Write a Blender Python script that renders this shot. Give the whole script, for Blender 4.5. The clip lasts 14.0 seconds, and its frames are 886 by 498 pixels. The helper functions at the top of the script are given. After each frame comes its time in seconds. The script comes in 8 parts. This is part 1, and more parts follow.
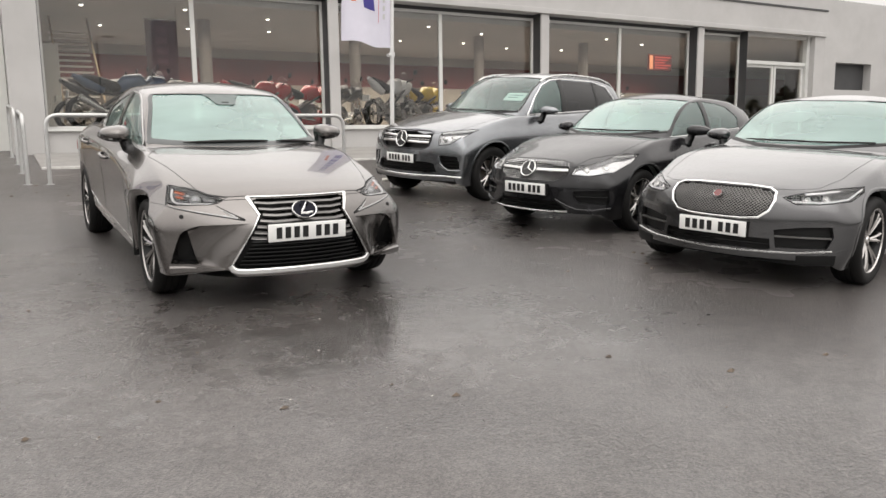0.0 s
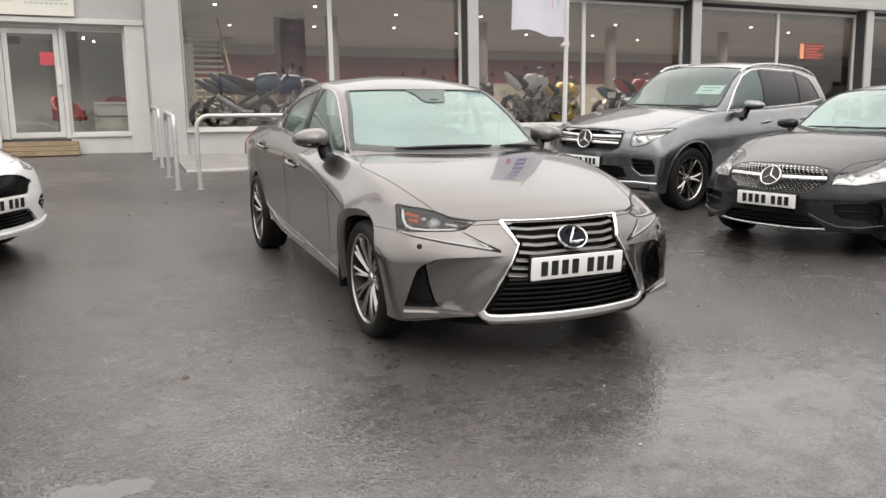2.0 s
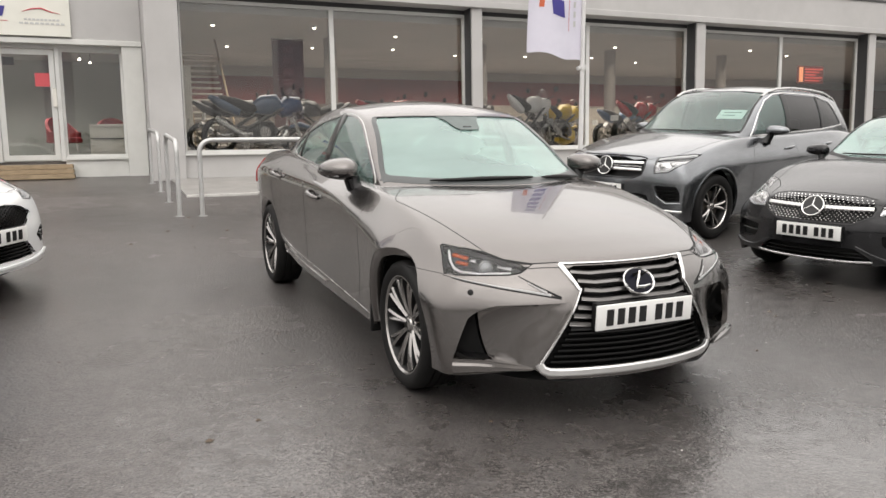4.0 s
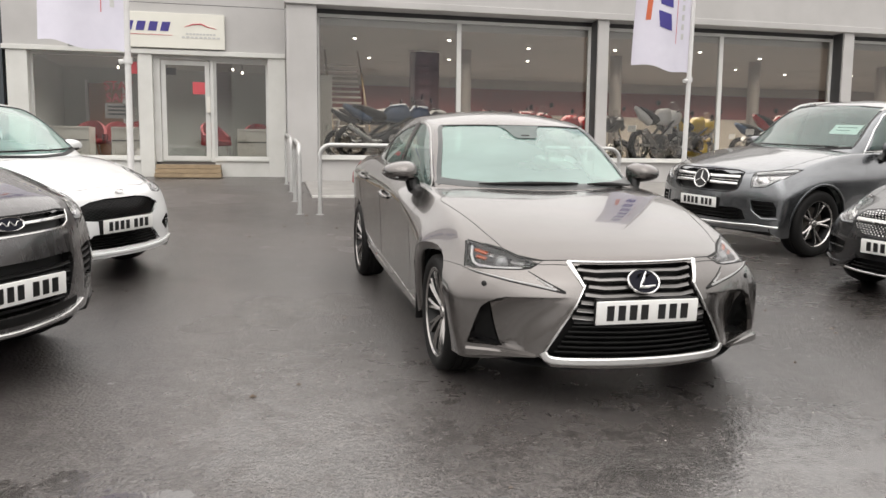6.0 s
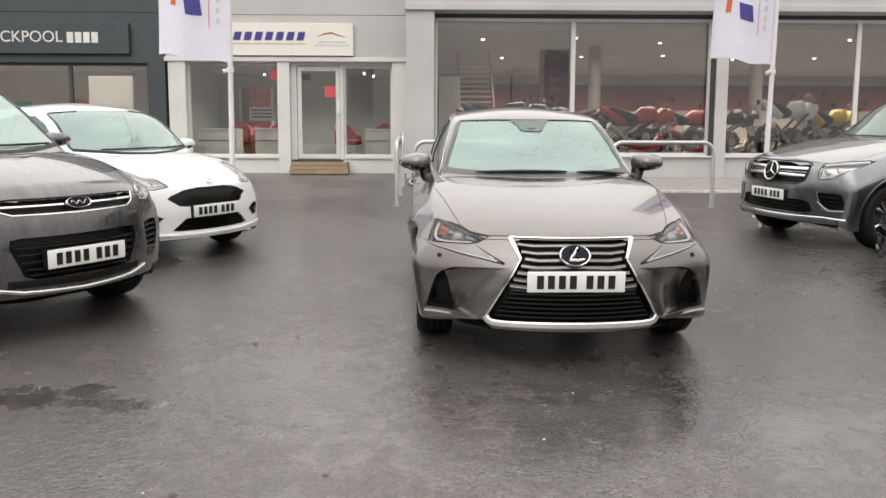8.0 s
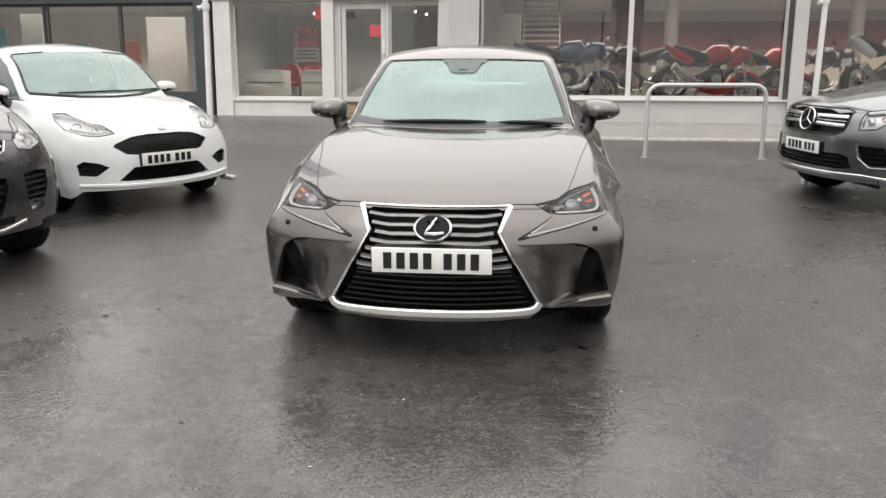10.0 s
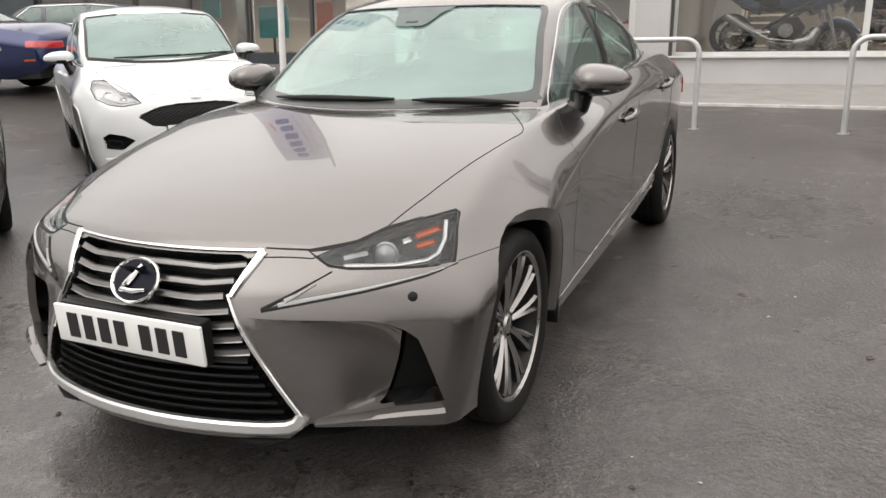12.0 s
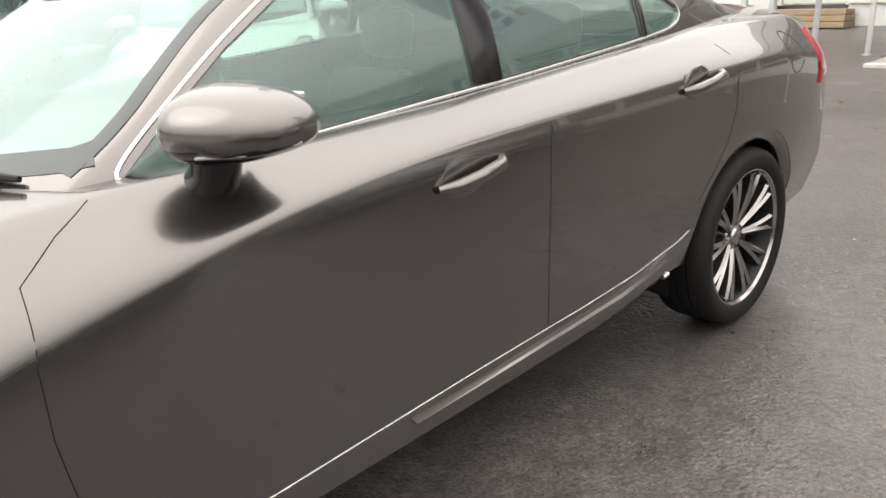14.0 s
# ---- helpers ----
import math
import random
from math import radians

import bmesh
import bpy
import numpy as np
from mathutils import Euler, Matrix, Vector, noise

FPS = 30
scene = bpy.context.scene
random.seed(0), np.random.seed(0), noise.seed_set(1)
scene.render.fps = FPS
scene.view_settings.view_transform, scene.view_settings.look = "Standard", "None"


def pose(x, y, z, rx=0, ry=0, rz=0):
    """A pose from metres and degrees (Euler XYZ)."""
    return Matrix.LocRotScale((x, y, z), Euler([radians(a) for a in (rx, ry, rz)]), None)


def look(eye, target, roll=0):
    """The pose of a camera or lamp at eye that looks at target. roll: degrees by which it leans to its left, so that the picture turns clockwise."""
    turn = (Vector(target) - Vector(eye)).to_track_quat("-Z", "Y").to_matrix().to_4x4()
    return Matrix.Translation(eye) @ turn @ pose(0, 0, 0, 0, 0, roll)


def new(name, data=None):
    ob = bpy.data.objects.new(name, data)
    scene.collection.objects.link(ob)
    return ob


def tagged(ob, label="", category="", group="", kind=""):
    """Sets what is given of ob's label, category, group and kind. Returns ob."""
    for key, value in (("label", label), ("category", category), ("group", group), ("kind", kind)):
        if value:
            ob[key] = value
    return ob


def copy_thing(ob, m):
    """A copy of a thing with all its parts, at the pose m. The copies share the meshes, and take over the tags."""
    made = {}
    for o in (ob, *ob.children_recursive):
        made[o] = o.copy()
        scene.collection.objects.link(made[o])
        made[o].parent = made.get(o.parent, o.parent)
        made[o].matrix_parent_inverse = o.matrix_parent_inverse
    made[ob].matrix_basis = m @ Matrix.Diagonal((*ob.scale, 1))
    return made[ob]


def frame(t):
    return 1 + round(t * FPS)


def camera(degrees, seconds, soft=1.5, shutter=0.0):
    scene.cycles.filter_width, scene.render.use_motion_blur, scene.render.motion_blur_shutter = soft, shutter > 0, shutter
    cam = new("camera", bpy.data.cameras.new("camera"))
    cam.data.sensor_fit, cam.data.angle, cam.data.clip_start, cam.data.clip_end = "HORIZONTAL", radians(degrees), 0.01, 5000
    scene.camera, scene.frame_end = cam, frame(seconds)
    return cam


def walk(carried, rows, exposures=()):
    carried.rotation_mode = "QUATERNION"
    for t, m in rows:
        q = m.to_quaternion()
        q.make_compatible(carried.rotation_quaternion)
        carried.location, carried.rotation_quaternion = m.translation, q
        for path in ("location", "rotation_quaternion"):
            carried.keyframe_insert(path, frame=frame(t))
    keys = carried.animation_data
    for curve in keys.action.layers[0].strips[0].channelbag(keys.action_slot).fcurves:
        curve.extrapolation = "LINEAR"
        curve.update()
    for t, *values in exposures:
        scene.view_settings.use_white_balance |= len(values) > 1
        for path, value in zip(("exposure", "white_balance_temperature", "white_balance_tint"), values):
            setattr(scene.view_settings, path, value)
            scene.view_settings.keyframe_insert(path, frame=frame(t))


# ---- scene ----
cam = camera(60.1, 14.0)
PATH = [
    (0, (-1.608, 0.382, 1.036), (-0.623, 2.098, 0.741), -0.7),
    (0.5, (-1.696, 0.811, 1.037), (-0.956, 2.648, 0.754), 0.5),
    (1, (-1.782, 1.141, 1.071), (-1.155, 3.021, 0.801), 0.4),
    (1.5, (-1.889, 1.505, 1.101), (-1.19, 3.358, 0.823), -0.5),
    (2, (-1.953, 1.866, 1.091), (-1.197, 3.693, 0.792), -1.1),
    (2.5, (-2.021, 2.177, 1.13), (-1.265, 4.004, 0.832), -1.0),
    (2.7, (-2.054, 2.227, 1.14), (-1.293, 4.056, 0.861), -1.7),
    (4.8, (-2.056, 2.329, 1.152), (-1.279, 4.157, 0.918), -0.2),
    (5, (-1.972, 2.25, 1.141), (-1.25, 4.1, 0.904), -0.1),
    (5.5, (-1.82, 2.007, 1.124), (-1.23, 3.902, 0.885), 0.0),
    (6, (-1.644, 1.773, 1.118), (-1.213, 3.714, 0.899), 0.5),
    (6.5, (-1.404, 1.585, 1.088), (-1.117, 3.555, 0.89), 0.8),
    (7, (-1.163, 1.382, 1.079), (-1.004, 3.365, 0.872), 0.6),
    (7.5, (-0.928, 1.146, 1.055), (-0.827, 3.132, 0.837), 0.4),
    (8, (-0.681, 1.029, 1.065), (-0.662, 3.017, 0.841), 0.2),
    (8.5, (-0.357, 1.01, 1.053), (-0.421, 2.994, 0.807), 0.4),
    (9, (-0.076, 1.213, 1.064), (-0.135, 3.19, 0.769), 0.4),
    (9.2, (0.027, 1.308, 1.084), (-0.031, 3.283, 0.772), 0.6),
    (11.3, (1.301, 2.946, 1.123), (0.577, 4.754, 0.667), 0.3),
    (11.5, (1.416, 3.12, 1.144), (0.644, 4.905, 0.676), 0.7),
    (12, (1.658, 3.624, 1.149), (0.828, 5.38, 0.673), -0.1),
    (12.5, (1.855, 4.218, 1.146), (0.893, 5.904, 0.666), -1.6),
    (13, (2.007, 4.759, 1.184), (0.824, 6.289, 0.671), -0.0),
    (13.5, (2.013, 5.486, 1.186), (0.842, 7.011, 0.635), 0.1),
    (14, (2.056, 6.121, 1.254), (0.649, 7.407, 0.65), -1.4),
]
EXPOSURES = ((0.0, 0.36), (12.5, 0.36), (13.0, 0.38), (13.5, 0.58), (14.0, 0.92))
walk(cam, [(t, look(eye, target, roll)) for t, eye, target, roll in PATH], exposures=EXPOSURES)

# ---- light ----
world = bpy.data.worlds.new("overcast_sky")
scene.world = world
world.use_nodes = True
wn, wl = world.node_tree.nodes, world.node_tree.links
sky = wn.new("ShaderNodeTexSky")
sky.sky_type = "NISHITA"
sky.sun_disc = False
sky.sun_elevation, sky.sun_rotation = radians(42), radians(200)
sky.air_density, sky.dust_density, sky.ozone_density = 1.0, 6.0, 1.0
soft = wn.new("ShaderNodeHueSaturation")
soft.inputs["Saturation"].default_value = 0.12
wl.new(sky.outputs["Color"], soft.inputs["Color"])
# an even cloud deck: brighter overhead than at the horizon
geo = wn.new("ShaderNodeTexCoord")
sep = wn.new("ShaderNodeSeparateXYZ")
deck = wn.new("ShaderNodeMapRange")
deck.inputs["From Min"].default_value, deck.inputs["From Max"].default_value = 0.0, 1.0
deck.inputs["To Min"].default_value, deck.inputs["To Max"].default_value = 3.0, 17.8
grey = wn.new("ShaderNodeCombineColor")
cloud = wn.new("ShaderNodeMix")
cloud.data_type = "RGBA"
cloud.inputs["Factor"].default_value = 0.88
wl.new(geo.outputs["Generated"], sep.inputs["Vector"])
rise = wn.new("ShaderNodeMath")
rise.operation, rise.use_clamp = "MAXIMUM", True
rise.inputs[1].default_value = 0.0
bend = wn.new("ShaderNodeMath")
bend.operation = "POWER"
bend.inputs[1].default_value = 0.75
wl.new(sep.outputs["Z"], rise.inputs[0])
wl.new(rise.outputs[0], bend.inputs[0])
wl.new(bend.outputs[0], deck.inputs["Value"])
warm = wn.new("ShaderNodeMath")
warm.operation = "MULTIPLY"
warm.inputs[1].default_value = 0.965
wl.new(deck.outputs["Result"], warm.inputs[0])
rosy = wn.new("ShaderNodeMath")
rosy.operation = "MULTIPLY"
rosy.inputs[1].default_value = 1.045
wl.new(deck.outputs["Result"], rosy.inputs[0])
wl.new(rosy.outputs[0], grey.inputs[0])
wl.new(deck.outputs["Result"], grey.inputs[1])
wl.new(warm.outputs[0], grey.inputs[2])
wl.new(soft.outputs["Color"], cloud.inputs["A"])
wl.new(grey.outputs["Color"], cloud.inputs["B"])
wl.new(cloud.outputs["Result"], wn["Background"].inputs["Color"])
wn["Background"].inputs["Strength"].default_value = 0.12

sun = new("sun", bpy.data.lights.new("sun", "SUN"))
sun.data.energy, sun.data.angle, sun.data.color = 0.5, radians(60), (1.0, 0.97, 0.93)
sun.matrix_world = look((-6, -14, 18), (0, 0, 0))


# ---- materials ----
def surface(name, a, b=None, scale=4.0, rough=(0.5, 0.6), metal=0.0, bump=0.0, bump_scale=60.0, coat=0.0, alpha=None,
            grain=0.0, grain_scale=300.0, spec=0.5, coat_rough=0.04, stretch=(1, 1, 1)):
    """A procedural surface: two colours mixed by large stains and fine grain, with varying roughness and bump."""
    m = bpy.data.materials.new(name)
    m.use_nodes = True
    n, l = m.node_tree.nodes, m.node_tree.links
    p = n["Principled BSDF"]
    b = b or tuple(c * 0.85 for c in a)
    co = n.new("ShaderNodeTexCoord")
    mp = n.new("ShaderNodeMapping")
    mp.inputs["Scale"].default_value = stretch
    l.new(co.outputs["Object"], mp.inputs["Vector"])
    t = n.new("ShaderNodeTexNoise")
    t.inputs["Scale"].default_value, t.inputs["Detail"].default_value, t.inputs["Roughness"].default_value = scale, 5.0, 0.6
    l.new(mp.outputs["Vector"], t.inputs["Vector"])
    ramp = n.new("ShaderNodeMapRange")
    ramp.inputs["From Min"].default_value, ramp.inputs["From Max"].default_value = 0.32, 0.68
    l.new(t.outputs["Fac"], ramp.inputs["Value"])
    mix = n.new("ShaderNodeMix")
    mix.data_type = "RGBA"
    mix.inputs["A"].default_value, mix.inputs["B"].default_value = (*a, 1), (*b, 1)
    l.new(ramp.outputs["Result"], mix.inputs["Factor"])
    out = mix.outputs["Result"]
    g = n.new("ShaderNodeTexNoise")
    g.inputs["Scale"].default_value, g.inputs["Detail"].default_value = grain_scale, 2.0
    l.new(mp.outputs["Vector"], g.inputs["Vector"])
    if grain:
        gm = n.new("ShaderNodeMapRange")
        gm.inputs["To Min"].default_value, gm.inputs["To Max"].default_value = 1 - grain, 1 + grain
        l.new(g.outputs["Fac"], gm.inputs["Value"])
        mul = n.new("ShaderNodeMix")
        mul.data_type, mul.blend_type = "RGBA", "MULTIPLY"
        mul.inputs["Factor"].default_value = 1.0
        l.new(out, mul.inputs["A"])
        l.new(gm.outputs["Result"], mul.inputs["B"])
        out = mul.outputs["Result"]
    l.new(out, p.inputs["Base Color"])
    r = n.new("ShaderNodeMapRange")
    r.inputs["To Min"].default_value, r.inputs["To Max"].default_value = rough
    l.new(t.outputs["Fac"], r.inputs["Value"])
    l.new(r.outputs["Result"], p.inputs["Roughness"])
    p.inputs["Metallic"].default_value = metal
    p.inputs["Specular IOR Level"].default_value = spec
    p.inputs["Coat Weight"].default_value, p.inputs["Coat Roughness"].default_value = coat, coat_rough
    if bump:
        h = n.new("ShaderNodeTexNoise")
        h.inputs["Scale"].default_value, h.inputs["Detail"].default_value = bump_scale, 4.0
        l.new(mp.outputs["Vector"], h.inputs["Vector"])
        bp = n.new("ShaderNodeBump")
        bp.inputs["Strength"].default_value, bp.inputs["Distance"].default_value = bump, 0.004
        l.new(h.outputs["Fac"], bp.inputs["Height"])
        l.new(bp.outputs["Normal"], p.inputs["Normal"])
    return m


def pane_glass(name, tint=(0.8, 0.88, 0.85), gloss=1.0, ior=1.6, rough=0.0, sky_veil=0.0):
    """Thin glass: clear with a tint, mirror gloss by Fresnel, and where given a pale veil painted in for sky
    reflection.
    """
    m = bpy.data.materials.new(name)
    m.use_nodes = True
    n, l = m.node_tree.nodes, m.node_tree.links
    n.remove(n["Principled BSDF"])
    tr, gl, mx, lw, pw, mr = (n.new("ShaderNode" + k) for k in ("BsdfTransparent", "BsdfGlossy", "MixShader", "LayerWeight", "Math", "MapRange"))
    tr.inputs["Color"].default_value = (*tint, 1)
    gl.inputs["Roughness"].default_value = rough
    gl.inputs["Color"].default_value = (gloss, gloss, gloss, 1)
    lw.inputs["Blend"].default_value = 0.5
    pw.operation, pw.inputs[1].default_value = "POWER", 5.0
    mr.inputs["To Min"].default_value, mr.inputs["To Max"].default_value = ((ior - 1) / (ior + 1)) ** 2, 1.0
    l.new(lw.outputs["Facing"], pw.inputs[0])
    l.new(pw.outputs[0], mr.inputs["Value"])
    l.new(mr.outputs["Result"], mx.inputs["Fac"])
    body = tr.outputs["BSDF"]
    # pale teal diffuse mixed in, standing for bright sky reflected off the glass
    if sky_veil:
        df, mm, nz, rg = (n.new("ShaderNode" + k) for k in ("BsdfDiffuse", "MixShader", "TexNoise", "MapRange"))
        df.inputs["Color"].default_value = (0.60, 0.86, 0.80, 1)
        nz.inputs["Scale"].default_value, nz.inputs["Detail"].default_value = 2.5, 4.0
        rg.inputs["To Min"].default_value, rg.inputs["To Max"].default_value = sky_veil * 0.75, sky_veil * 1.25
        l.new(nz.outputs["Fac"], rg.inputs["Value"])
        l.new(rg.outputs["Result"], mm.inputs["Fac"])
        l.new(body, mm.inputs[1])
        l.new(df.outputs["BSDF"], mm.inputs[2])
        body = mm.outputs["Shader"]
    l.new(body, mx.inputs[1])
    l.new(gl.outputs["BSDF"], mx.inputs[2])
    l.new(mx.outputs["Shader"], n["Material Output"].inputs["Surface"])
    return m


def glow(name, colour, strength):
    m = bpy.data.materials.new(name)
    m.use_nodes = True
    p = m.node_tree.nodes["Principled BSDF"]
    p.inputs["Base Color"].default_value = (*colour, 1)
    p.inputs["Emission Color"].default_value = (*colour, 1)
    p.inputs["Emission Strength"].default_value = strength
    return m


def wet_asphalt():
    """Dark rolled asphalt: fine stone grain, patches of standing water film, a few puddles, shade painted beside the
    saloon.
    """
    m = bpy.data.materials.new("wet_asphalt")
    m.use_nodes = True
    n, l = m.node_tree.nodes, m.node_tree.links
    p = n["Principled BSDF"]
    co = n.new("ShaderNodeTexCoord").outputs["Object"]

    def tex(scale, detail, rough=0.55):
        t = n.new("ShaderNodeTexNoise")
        t.inputs["Scale"].default_value, t.inputs["Detail"].default_value, t.inputs["Roughness"].default_value = scale, detail, rough
        l.new(co, t.inputs["Vector"])
        return t.outputs["Fac"]

    def span(value, f0, f1, t0, t1):
        r = n.new("ShaderNodeMapRange")
        for key, v in (("From Min", f0), ("From Max", f1), ("To Min", t0), ("To Max", t1)):
            r.inputs[key].default_value = v
        l.new(value, r.inputs["Value"])
        return r.outputs["Result"]

    def times(a, b, op="MULTIPLY"):
        r = n.new("ShaderNodeMath")
        r.operation = op
        l.new(a, r.inputs[0])
        if isinstance(b, float):
            r.inputs[1].default_value = b
        else:
            l.new(b, r.inputs[1])
        return r.outputs[0]

    patches, mid, fine = tex(0.30, 4.0, 0.55), tex(2.6, 5.0), tex(260.0, 2.0)
    stones, pebbles = n.new("ShaderNodeTexVoronoi"), n.new("ShaderNodeTexVoronoi")
    stones.inputs["Scale"].default_value, pebbles.inputs["Scale"].default_value = 130.0, 52.0
    for node in (stones, pebbles):
        l.new(co, node.inputs["Vector"])
    coarse = tex(48.0, 3.0, 0.6)
    wet = span(times(patches, times(mid, 0.30), "ADD"), 0.50, 0.80, 0.0, 1.0)
    speck = times(stones.outputs["Color"], 1.0)
    place = n.new("ShaderNodeSeparateXYZ")
    l.new(co, place.inputs["Vector"])
    ragged = tex(7.0, 5.0, 0.65)

    def ragged_oval(cx, cy, rx, ry, inner, amount):
        """A ragged-edged oval mask, for standing water round low spots and for the shade painted beside the saloon."""
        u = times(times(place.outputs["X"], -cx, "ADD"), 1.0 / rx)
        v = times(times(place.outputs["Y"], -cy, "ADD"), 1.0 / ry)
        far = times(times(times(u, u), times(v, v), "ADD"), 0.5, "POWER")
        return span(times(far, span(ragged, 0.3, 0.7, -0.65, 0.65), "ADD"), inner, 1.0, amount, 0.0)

    film = times(times(ragged_oval(-2.12, 4.52, 0.24, 0.12, 0.55, 1.0), ragged_oval(-2.62, 4.62, 0.48, 0.22, 0.4, 0.9), "MAXIMUM"), times(times(ragged_oval(0.10, 4.25, 1.75, 1.0, 0.15, 0.72), ragged_oval(-1.45, 4.9, 0.85, 1.6, 0.2, 0.62), "MAXIMUM"), ragged_oval(2.3, 8.2, 1.6, 3.2, 0.3, 0.30), "MAXIMUM"), "MAXIMUM")
    wet = times(wet, film, "MAXIMUM")
    blot = tex(17.0, 4.0)
    shade = times(times(times(span(blot, 0.3, 0.7, 0.80, 1.2), span(mid, 0.3, 0.7, 0.85, 1.15)), span(fine, 0.2, 0.8, 0.6, 1.4)), span(speck, 0.0, 1.0, 0.45, 1.7))
    # wet ground darker; contact shade painted in beside the saloon; paler past y 8.5
    damp_and_shade = times(span(wet, 0.0, 1.0, 0.090, 0.042), times(span(ragged_oval(1.6, 5.7, 1.2, 3.4, 0.25, 1.0), 0.0, 1.0, 1.0, 0.64), span(place.outputs["Y"], 8.5, 11.0, 1.0, 1.22)))
    value = times(shade, damp_and_shade)
    col = n.new("ShaderNodeCombineColor")
    l.new(value, col.inputs[0])
    l.new(times(value, 0.91), col.inputs[1])
    l.new(times(value, 0.865), col.inputs[2])
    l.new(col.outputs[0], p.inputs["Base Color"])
    dry = span(film, 0.0, 1.0, 1.0, 0.12)
    l.new(times(span(wet, 0.0, 1.0, 0.46, 0.26), dry), p.inputs["Roughness"])
    drier = span(place.outputs["Y"], 8.0, 12.0, 1.0, 0.35)
    l.new(times(span(wet, 0.0, 1.0, 0.45, 1.0), drier), p.inputs["Coat Weight"])
    l.new(times(drier, 0.32), p.inputs["Specular IOR Level"])
    l.new(times(span(wet, 0.0, 1.0, 0.30, 0.15), dry), p.inputs["Coat Roughness"])
    small, large = n.new("ShaderNodeBump"), n.new("ShaderNodeBump")
    small.inputs["Distance"].default_value, large.inputs["Distance"].default_value = 0.004, 0.010
    l.new(times(span(wet, 0.0, 1.0, 0.75, 0.45), dry), small.inputs["Strength"])
    l.new(times(span(tex(0.55, 4.0, 0.6), 0.40, 0.60, 0.12, 0.55), dry), large.inputs["Strength"])
    l.new(times(stones.outputs["Distance"], fine, "ADD"), small.inputs["Height"])
    l.new(times(times(pebbles.outputs["Distance"], -0.7), coarse, "ADD"), large.inputs["Height"])
    l.new(large.outputs["Normal"], small.inputs["Normal"])
    l.new(small.outputs["Normal"], p.inputs["Normal"])
    l.new(large.outputs["Normal"], p.inputs["Coat Normal"])
    return m


ASPHALT = wet_asphalt()
CLADDING = surface("grey_cladding", (0.47, 0.46, 0.45), (0.42, 0.41, 0.40), 1.2, (0.45, 0.6), bump=0.05, bump_scale=25, grain=0.04)
WHITE_WALL = surface("white_render", (0.66, 0.66, 0.63), (0.58, 0.58, 0.55), 1.5, (0.55, 0.7), bump=0.08, bump_scale=40, grain=0.05)
DARK_CLADDING = surface("anthracite_cladding", (0.045, 0.055, 0.062), (0.036, 0.045, 0.052), 1.5, (0.4, 0.5), grain=0.05)
DARK_TRIM = surface("dark_window_trim", (0.05, 0.05, 0.052), None, 3, (0.4, 0.5))
WHITE_FRAME = surface("white_window_frame", (0.62, 0.62, 0.60), (0.55, 0.55, 0.53), 3, (0.35, 0.45), grain=0.03)
PAVING = surface("pale_paving", (0.30, 0.29, 0.275), (0.23, 0.22, 0.21), 2.5, (0.35, 0.5), bump=0.15, bump_scale=80, grain=0.12)
LINE_PAINT = surface("worn_white_line", (0.62, 0.61, 0.58), (0.40, 0.39, 0.37), 9, (0.5, 0.6), grain=0.1)
STEEL = surface("galvanised_steel", (0.55, 0.55, 0.54), (0.47, 0.47, 0.46), 8, (0.38, 0.5), metal=0.55, grain=0.05)
SIGN_WHITE = surface("sign_panel_cream", (0.74, 0.73, 0.66), (0.70, 0.69, 0.62), 2, (0.4, 0.5))
SIGN_BLUE = surface("sign_navy", (0.045, 0.035, 0.24), None, 3, (0.4, 0.5))
SIGN_RED = surface("sign_red", (0.58, 0.085, 0.10), None, 3, (0.4, 0.5))
SIGN_TEXT = surface("sign_letter_white", (0.72, 0.72, 0.70), None, 3, (0.4, 0.5))
SHOP_GLASS = pane_glass("shop_glass", (0.80, 0.80, 0.79), 1.0, 1.62)
OAK = surface("weathered_timber", (0.36, 0.27, 0.17), (0.24, 0.18, 0.11), 6, (0.55, 0.7), bump=0.2, bump_scale=50, grain=0.15, stretch=(1, 6, 6))


# ---- geometry helpers ----
def ground_z(y):
    """The forecourt rises gently towards the buildings."""
    return float(np.interp(y, (-14.0, 5.0, 5.85, 8.65, 12.73, 18.0, 26.0), (-0.99, -0.045, 0.0, 0.131, 0.40, 0.73, 1.2)))


def bank(x, y):
    """The ground climbs to a higher level in front of the franchise building."""
    t = min(max((-6.9 - x) / 2.3, 0.0), 1.0)
    return 0.40 * t * t * (3 - 2 * t) * min(max((y - 7.0) / 3.5, 0.0), 1.0) * (1 - 0.3 * min(max((y - 13.0) / 5.0, 0.0), 1.0))


def finish(bm, name, material, parent=None, label="", smooth=False, sharp=30.0):
    """Links a bmesh as one mesh object, under a thing or part if one is given."""
    bmesh.ops.recalc_face_normals(bm, faces=bm.faces)
    me = bpy.data.meshes.new(name)
    bm.to_mesh(me)
    bm.free()
    for mt in (material if isinstance(material, (list, tuple)) else [material]):
        me.materials.append(mt)
    if smooth:
        for poly in me.polygons:
            poly.use_smooth = True
        me.set_sharp_from_angle(angle=radians(sharp))
    ob = new(name, me)
    if parent is not None:
        ob.parent = parent
    if label:
        tagged(ob, label)
    return ob


part = finish


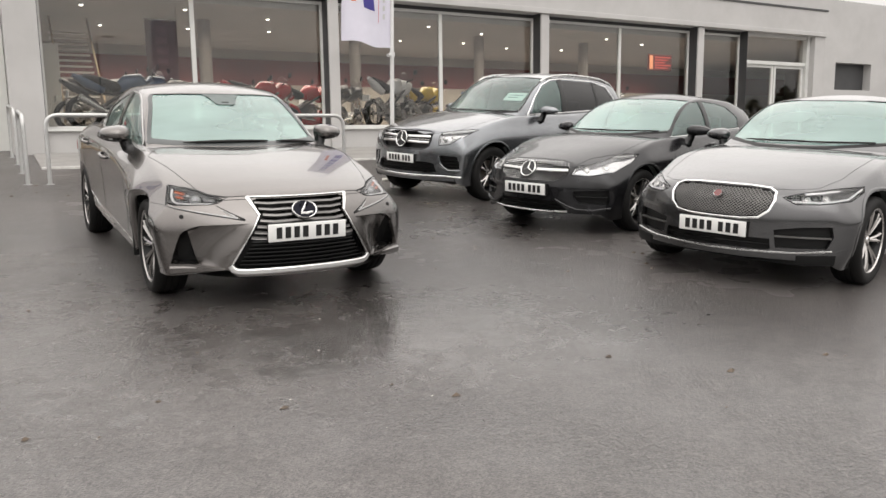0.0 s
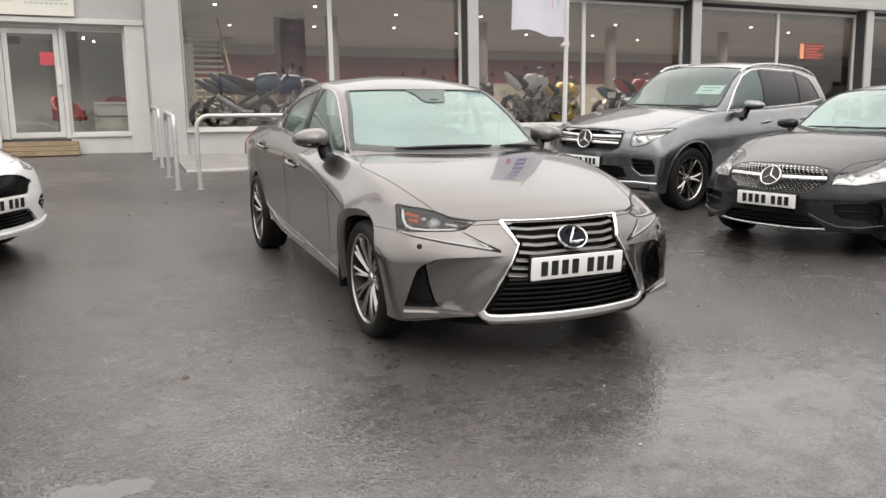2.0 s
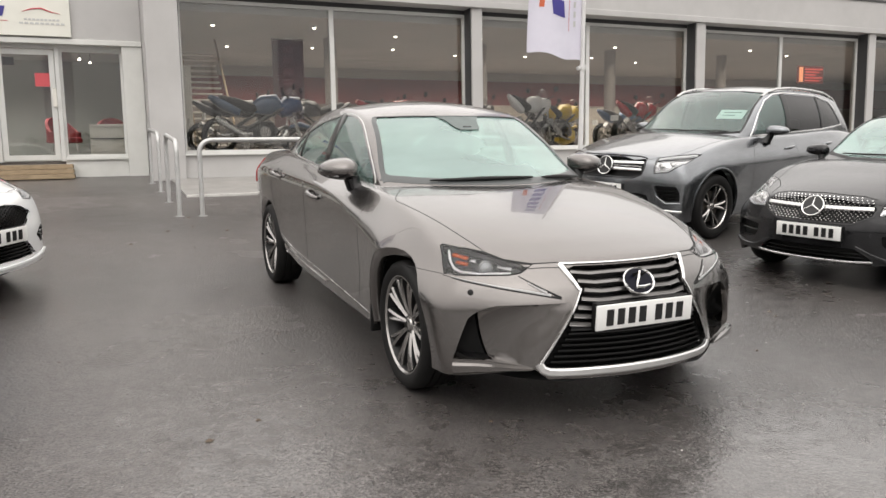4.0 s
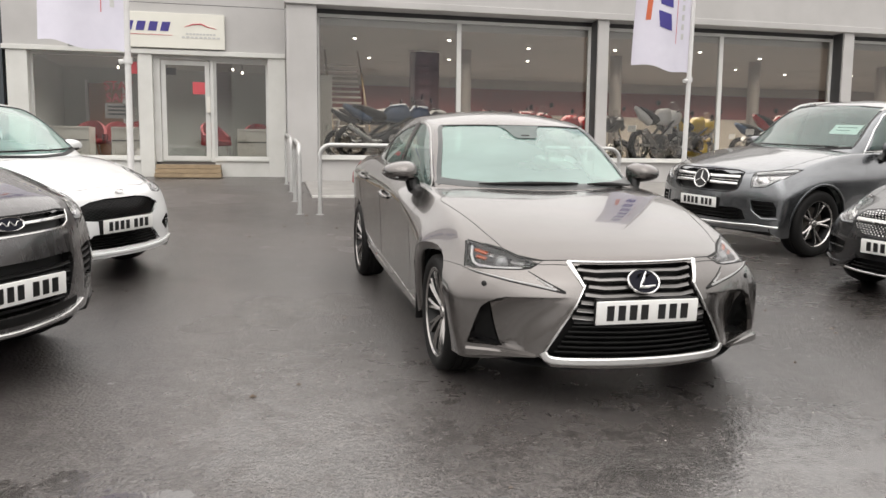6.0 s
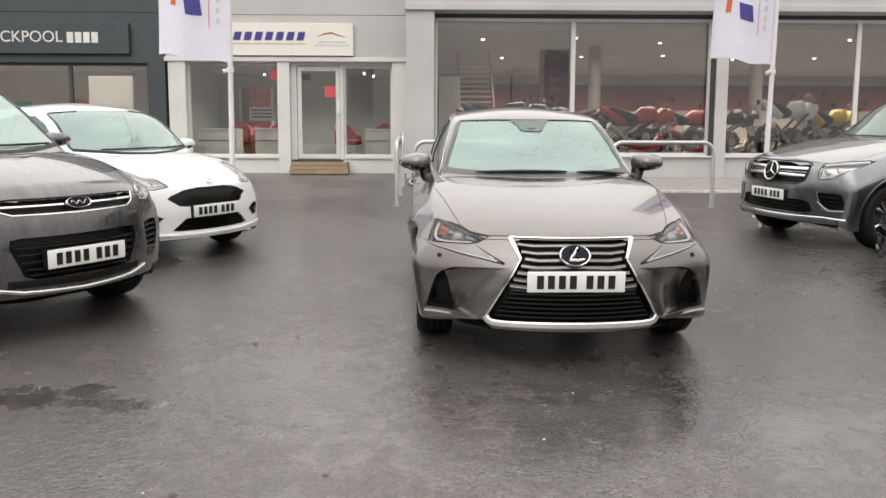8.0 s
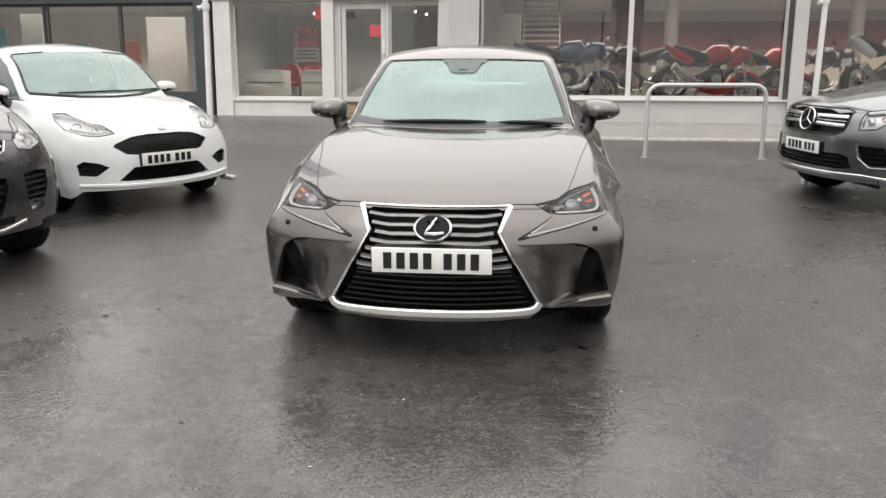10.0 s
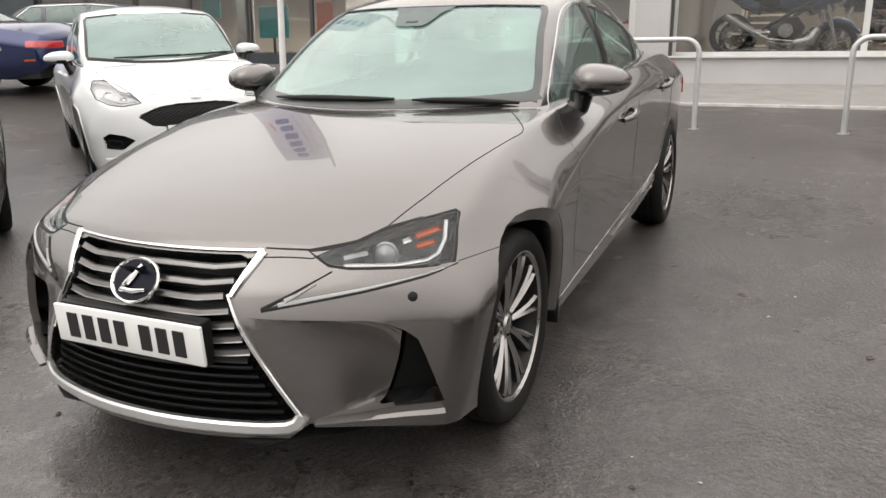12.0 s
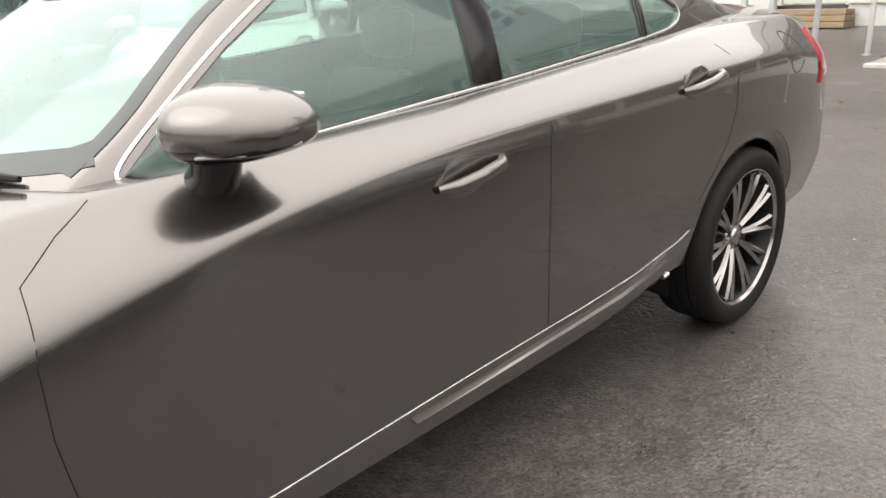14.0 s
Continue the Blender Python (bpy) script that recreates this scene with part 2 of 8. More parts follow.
def add_box(bm, x0, x1, y0, y1, z0, z1, bevel=0.0):
    m = Matrix.Translation(((x0 + x1) / 2, (y0 + y1) / 2, (z0 + z1) / 2)) @ Matrix.Diagonal((x1 - x0, y1 - y0, z1 - z0, 1))
    vs = bmesh.ops.create_cube(bm, size=1.0, matrix=m)["verts"]
    if bevel:
        es = list({e for v in vs for e in v.link_edges})
        bmesh.ops.bevel(bm, geom=es, offset=bevel, segments=2, profile=0.5, affect="EDGES")
    return bm


def box(x0, x1, y0, y1, z0, z1, bevel=0.0):
    return add_box(bmesh.new(), x0, x1, y0, y1, z0, z1, bevel)


def tube(points, radius, sides=12, closed=False):
    """A round bar along a line of points; radius may be one number or one for each point."""
    bm = bmesh.new()
    pts = [Vector(p) for p in points]
    rings = []
    up = None
    for i, p in enumerate(pts):
        a = pts[i - 1] if i or closed else p
        b = pts[(i + 1) % len(pts)] if i + 1 < len(pts) or closed else p
        d = (b - a).normalized()
        if up is None:
            up = Vector((0, 0, 1)) if abs(d.z) < 0.9 else Vector((0, 1, 0))
        u = d.cross(up).normalized()
        w = u.cross(d).normalized()
        up = w
        r = radius[i] if isinstance(radius, (list, tuple)) else radius
        rings.append([bm.verts.new(p + (u * math.cos(k * math.tau / sides) + w * math.sin(k * math.tau / sides)) * r) for k in range(sides)])
    n = len(rings)
    for i in range(n if closed else n - 1):
        a, b = rings[i], rings[(i + 1) % n]
        for k in range(sides):
            bm.faces.new((a[k], a[(k + 1) % sides], b[(k + 1) % sides], b[k]))
    if not closed:
        bm.faces.new(rings[0])
        bm.faces.new(rings[-1])
    return bm


def thing(name, m, label, category, group="", kind=""):
    ob = new(name)
    ob.empty_display_size = 0.2
    ob.matrix_world = m
    return tagged(ob, label, category, group, kind)


def lettering(name, text, size, m, material, parent, depth=0.004, label=""):
    cu = bpy.data.curves.new(name, "FONT")
    cu.body, cu.size, cu.extrude, cu.align_x, cu.align_y = text, size, depth, "CENTER", "CENTER"
    cu.materials.append(material)
    ob = new(name, cu)
    ob.parent = parent
    ob.matrix_local = m
    if label:
        tagged(ob, label)
    return ob


# ---- ground ----
bm = bmesh.new()
ys = [-400, -60, -14, -8, -3, 0, 2, 4, 5, 5.85, 7, 8, 8.65, 9.3, 10, 10.5, 11.5, 12.73, 14, 15, 16.5, 18, 22, 26, 60, 400]
xs = [-400, -60] + sorted([-40 + 4 * k for k in range(21)] + [-6.9, -7.3, -7.7, -8.35, -8.7, -9.2, -10]) + [60, 400]
grid = [[bm.verts.new((x, y, ground_z(y) + bank(x, y))) for x in xs] for y in ys]
for i in range(len(ys) - 1):
    for j in range(len(xs) - 1):
        bm.faces.new((grid[i][j], grid[i][j + 1], grid[i + 1][j + 1], grid[i + 1][j]))
tagged(finish(bm, "ground", ASPHALT), "wet dark asphalt forecourt with damp patches and shade painted beside the saloon", "ground", kind="structure")

# raised pale pavement strip in front of the showroom, with a white edge
bm = bmesh.new()
for y0, y1, h in ((15.05, 18.6, 0.03),):
    vs = [(-1.0, y0), (26.0, y0), (26.0, y1), (-1.0, y1)]
    lo = [bm.verts.new((x, y, ground_z(y) - 0.05)) for x, y in vs]
    hi = [bm.verts.new((x, y, ground_z(y) + h)) for x, y in vs]
    bm.faces.new(hi)
    for k in range(4):
        bm.faces.new((lo[k], lo[(k + 1) % 4], hi[(k + 1) % 4], hi[k]))
tagged(finish(bm, "pavement", PAVING), "pale concrete paving strip along the showroom", "pavement", kind="structure")
bm = bmesh.new()
for y0, y1, h in ((14.95, 15.05, 0.034),):
    vs = [(-1.0, y0), (26.0, y0), (26.0, y1), (-1.0, y1)]
    lo = [bm.verts.new((x, y, ground_z(y) - 0.05)) for x, y in vs]
    hi = [bm.verts.new((x, y, ground_z(y) + h)) for x, y in vs]
    bm.faces.new(hi)
    for k in range(4):
        bm.faces.new((lo[k], lo[(k + 1) % 4], hi[(k + 1) % 4], hi[k]))
tagged(finish(bm, "kerb", LINE_PAINT), "low white-painted kerb edge of the paving", "kerb", kind="structure")


# ---- cars: smooth shells, cut into panels, lamps and panes ----
from mathutils.bvhtree import BVHTree

CHROME = surface("chrome", (0.78, 0.78, 0.77), (0.72, 0.72, 0.71), 5, (0.08, 0.16), metal=1.0)
SATIN = surface("satin_silver", (0.62, 0.62, 0.61), (0.55, 0.55, 0.54), 5, (0.22, 0.32), metal=0.9)
BLACK = surface("black_plastic", (0.009, 0.009, 0.009), (0.006, 0.006, 0.006), 6, (0.35, 0.5), grain=0.1, spec=0.3)
GLOSS_BLACK = surface("gloss_black", (0.006, 0.006, 0.006), None, 4, (0.08, 0.15))
SEAM = surface("dark_gap", (0.004, 0.004, 0.004), None, 4, (0.7, 0.8))
RUBBER = surface("tyre_rubber", (0.008, 0.008, 0.008), (0.012, 0.0115, 0.011), 9, (0.55, 0.75), bump=0.25, bump_scale=120, grain=0.15, spec=0.3)
for dark in (RUBBER, BLACK):
    for node in dark.node_tree.nodes:
        if node.type == "BSDF_PRINCIPLED":
            node.inputs["Specular IOR Level"].default_value = 0.22
ALLOY = surface("silver_alloy", (0.60, 0.58, 0.56), (0.50, 0.48, 0.46), 7, (0.20, 0.32), metal=0.92, coat=0.4)
SALOON_ALLOY = surface("hyper_silver_alloy", (0.40, 0.385, 0.37), (0.32, 0.305, 0.295), 7, (0.16, 0.26), metal=0.95, coat=0.5)
DARK_ALLOY = surface("grey_alloy", (0.06, 0.06, 0.06), None, 7, (0.25, 0.35), metal=0.8)
WHEEL_DARK = surface("dark_wheel_well", (0.014, 0.014, 0.014), None, 7, (0.4, 0.5), metal=0.6)
DISC = surface("brake_disc", (0.30, 0.28, 0.26), (0.20, 0.17, 0.14), 12, (0.35, 0.5), metal=0.9)
CABIN = surface("dark_cabin_trim", (0.035, 0.034, 0.034), (0.025, 0.025, 0.025), 6, (0.6, 0.75), bump=0.1, bump_scale=200)
LEATHER = surface("grey_seat_trim", (0.075, 0.073, 0.070), (0.055, 0.053, 0.052), 6, (0.5, 0.65), bump=0.2, bump_scale=160)
PLATE_WHITE = surface("white_number_plate", (0.80, 0.80, 0.78), (0.74, 0.74, 0.72), 8, (0.25, 0.35))
PLATE_YELLOW = surface("yellow_number_plate", (0.75, 0.52, 0.05), None, 8, (0.25, 0.35))
PLATE_BAR = surface("plate_black", (0.012, 0.012, 0.012), None, 8, (0.3, 0.4))
CAR_GLASS = pane_glass("car_window_glass", (0.50, 0.64, 0.58), 1.0, 1.65, sky_veil=0.12)
SCREEN_GLASS = pane_glass("windscreen_glass", (0.52, 0.70, 0.64), 1.0, 1.72, sky_veil=0.27)
CLEAR_SCREEN = pane_glass("clear_windscreen_glass", (0.50, 0.62, 0.58), 1.0, 1.6, sky_veil=0.09)
LENS = pane_glass("lamp_lens", (0.92, 0.92, 0.92), 1.0, 1.5)
LAMP_DARK = surface("lamp_housing_dark", (0.022, 0.022, 0.023), None, 5, (0.12, 0.25), metal=0.5)
LAMP_GREY = surface("lamp_housing_grey", (0.035, 0.035, 0.036), (0.006, 0.006, 0.006), 18, (0.2, 0.35), metal=0.5)
LAMP_BRIGHT = surface("lamp_reflector", (0.56, 0.56, 0.56), (0.44, 0.44, 0.45), 30, (0.10, 0.22), metal=0.95)
LAMP_DIM = surface("dull_lamp_reflector", (0.22, 0.22, 0.22), (0.14, 0.14, 0.145), 30, (0.18, 0.3), metal=0.9)
LAMP_PALE = surface("pale_lamp_reflector", (0.62, 0.62, 0.62), (0.50, 0.50, 0.51), 30, (0.25, 0.4), metal=0.3)
LAMP_WHITE = surface("lamp_light_guide", (0.60, 0.61, 0.62), None, 20, (0.2, 0.3))
LAMP_EYE = surface("projector_lens", (0.10, 0.105, 0.11), (0.20, 0.205, 0.21), 40, (0.04, 0.08), metal=0.3, coat=1.0)
AMBER = surface("amber_indicator", (0.48, 0.085, 0.004), (0.34, 0.05, 0.003), 60, (0.15, 0.25), coat=0.15)
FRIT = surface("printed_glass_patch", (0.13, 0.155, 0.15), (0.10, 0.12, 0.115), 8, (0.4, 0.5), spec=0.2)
TAIL_RED = surface("red_tail_lamp", (0.45, 0.015, 0.02), (0.35, 0.01, 0.015), 25, (0.08, 0.15), coat=1.0)
BADGE_BLUE = surface("blue_enamel", (0.003, 0.0035, 0.010), None, 20, (0.3, 0.4), spec=0.15)
BORDER = surface("printed_glass_border", (0.075, 0.08, 0.08), (0.06, 0.065, 0.065), 6, (0.25, 0.35), spec=0.4)
RUNNING = surface("running_lamp_lens", (0.36, 0.36, 0.355), None, 20, (0.12, 0.2), coat=0.6)
GRILLE_GREY = surface("dark_satin_grille", (0.22, 0.215, 0.21), (0.17, 0.165, 0.16), 12, (0.25, 0.35), metal=0.8)
BLADE = surface("brushed_silver", (0.78, 0.78, 0.77), None, 2, (0.27, 0.29), metal=0.9)
BADGE_RED = surface("red_enamel", (0.14, 0.02, 0.02), None, 20, (0.1, 0.2), coat=0.8)


def paint(name, colour, metal=0.6, rough=(0.28, 0.36), flake=0.05, coat=1.0, streaks=(1, 1, 1), mark=0.93):
    """Car paint: metal flake under clear coat, with faint dirt."""
    return surface(name, colour, tuple(c * mark for c in colour), 2.2, rough, metal=metal, coat=coat, coat_rough=0.03,
                   grain=flake, grain_scale=900.0, bump=0.015, bump_scale=90, stretch=streaks)


def curve(*flat):
    """A smooth line through x0, v0, x1, v1, ... that never overshoots."""
    x, v = np.array(flat[0::2], float), np.array(flat[1::2], float)
    if len(x) == 1:
        return lambda q: np.full_like(np.asarray(q, float), v[0])
    h, d = np.diff(x), np.diff(v) / np.diff(x)
    s = np.zeros(len(x))
    s[0], s[-1] = d[0], d[-1]
    for i in range(1, len(x) - 1):
        if d[i - 1] * d[i] > 0:
            a, b = 2 * h[i] + h[i - 1], h[i] + 2 * h[i - 1]
            s[i] = (a + b) / (a / d[i - 1] + b / d[i])

    def at(q):
        q = np.clip(np.asarray(q, float), x[0], x[-1])
        i = np.clip(np.searchsorted(x, q, side="right") - 1, 0, len(h) - 1)
        t = (q - x[i]) / h[i]
        return ((1 + 2 * t) * (1 - t) ** 2 * v[i] + t * (1 - t) ** 2 * h[i] * s[i] + t * t * (3 - 2 * t) * v[i + 1] + t * t * (t - 1) * h[i] * s[i + 1])
    return at


def soften(x, z, where, rounds=4):
    """Rounds a section line round the point with index where."""
    n = np.arange(len(x))
    w = np.clip(1 - np.abs(n - where) / 3.5, 0, 1) * 0.5
    w[0] = w[-1] = 0
    for _ in range(rounds):
        for a in (x, z):
            m = a.copy()
            m[1:-1] = (a[:-2] + a[2:]) / 2
            a += (m - a) * w
    return x, z


def grid_mesh(points):
    """A bmesh from a grid of points, rows by columns."""
    bm = bmesh.new()
    vs = [[bm.verts.new(p) for p in row] for row in points]
    for i in range(len(vs) - 1):
        for j in range(len(vs[0]) - 1):
            q = [vs[i][j], vs[i + 1][j], vs[i + 1][j + 1], vs[i][j + 1]]
            try:
                bm.faces.new(q)
            except ValueError:
                pass
    bmesh.ops.remove_doubles(bm, verts=bm.verts, dist=0.0008)
    bmesh.ops.dissolve_degenerate(bm, edges=bm.edges, dist=0.0005)
    bm.normal_update()
    return bm


def lower_shell(s):
    """Half of the body below the windows (x from 0): sides, crown and both rounded ends."""
    n_side, n_crown = 20, 16
    length, r = s["length"], s.get("round", 0.07)

    def section(y, inset=0.0):
        z0, zl, zm, zs, zc = (float(s[k](y)) for k in ("zb", "zl", "zm", "zs", "zc"))
        side = curve(z0, float(s["wb"](y)), zl, float(s["wl"](y)), zm, float(s["wm"](y)), zs, float(s["ws"](y)))
        z = np.concatenate([np.linspace(z0, zm, n_side // 2 + 1), np.linspace(zm, zs, n_side // 2)[1:]])
        x = side(z)
        hard = s.get("crease", 0.0) * min(1.0, max(0.0, (y - 1.7) / 1.2)) * min(1.0, max(0.0, (length - 0.3 - y) / 0.5))
        if hard:
            line = np.interp(z, [z0, zm, zs], [x[0], float(s["wm"](y)), x[-1]])
            x = np.where(z > zm, x + (line - x) * hard, x)
        top = x[-1] * np.cos(np.linspace(0, math.pi / 2, n_crown + 1))[1:]
        zt = zs + (zc - zs) * (1 - (top / x[-1]) ** s.get("crown", 2.4))
        x, z = np.concatenate([x, top]), np.concatenate([z, zt])
        x, z = soften(x, z, n_side - 1, 5)
        x[-1] = 0.0
        if inset:
            mid = (z0 + zc) / 2
            x = x * (1 - inset / max(x.max(), 0.1))
            z = mid + (z - mid) * (1 - inset / ((zc - z0) / 2))
        return x, z

    rows = []
    turn = np.linspace(math.pi / 2, 0, 6)
    x, z = section(0.0, r)
    for k in range(0, 15):
        rows.append([(a * k / 15, 0.0, b) for a, b in zip(x, z)])
    for t in turn:
        y = r * (1 - math.sin(t))
        x, z = section(y, r * (1 - math.cos(t)))
        rows.append([(a, y, b) for a, b in zip(x, z)])
    for y in np.linspace(r, length - r, s.get("stations", 96))[1:-1]:
        x, z = section(y)
        rows.append([(a, y, b) for a, b in zip(x, z)])
    for t in turn[::-1]:
        y = length - r * (1 - math.sin(t))
        x, z = section(y, r * (1 - math.cos(t)))
        rows.append([(a, y, b) for a, b in zip(x, z)])
    x, z = section(length, r)
    for k in range(14, -1, -1):
        rows.append([(a * k / 15, length, b) for a, b in zip(x, z)])
    half = s["half"]
    sweep, power, lean, reach = s["sweep"]
    rsweep, rpower, rlean, rreach = s["rear_sweep"]
    out = []
    for row in rows:
        line = []
        for px, py, pz in row:
            y = py
            if py < reach:
                y += (1 - py / reach) ** 1.5 * (sweep * (px / half) ** power + float(lean(pz)))
            back = length - py
            if back < rreach:
                y -= (1 - back / rreach) ** 1.5 * (rsweep * (px / half) ** rpower + float(rlean(pz)))
            line.append((px, y, pz))
        out.append(line)
    return grid_mesh(out)


def upper_shell(s):
    """Half of the cabin: screen, roof, sides and tail."""
    y0, y1 = s["cabin"]
    n_side, n_top = 16, 14
    bow, half = s["bow"], s["half"] * 0.8
    rbow = s.get("rear_bow", 0.12)
    rows = []
    for y in np.linspace(y0, y1, 64):
        zt, wr, wg = float(s["zt"](y)), float(s["wr"](y)), float(s["wg"](y))
        zr = zt - float(s["drop"](y))
        zg = min(float(s["zg"](y)), zr - 0.002)
        t = np.linspace(0, 1, n_side)
        x = wg + (wr - wg) * t + s.get("bulge", 0.03) * np.sin(t * math.pi) * min(1, (zr - zg) / 0.3)
        z = zg + (zr - zg) * t
        tx = wr * np.cos(np.linspace(0, math.pi / 2, n_top + 1))[1:]
        tz = zr + (zt - zr) * (1 - (tx / wr) ** 2)
        x, z = np.concatenate([x, tx]), np.concatenate([z, tz])
        x, z = soften(x, z, n_side - 1, 4)
        x[-1] = 0.0
        f = max(0.0, 1 - (y - y0) / s.get("bow_reach", 1.4)) ** 1.5
        g = max(0.0, 1 - (y1 - y) / 1.0) ** 1.5
        rows.append([(a, y + f * bow * (a / half) ** 2 - g * rbow * (a / half) ** 2, b) for a, b in zip(x, z)])
    return grid_mesh(rows)


def inside(p, poly):
    hit = False
    for (ax, ay), (bx, by) in zip(poly, poly[1:] + poly[:1]):
        if (ay > p[1]) != (by > p[1]) and p[0] < (bx - ax) * (p[1] - ay) / (by - ay) + ax:
            hit = not hit
    return hit


FLAT = {"x": (1, 2), "y": (0, 2), "z": (0, 1)}


def cut(bm, poly, axis, low=-9.0, high=9.0, tilt=0.08):
    """Cuts the outline poly, seen along an axis, out of a half shell; gives the piece as a bmesh of its own.
    low, high: the range along that axis in which the shell is cut."""
    bm.normal_update()
    i, j = FLAT[axis]
    k = "xyz".index(axis)
    u0, u1 = min(p[0] for p in poly), max(p[0] for p in poly)
    v0, v1 = min(p[1] for p in poly), max(p[1] for p in poly)
    faces = []
    for f in bm.faces:
        if abs(f.normal[k]) < tilt:
            continue
        a = [v.co[i] for v in f.verts]
        b = [v.co[j] for v in f.verts]
        if max(a) < u0 or min(a) > u1 or max(b) < v0 or min(b) > v1:
            continue
        if low <= f.calc_center_median()[k] <= high:
            faces.append(f)
    for p, q in zip(poly, poly[1:] + poly[:1]):
        du, dv = q[0] - p[0], q[1] - p[1]
        if abs(du) + abs(dv) < 1e-6:
            continue
        co, no = [0.0, 0.0, 0.0], [0.0, 0.0, 0.0]
        co[i], co[j], no[i], no[j] = p[0], p[1], -dv, du
        m = 0.02
        near = [f for f in faces if f.is_valid and
                max(v.co[i] for v in f.verts) > min(p[0], q[0]) - m and min(v.co[i] for v in f.verts) < max(p[0], q[0]) + m and
                max(v.co[j] for v in f.verts) > min(p[1], q[1]) - m and min(v.co[j] for v in f.verts) < max(p[1], q[1]) + m]
        if not near:
            continue
        rest = set(faces) - set(near)
        es = {e for f in near for e in f.edges}
        vs = {v for f in near for v in f.verts}
        got = bmesh.ops.bisect_plane(bm, geom=[*near, *es, *vs], dist=1e-6, plane_co=co, plane_no=no)
        faces = [f for f in rest if f.is_valid] + [g for g in got["geom"] if isinstance(g, bmesh.types.BMFace)]
    picked = []
    for f in faces:
        c = f.calc_center_median()
        if inside((c[i], c[j]), poly):
            picked.append(f)
    piece, made = bmesh.new(), {}
    for f in picked:
        ring = []
        for v in f.verts:
            if v not in made:
                made[v] = piece.verts.new(v.co)
            ring.append(made[v])
        piece.faces.new(ring)
    bmesh.ops.delete(bm, geom=picked, context="FACES")
    bm.normal_update()
    piece.normal_update()
    return piece


def moved(bm, depth, shift=(0, 0, 0)):
    """A copy of a piece, pushed in along its normals."""
    c = bm.copy()
    c.normal_update()
    for v, p in [(v, v.co - v.normal * depth + Vector(shift)) for v in c.verts]:
        v.co = p
    return c


def flange(bm, depth=0.02):
    """Turns the open edges of a panel inwards, to give it thickness."""
    bm.normal_update()
    es = [e for e in bm.edges if e.is_boundary and not all(abs(v.co.x) < 1e-4 for v in e.verts)]
    if not es:
        return bm
    n = {tuple(round(c, 6) for c in v.co): v.normal.copy() for e in es for v in e.verts}
    got = bmesh.ops.extrude_edge_only(bm, edges=es)["geom"]
    for v in [g for g in got if isinstance(g, bmesh.types.BMVert)]:
        v.co = v.co - n.get(tuple(round(c, 6) for c in v.co), Vector((0, 0, 0))) * depth
    bm.normal_update()
    return bm


def bucket(bm, depth):
    """A tray behind an opening: its floor is the piece pushed in, its walls reach the opening's edge."""
    c = moved(bm, depth)
    w = bm.copy()
    flange(w, depth)
    old = [f for f in w.faces][:len(bm.faces)]
    bmesh.ops.delete(w, geom=old, context="FACES")
    me = bpy.data.meshes.new("tmp")
    w.to_mesh(me)
    c.from_mesh(me)
    bpy.data.meshes.remove(me)
    w.free()
    return c


def mirrored(bm):
    c = bm.copy()
    for v in c.verts:
        v.co.x = -v.co.x
    bmesh.ops.reverse_faces(c, faces=c.faces)
    return c


def doubled(bm):
    """Both halves of a piece in one mesh."""
    me = bpy.data.meshes.new("tmp")
    c = mirrored(bm)
    c.to_mesh(me)
    c.free()
    bm.from_mesh(me)
    bpy.data.meshes.remove(me)
    bmesh.ops.remove_doubles(bm, verts=[v for v in bm.verts if abs(v.co.x) < 0.002], dist=0.002)
    return bm


def keep(bm, name, material, parent, label="", sharp=35.0):
    """Links a shell piece as it is, without turning its normals."""
    me = bpy.data.meshes.new(name)
    bm.to_mesh(me)
    bm.free()
    for mt in (material if isinstance(material, (list, tuple)) else [material]):
        me.materials.append(mt)
    for poly in me.polygons:
        poly.use_smooth = True
    me.set_sharp_from_angle(angle=radians(sharp))
    ob = new(name, me)
    ob.parent = parent
    if label:
        tagged(ob, label)
    return ob


def both(bm, name, material, parents, label="", sharp=35.0):
    """A piece on the one side and its mirror image on the other."""
    pa, pb = parents if isinstance(parents, tuple) else (parents, parents)
    other = mirrored(bm)
    return keep(bm, name, material, pa, label, sharp), keep(other, name, material, pb, label, sharp)


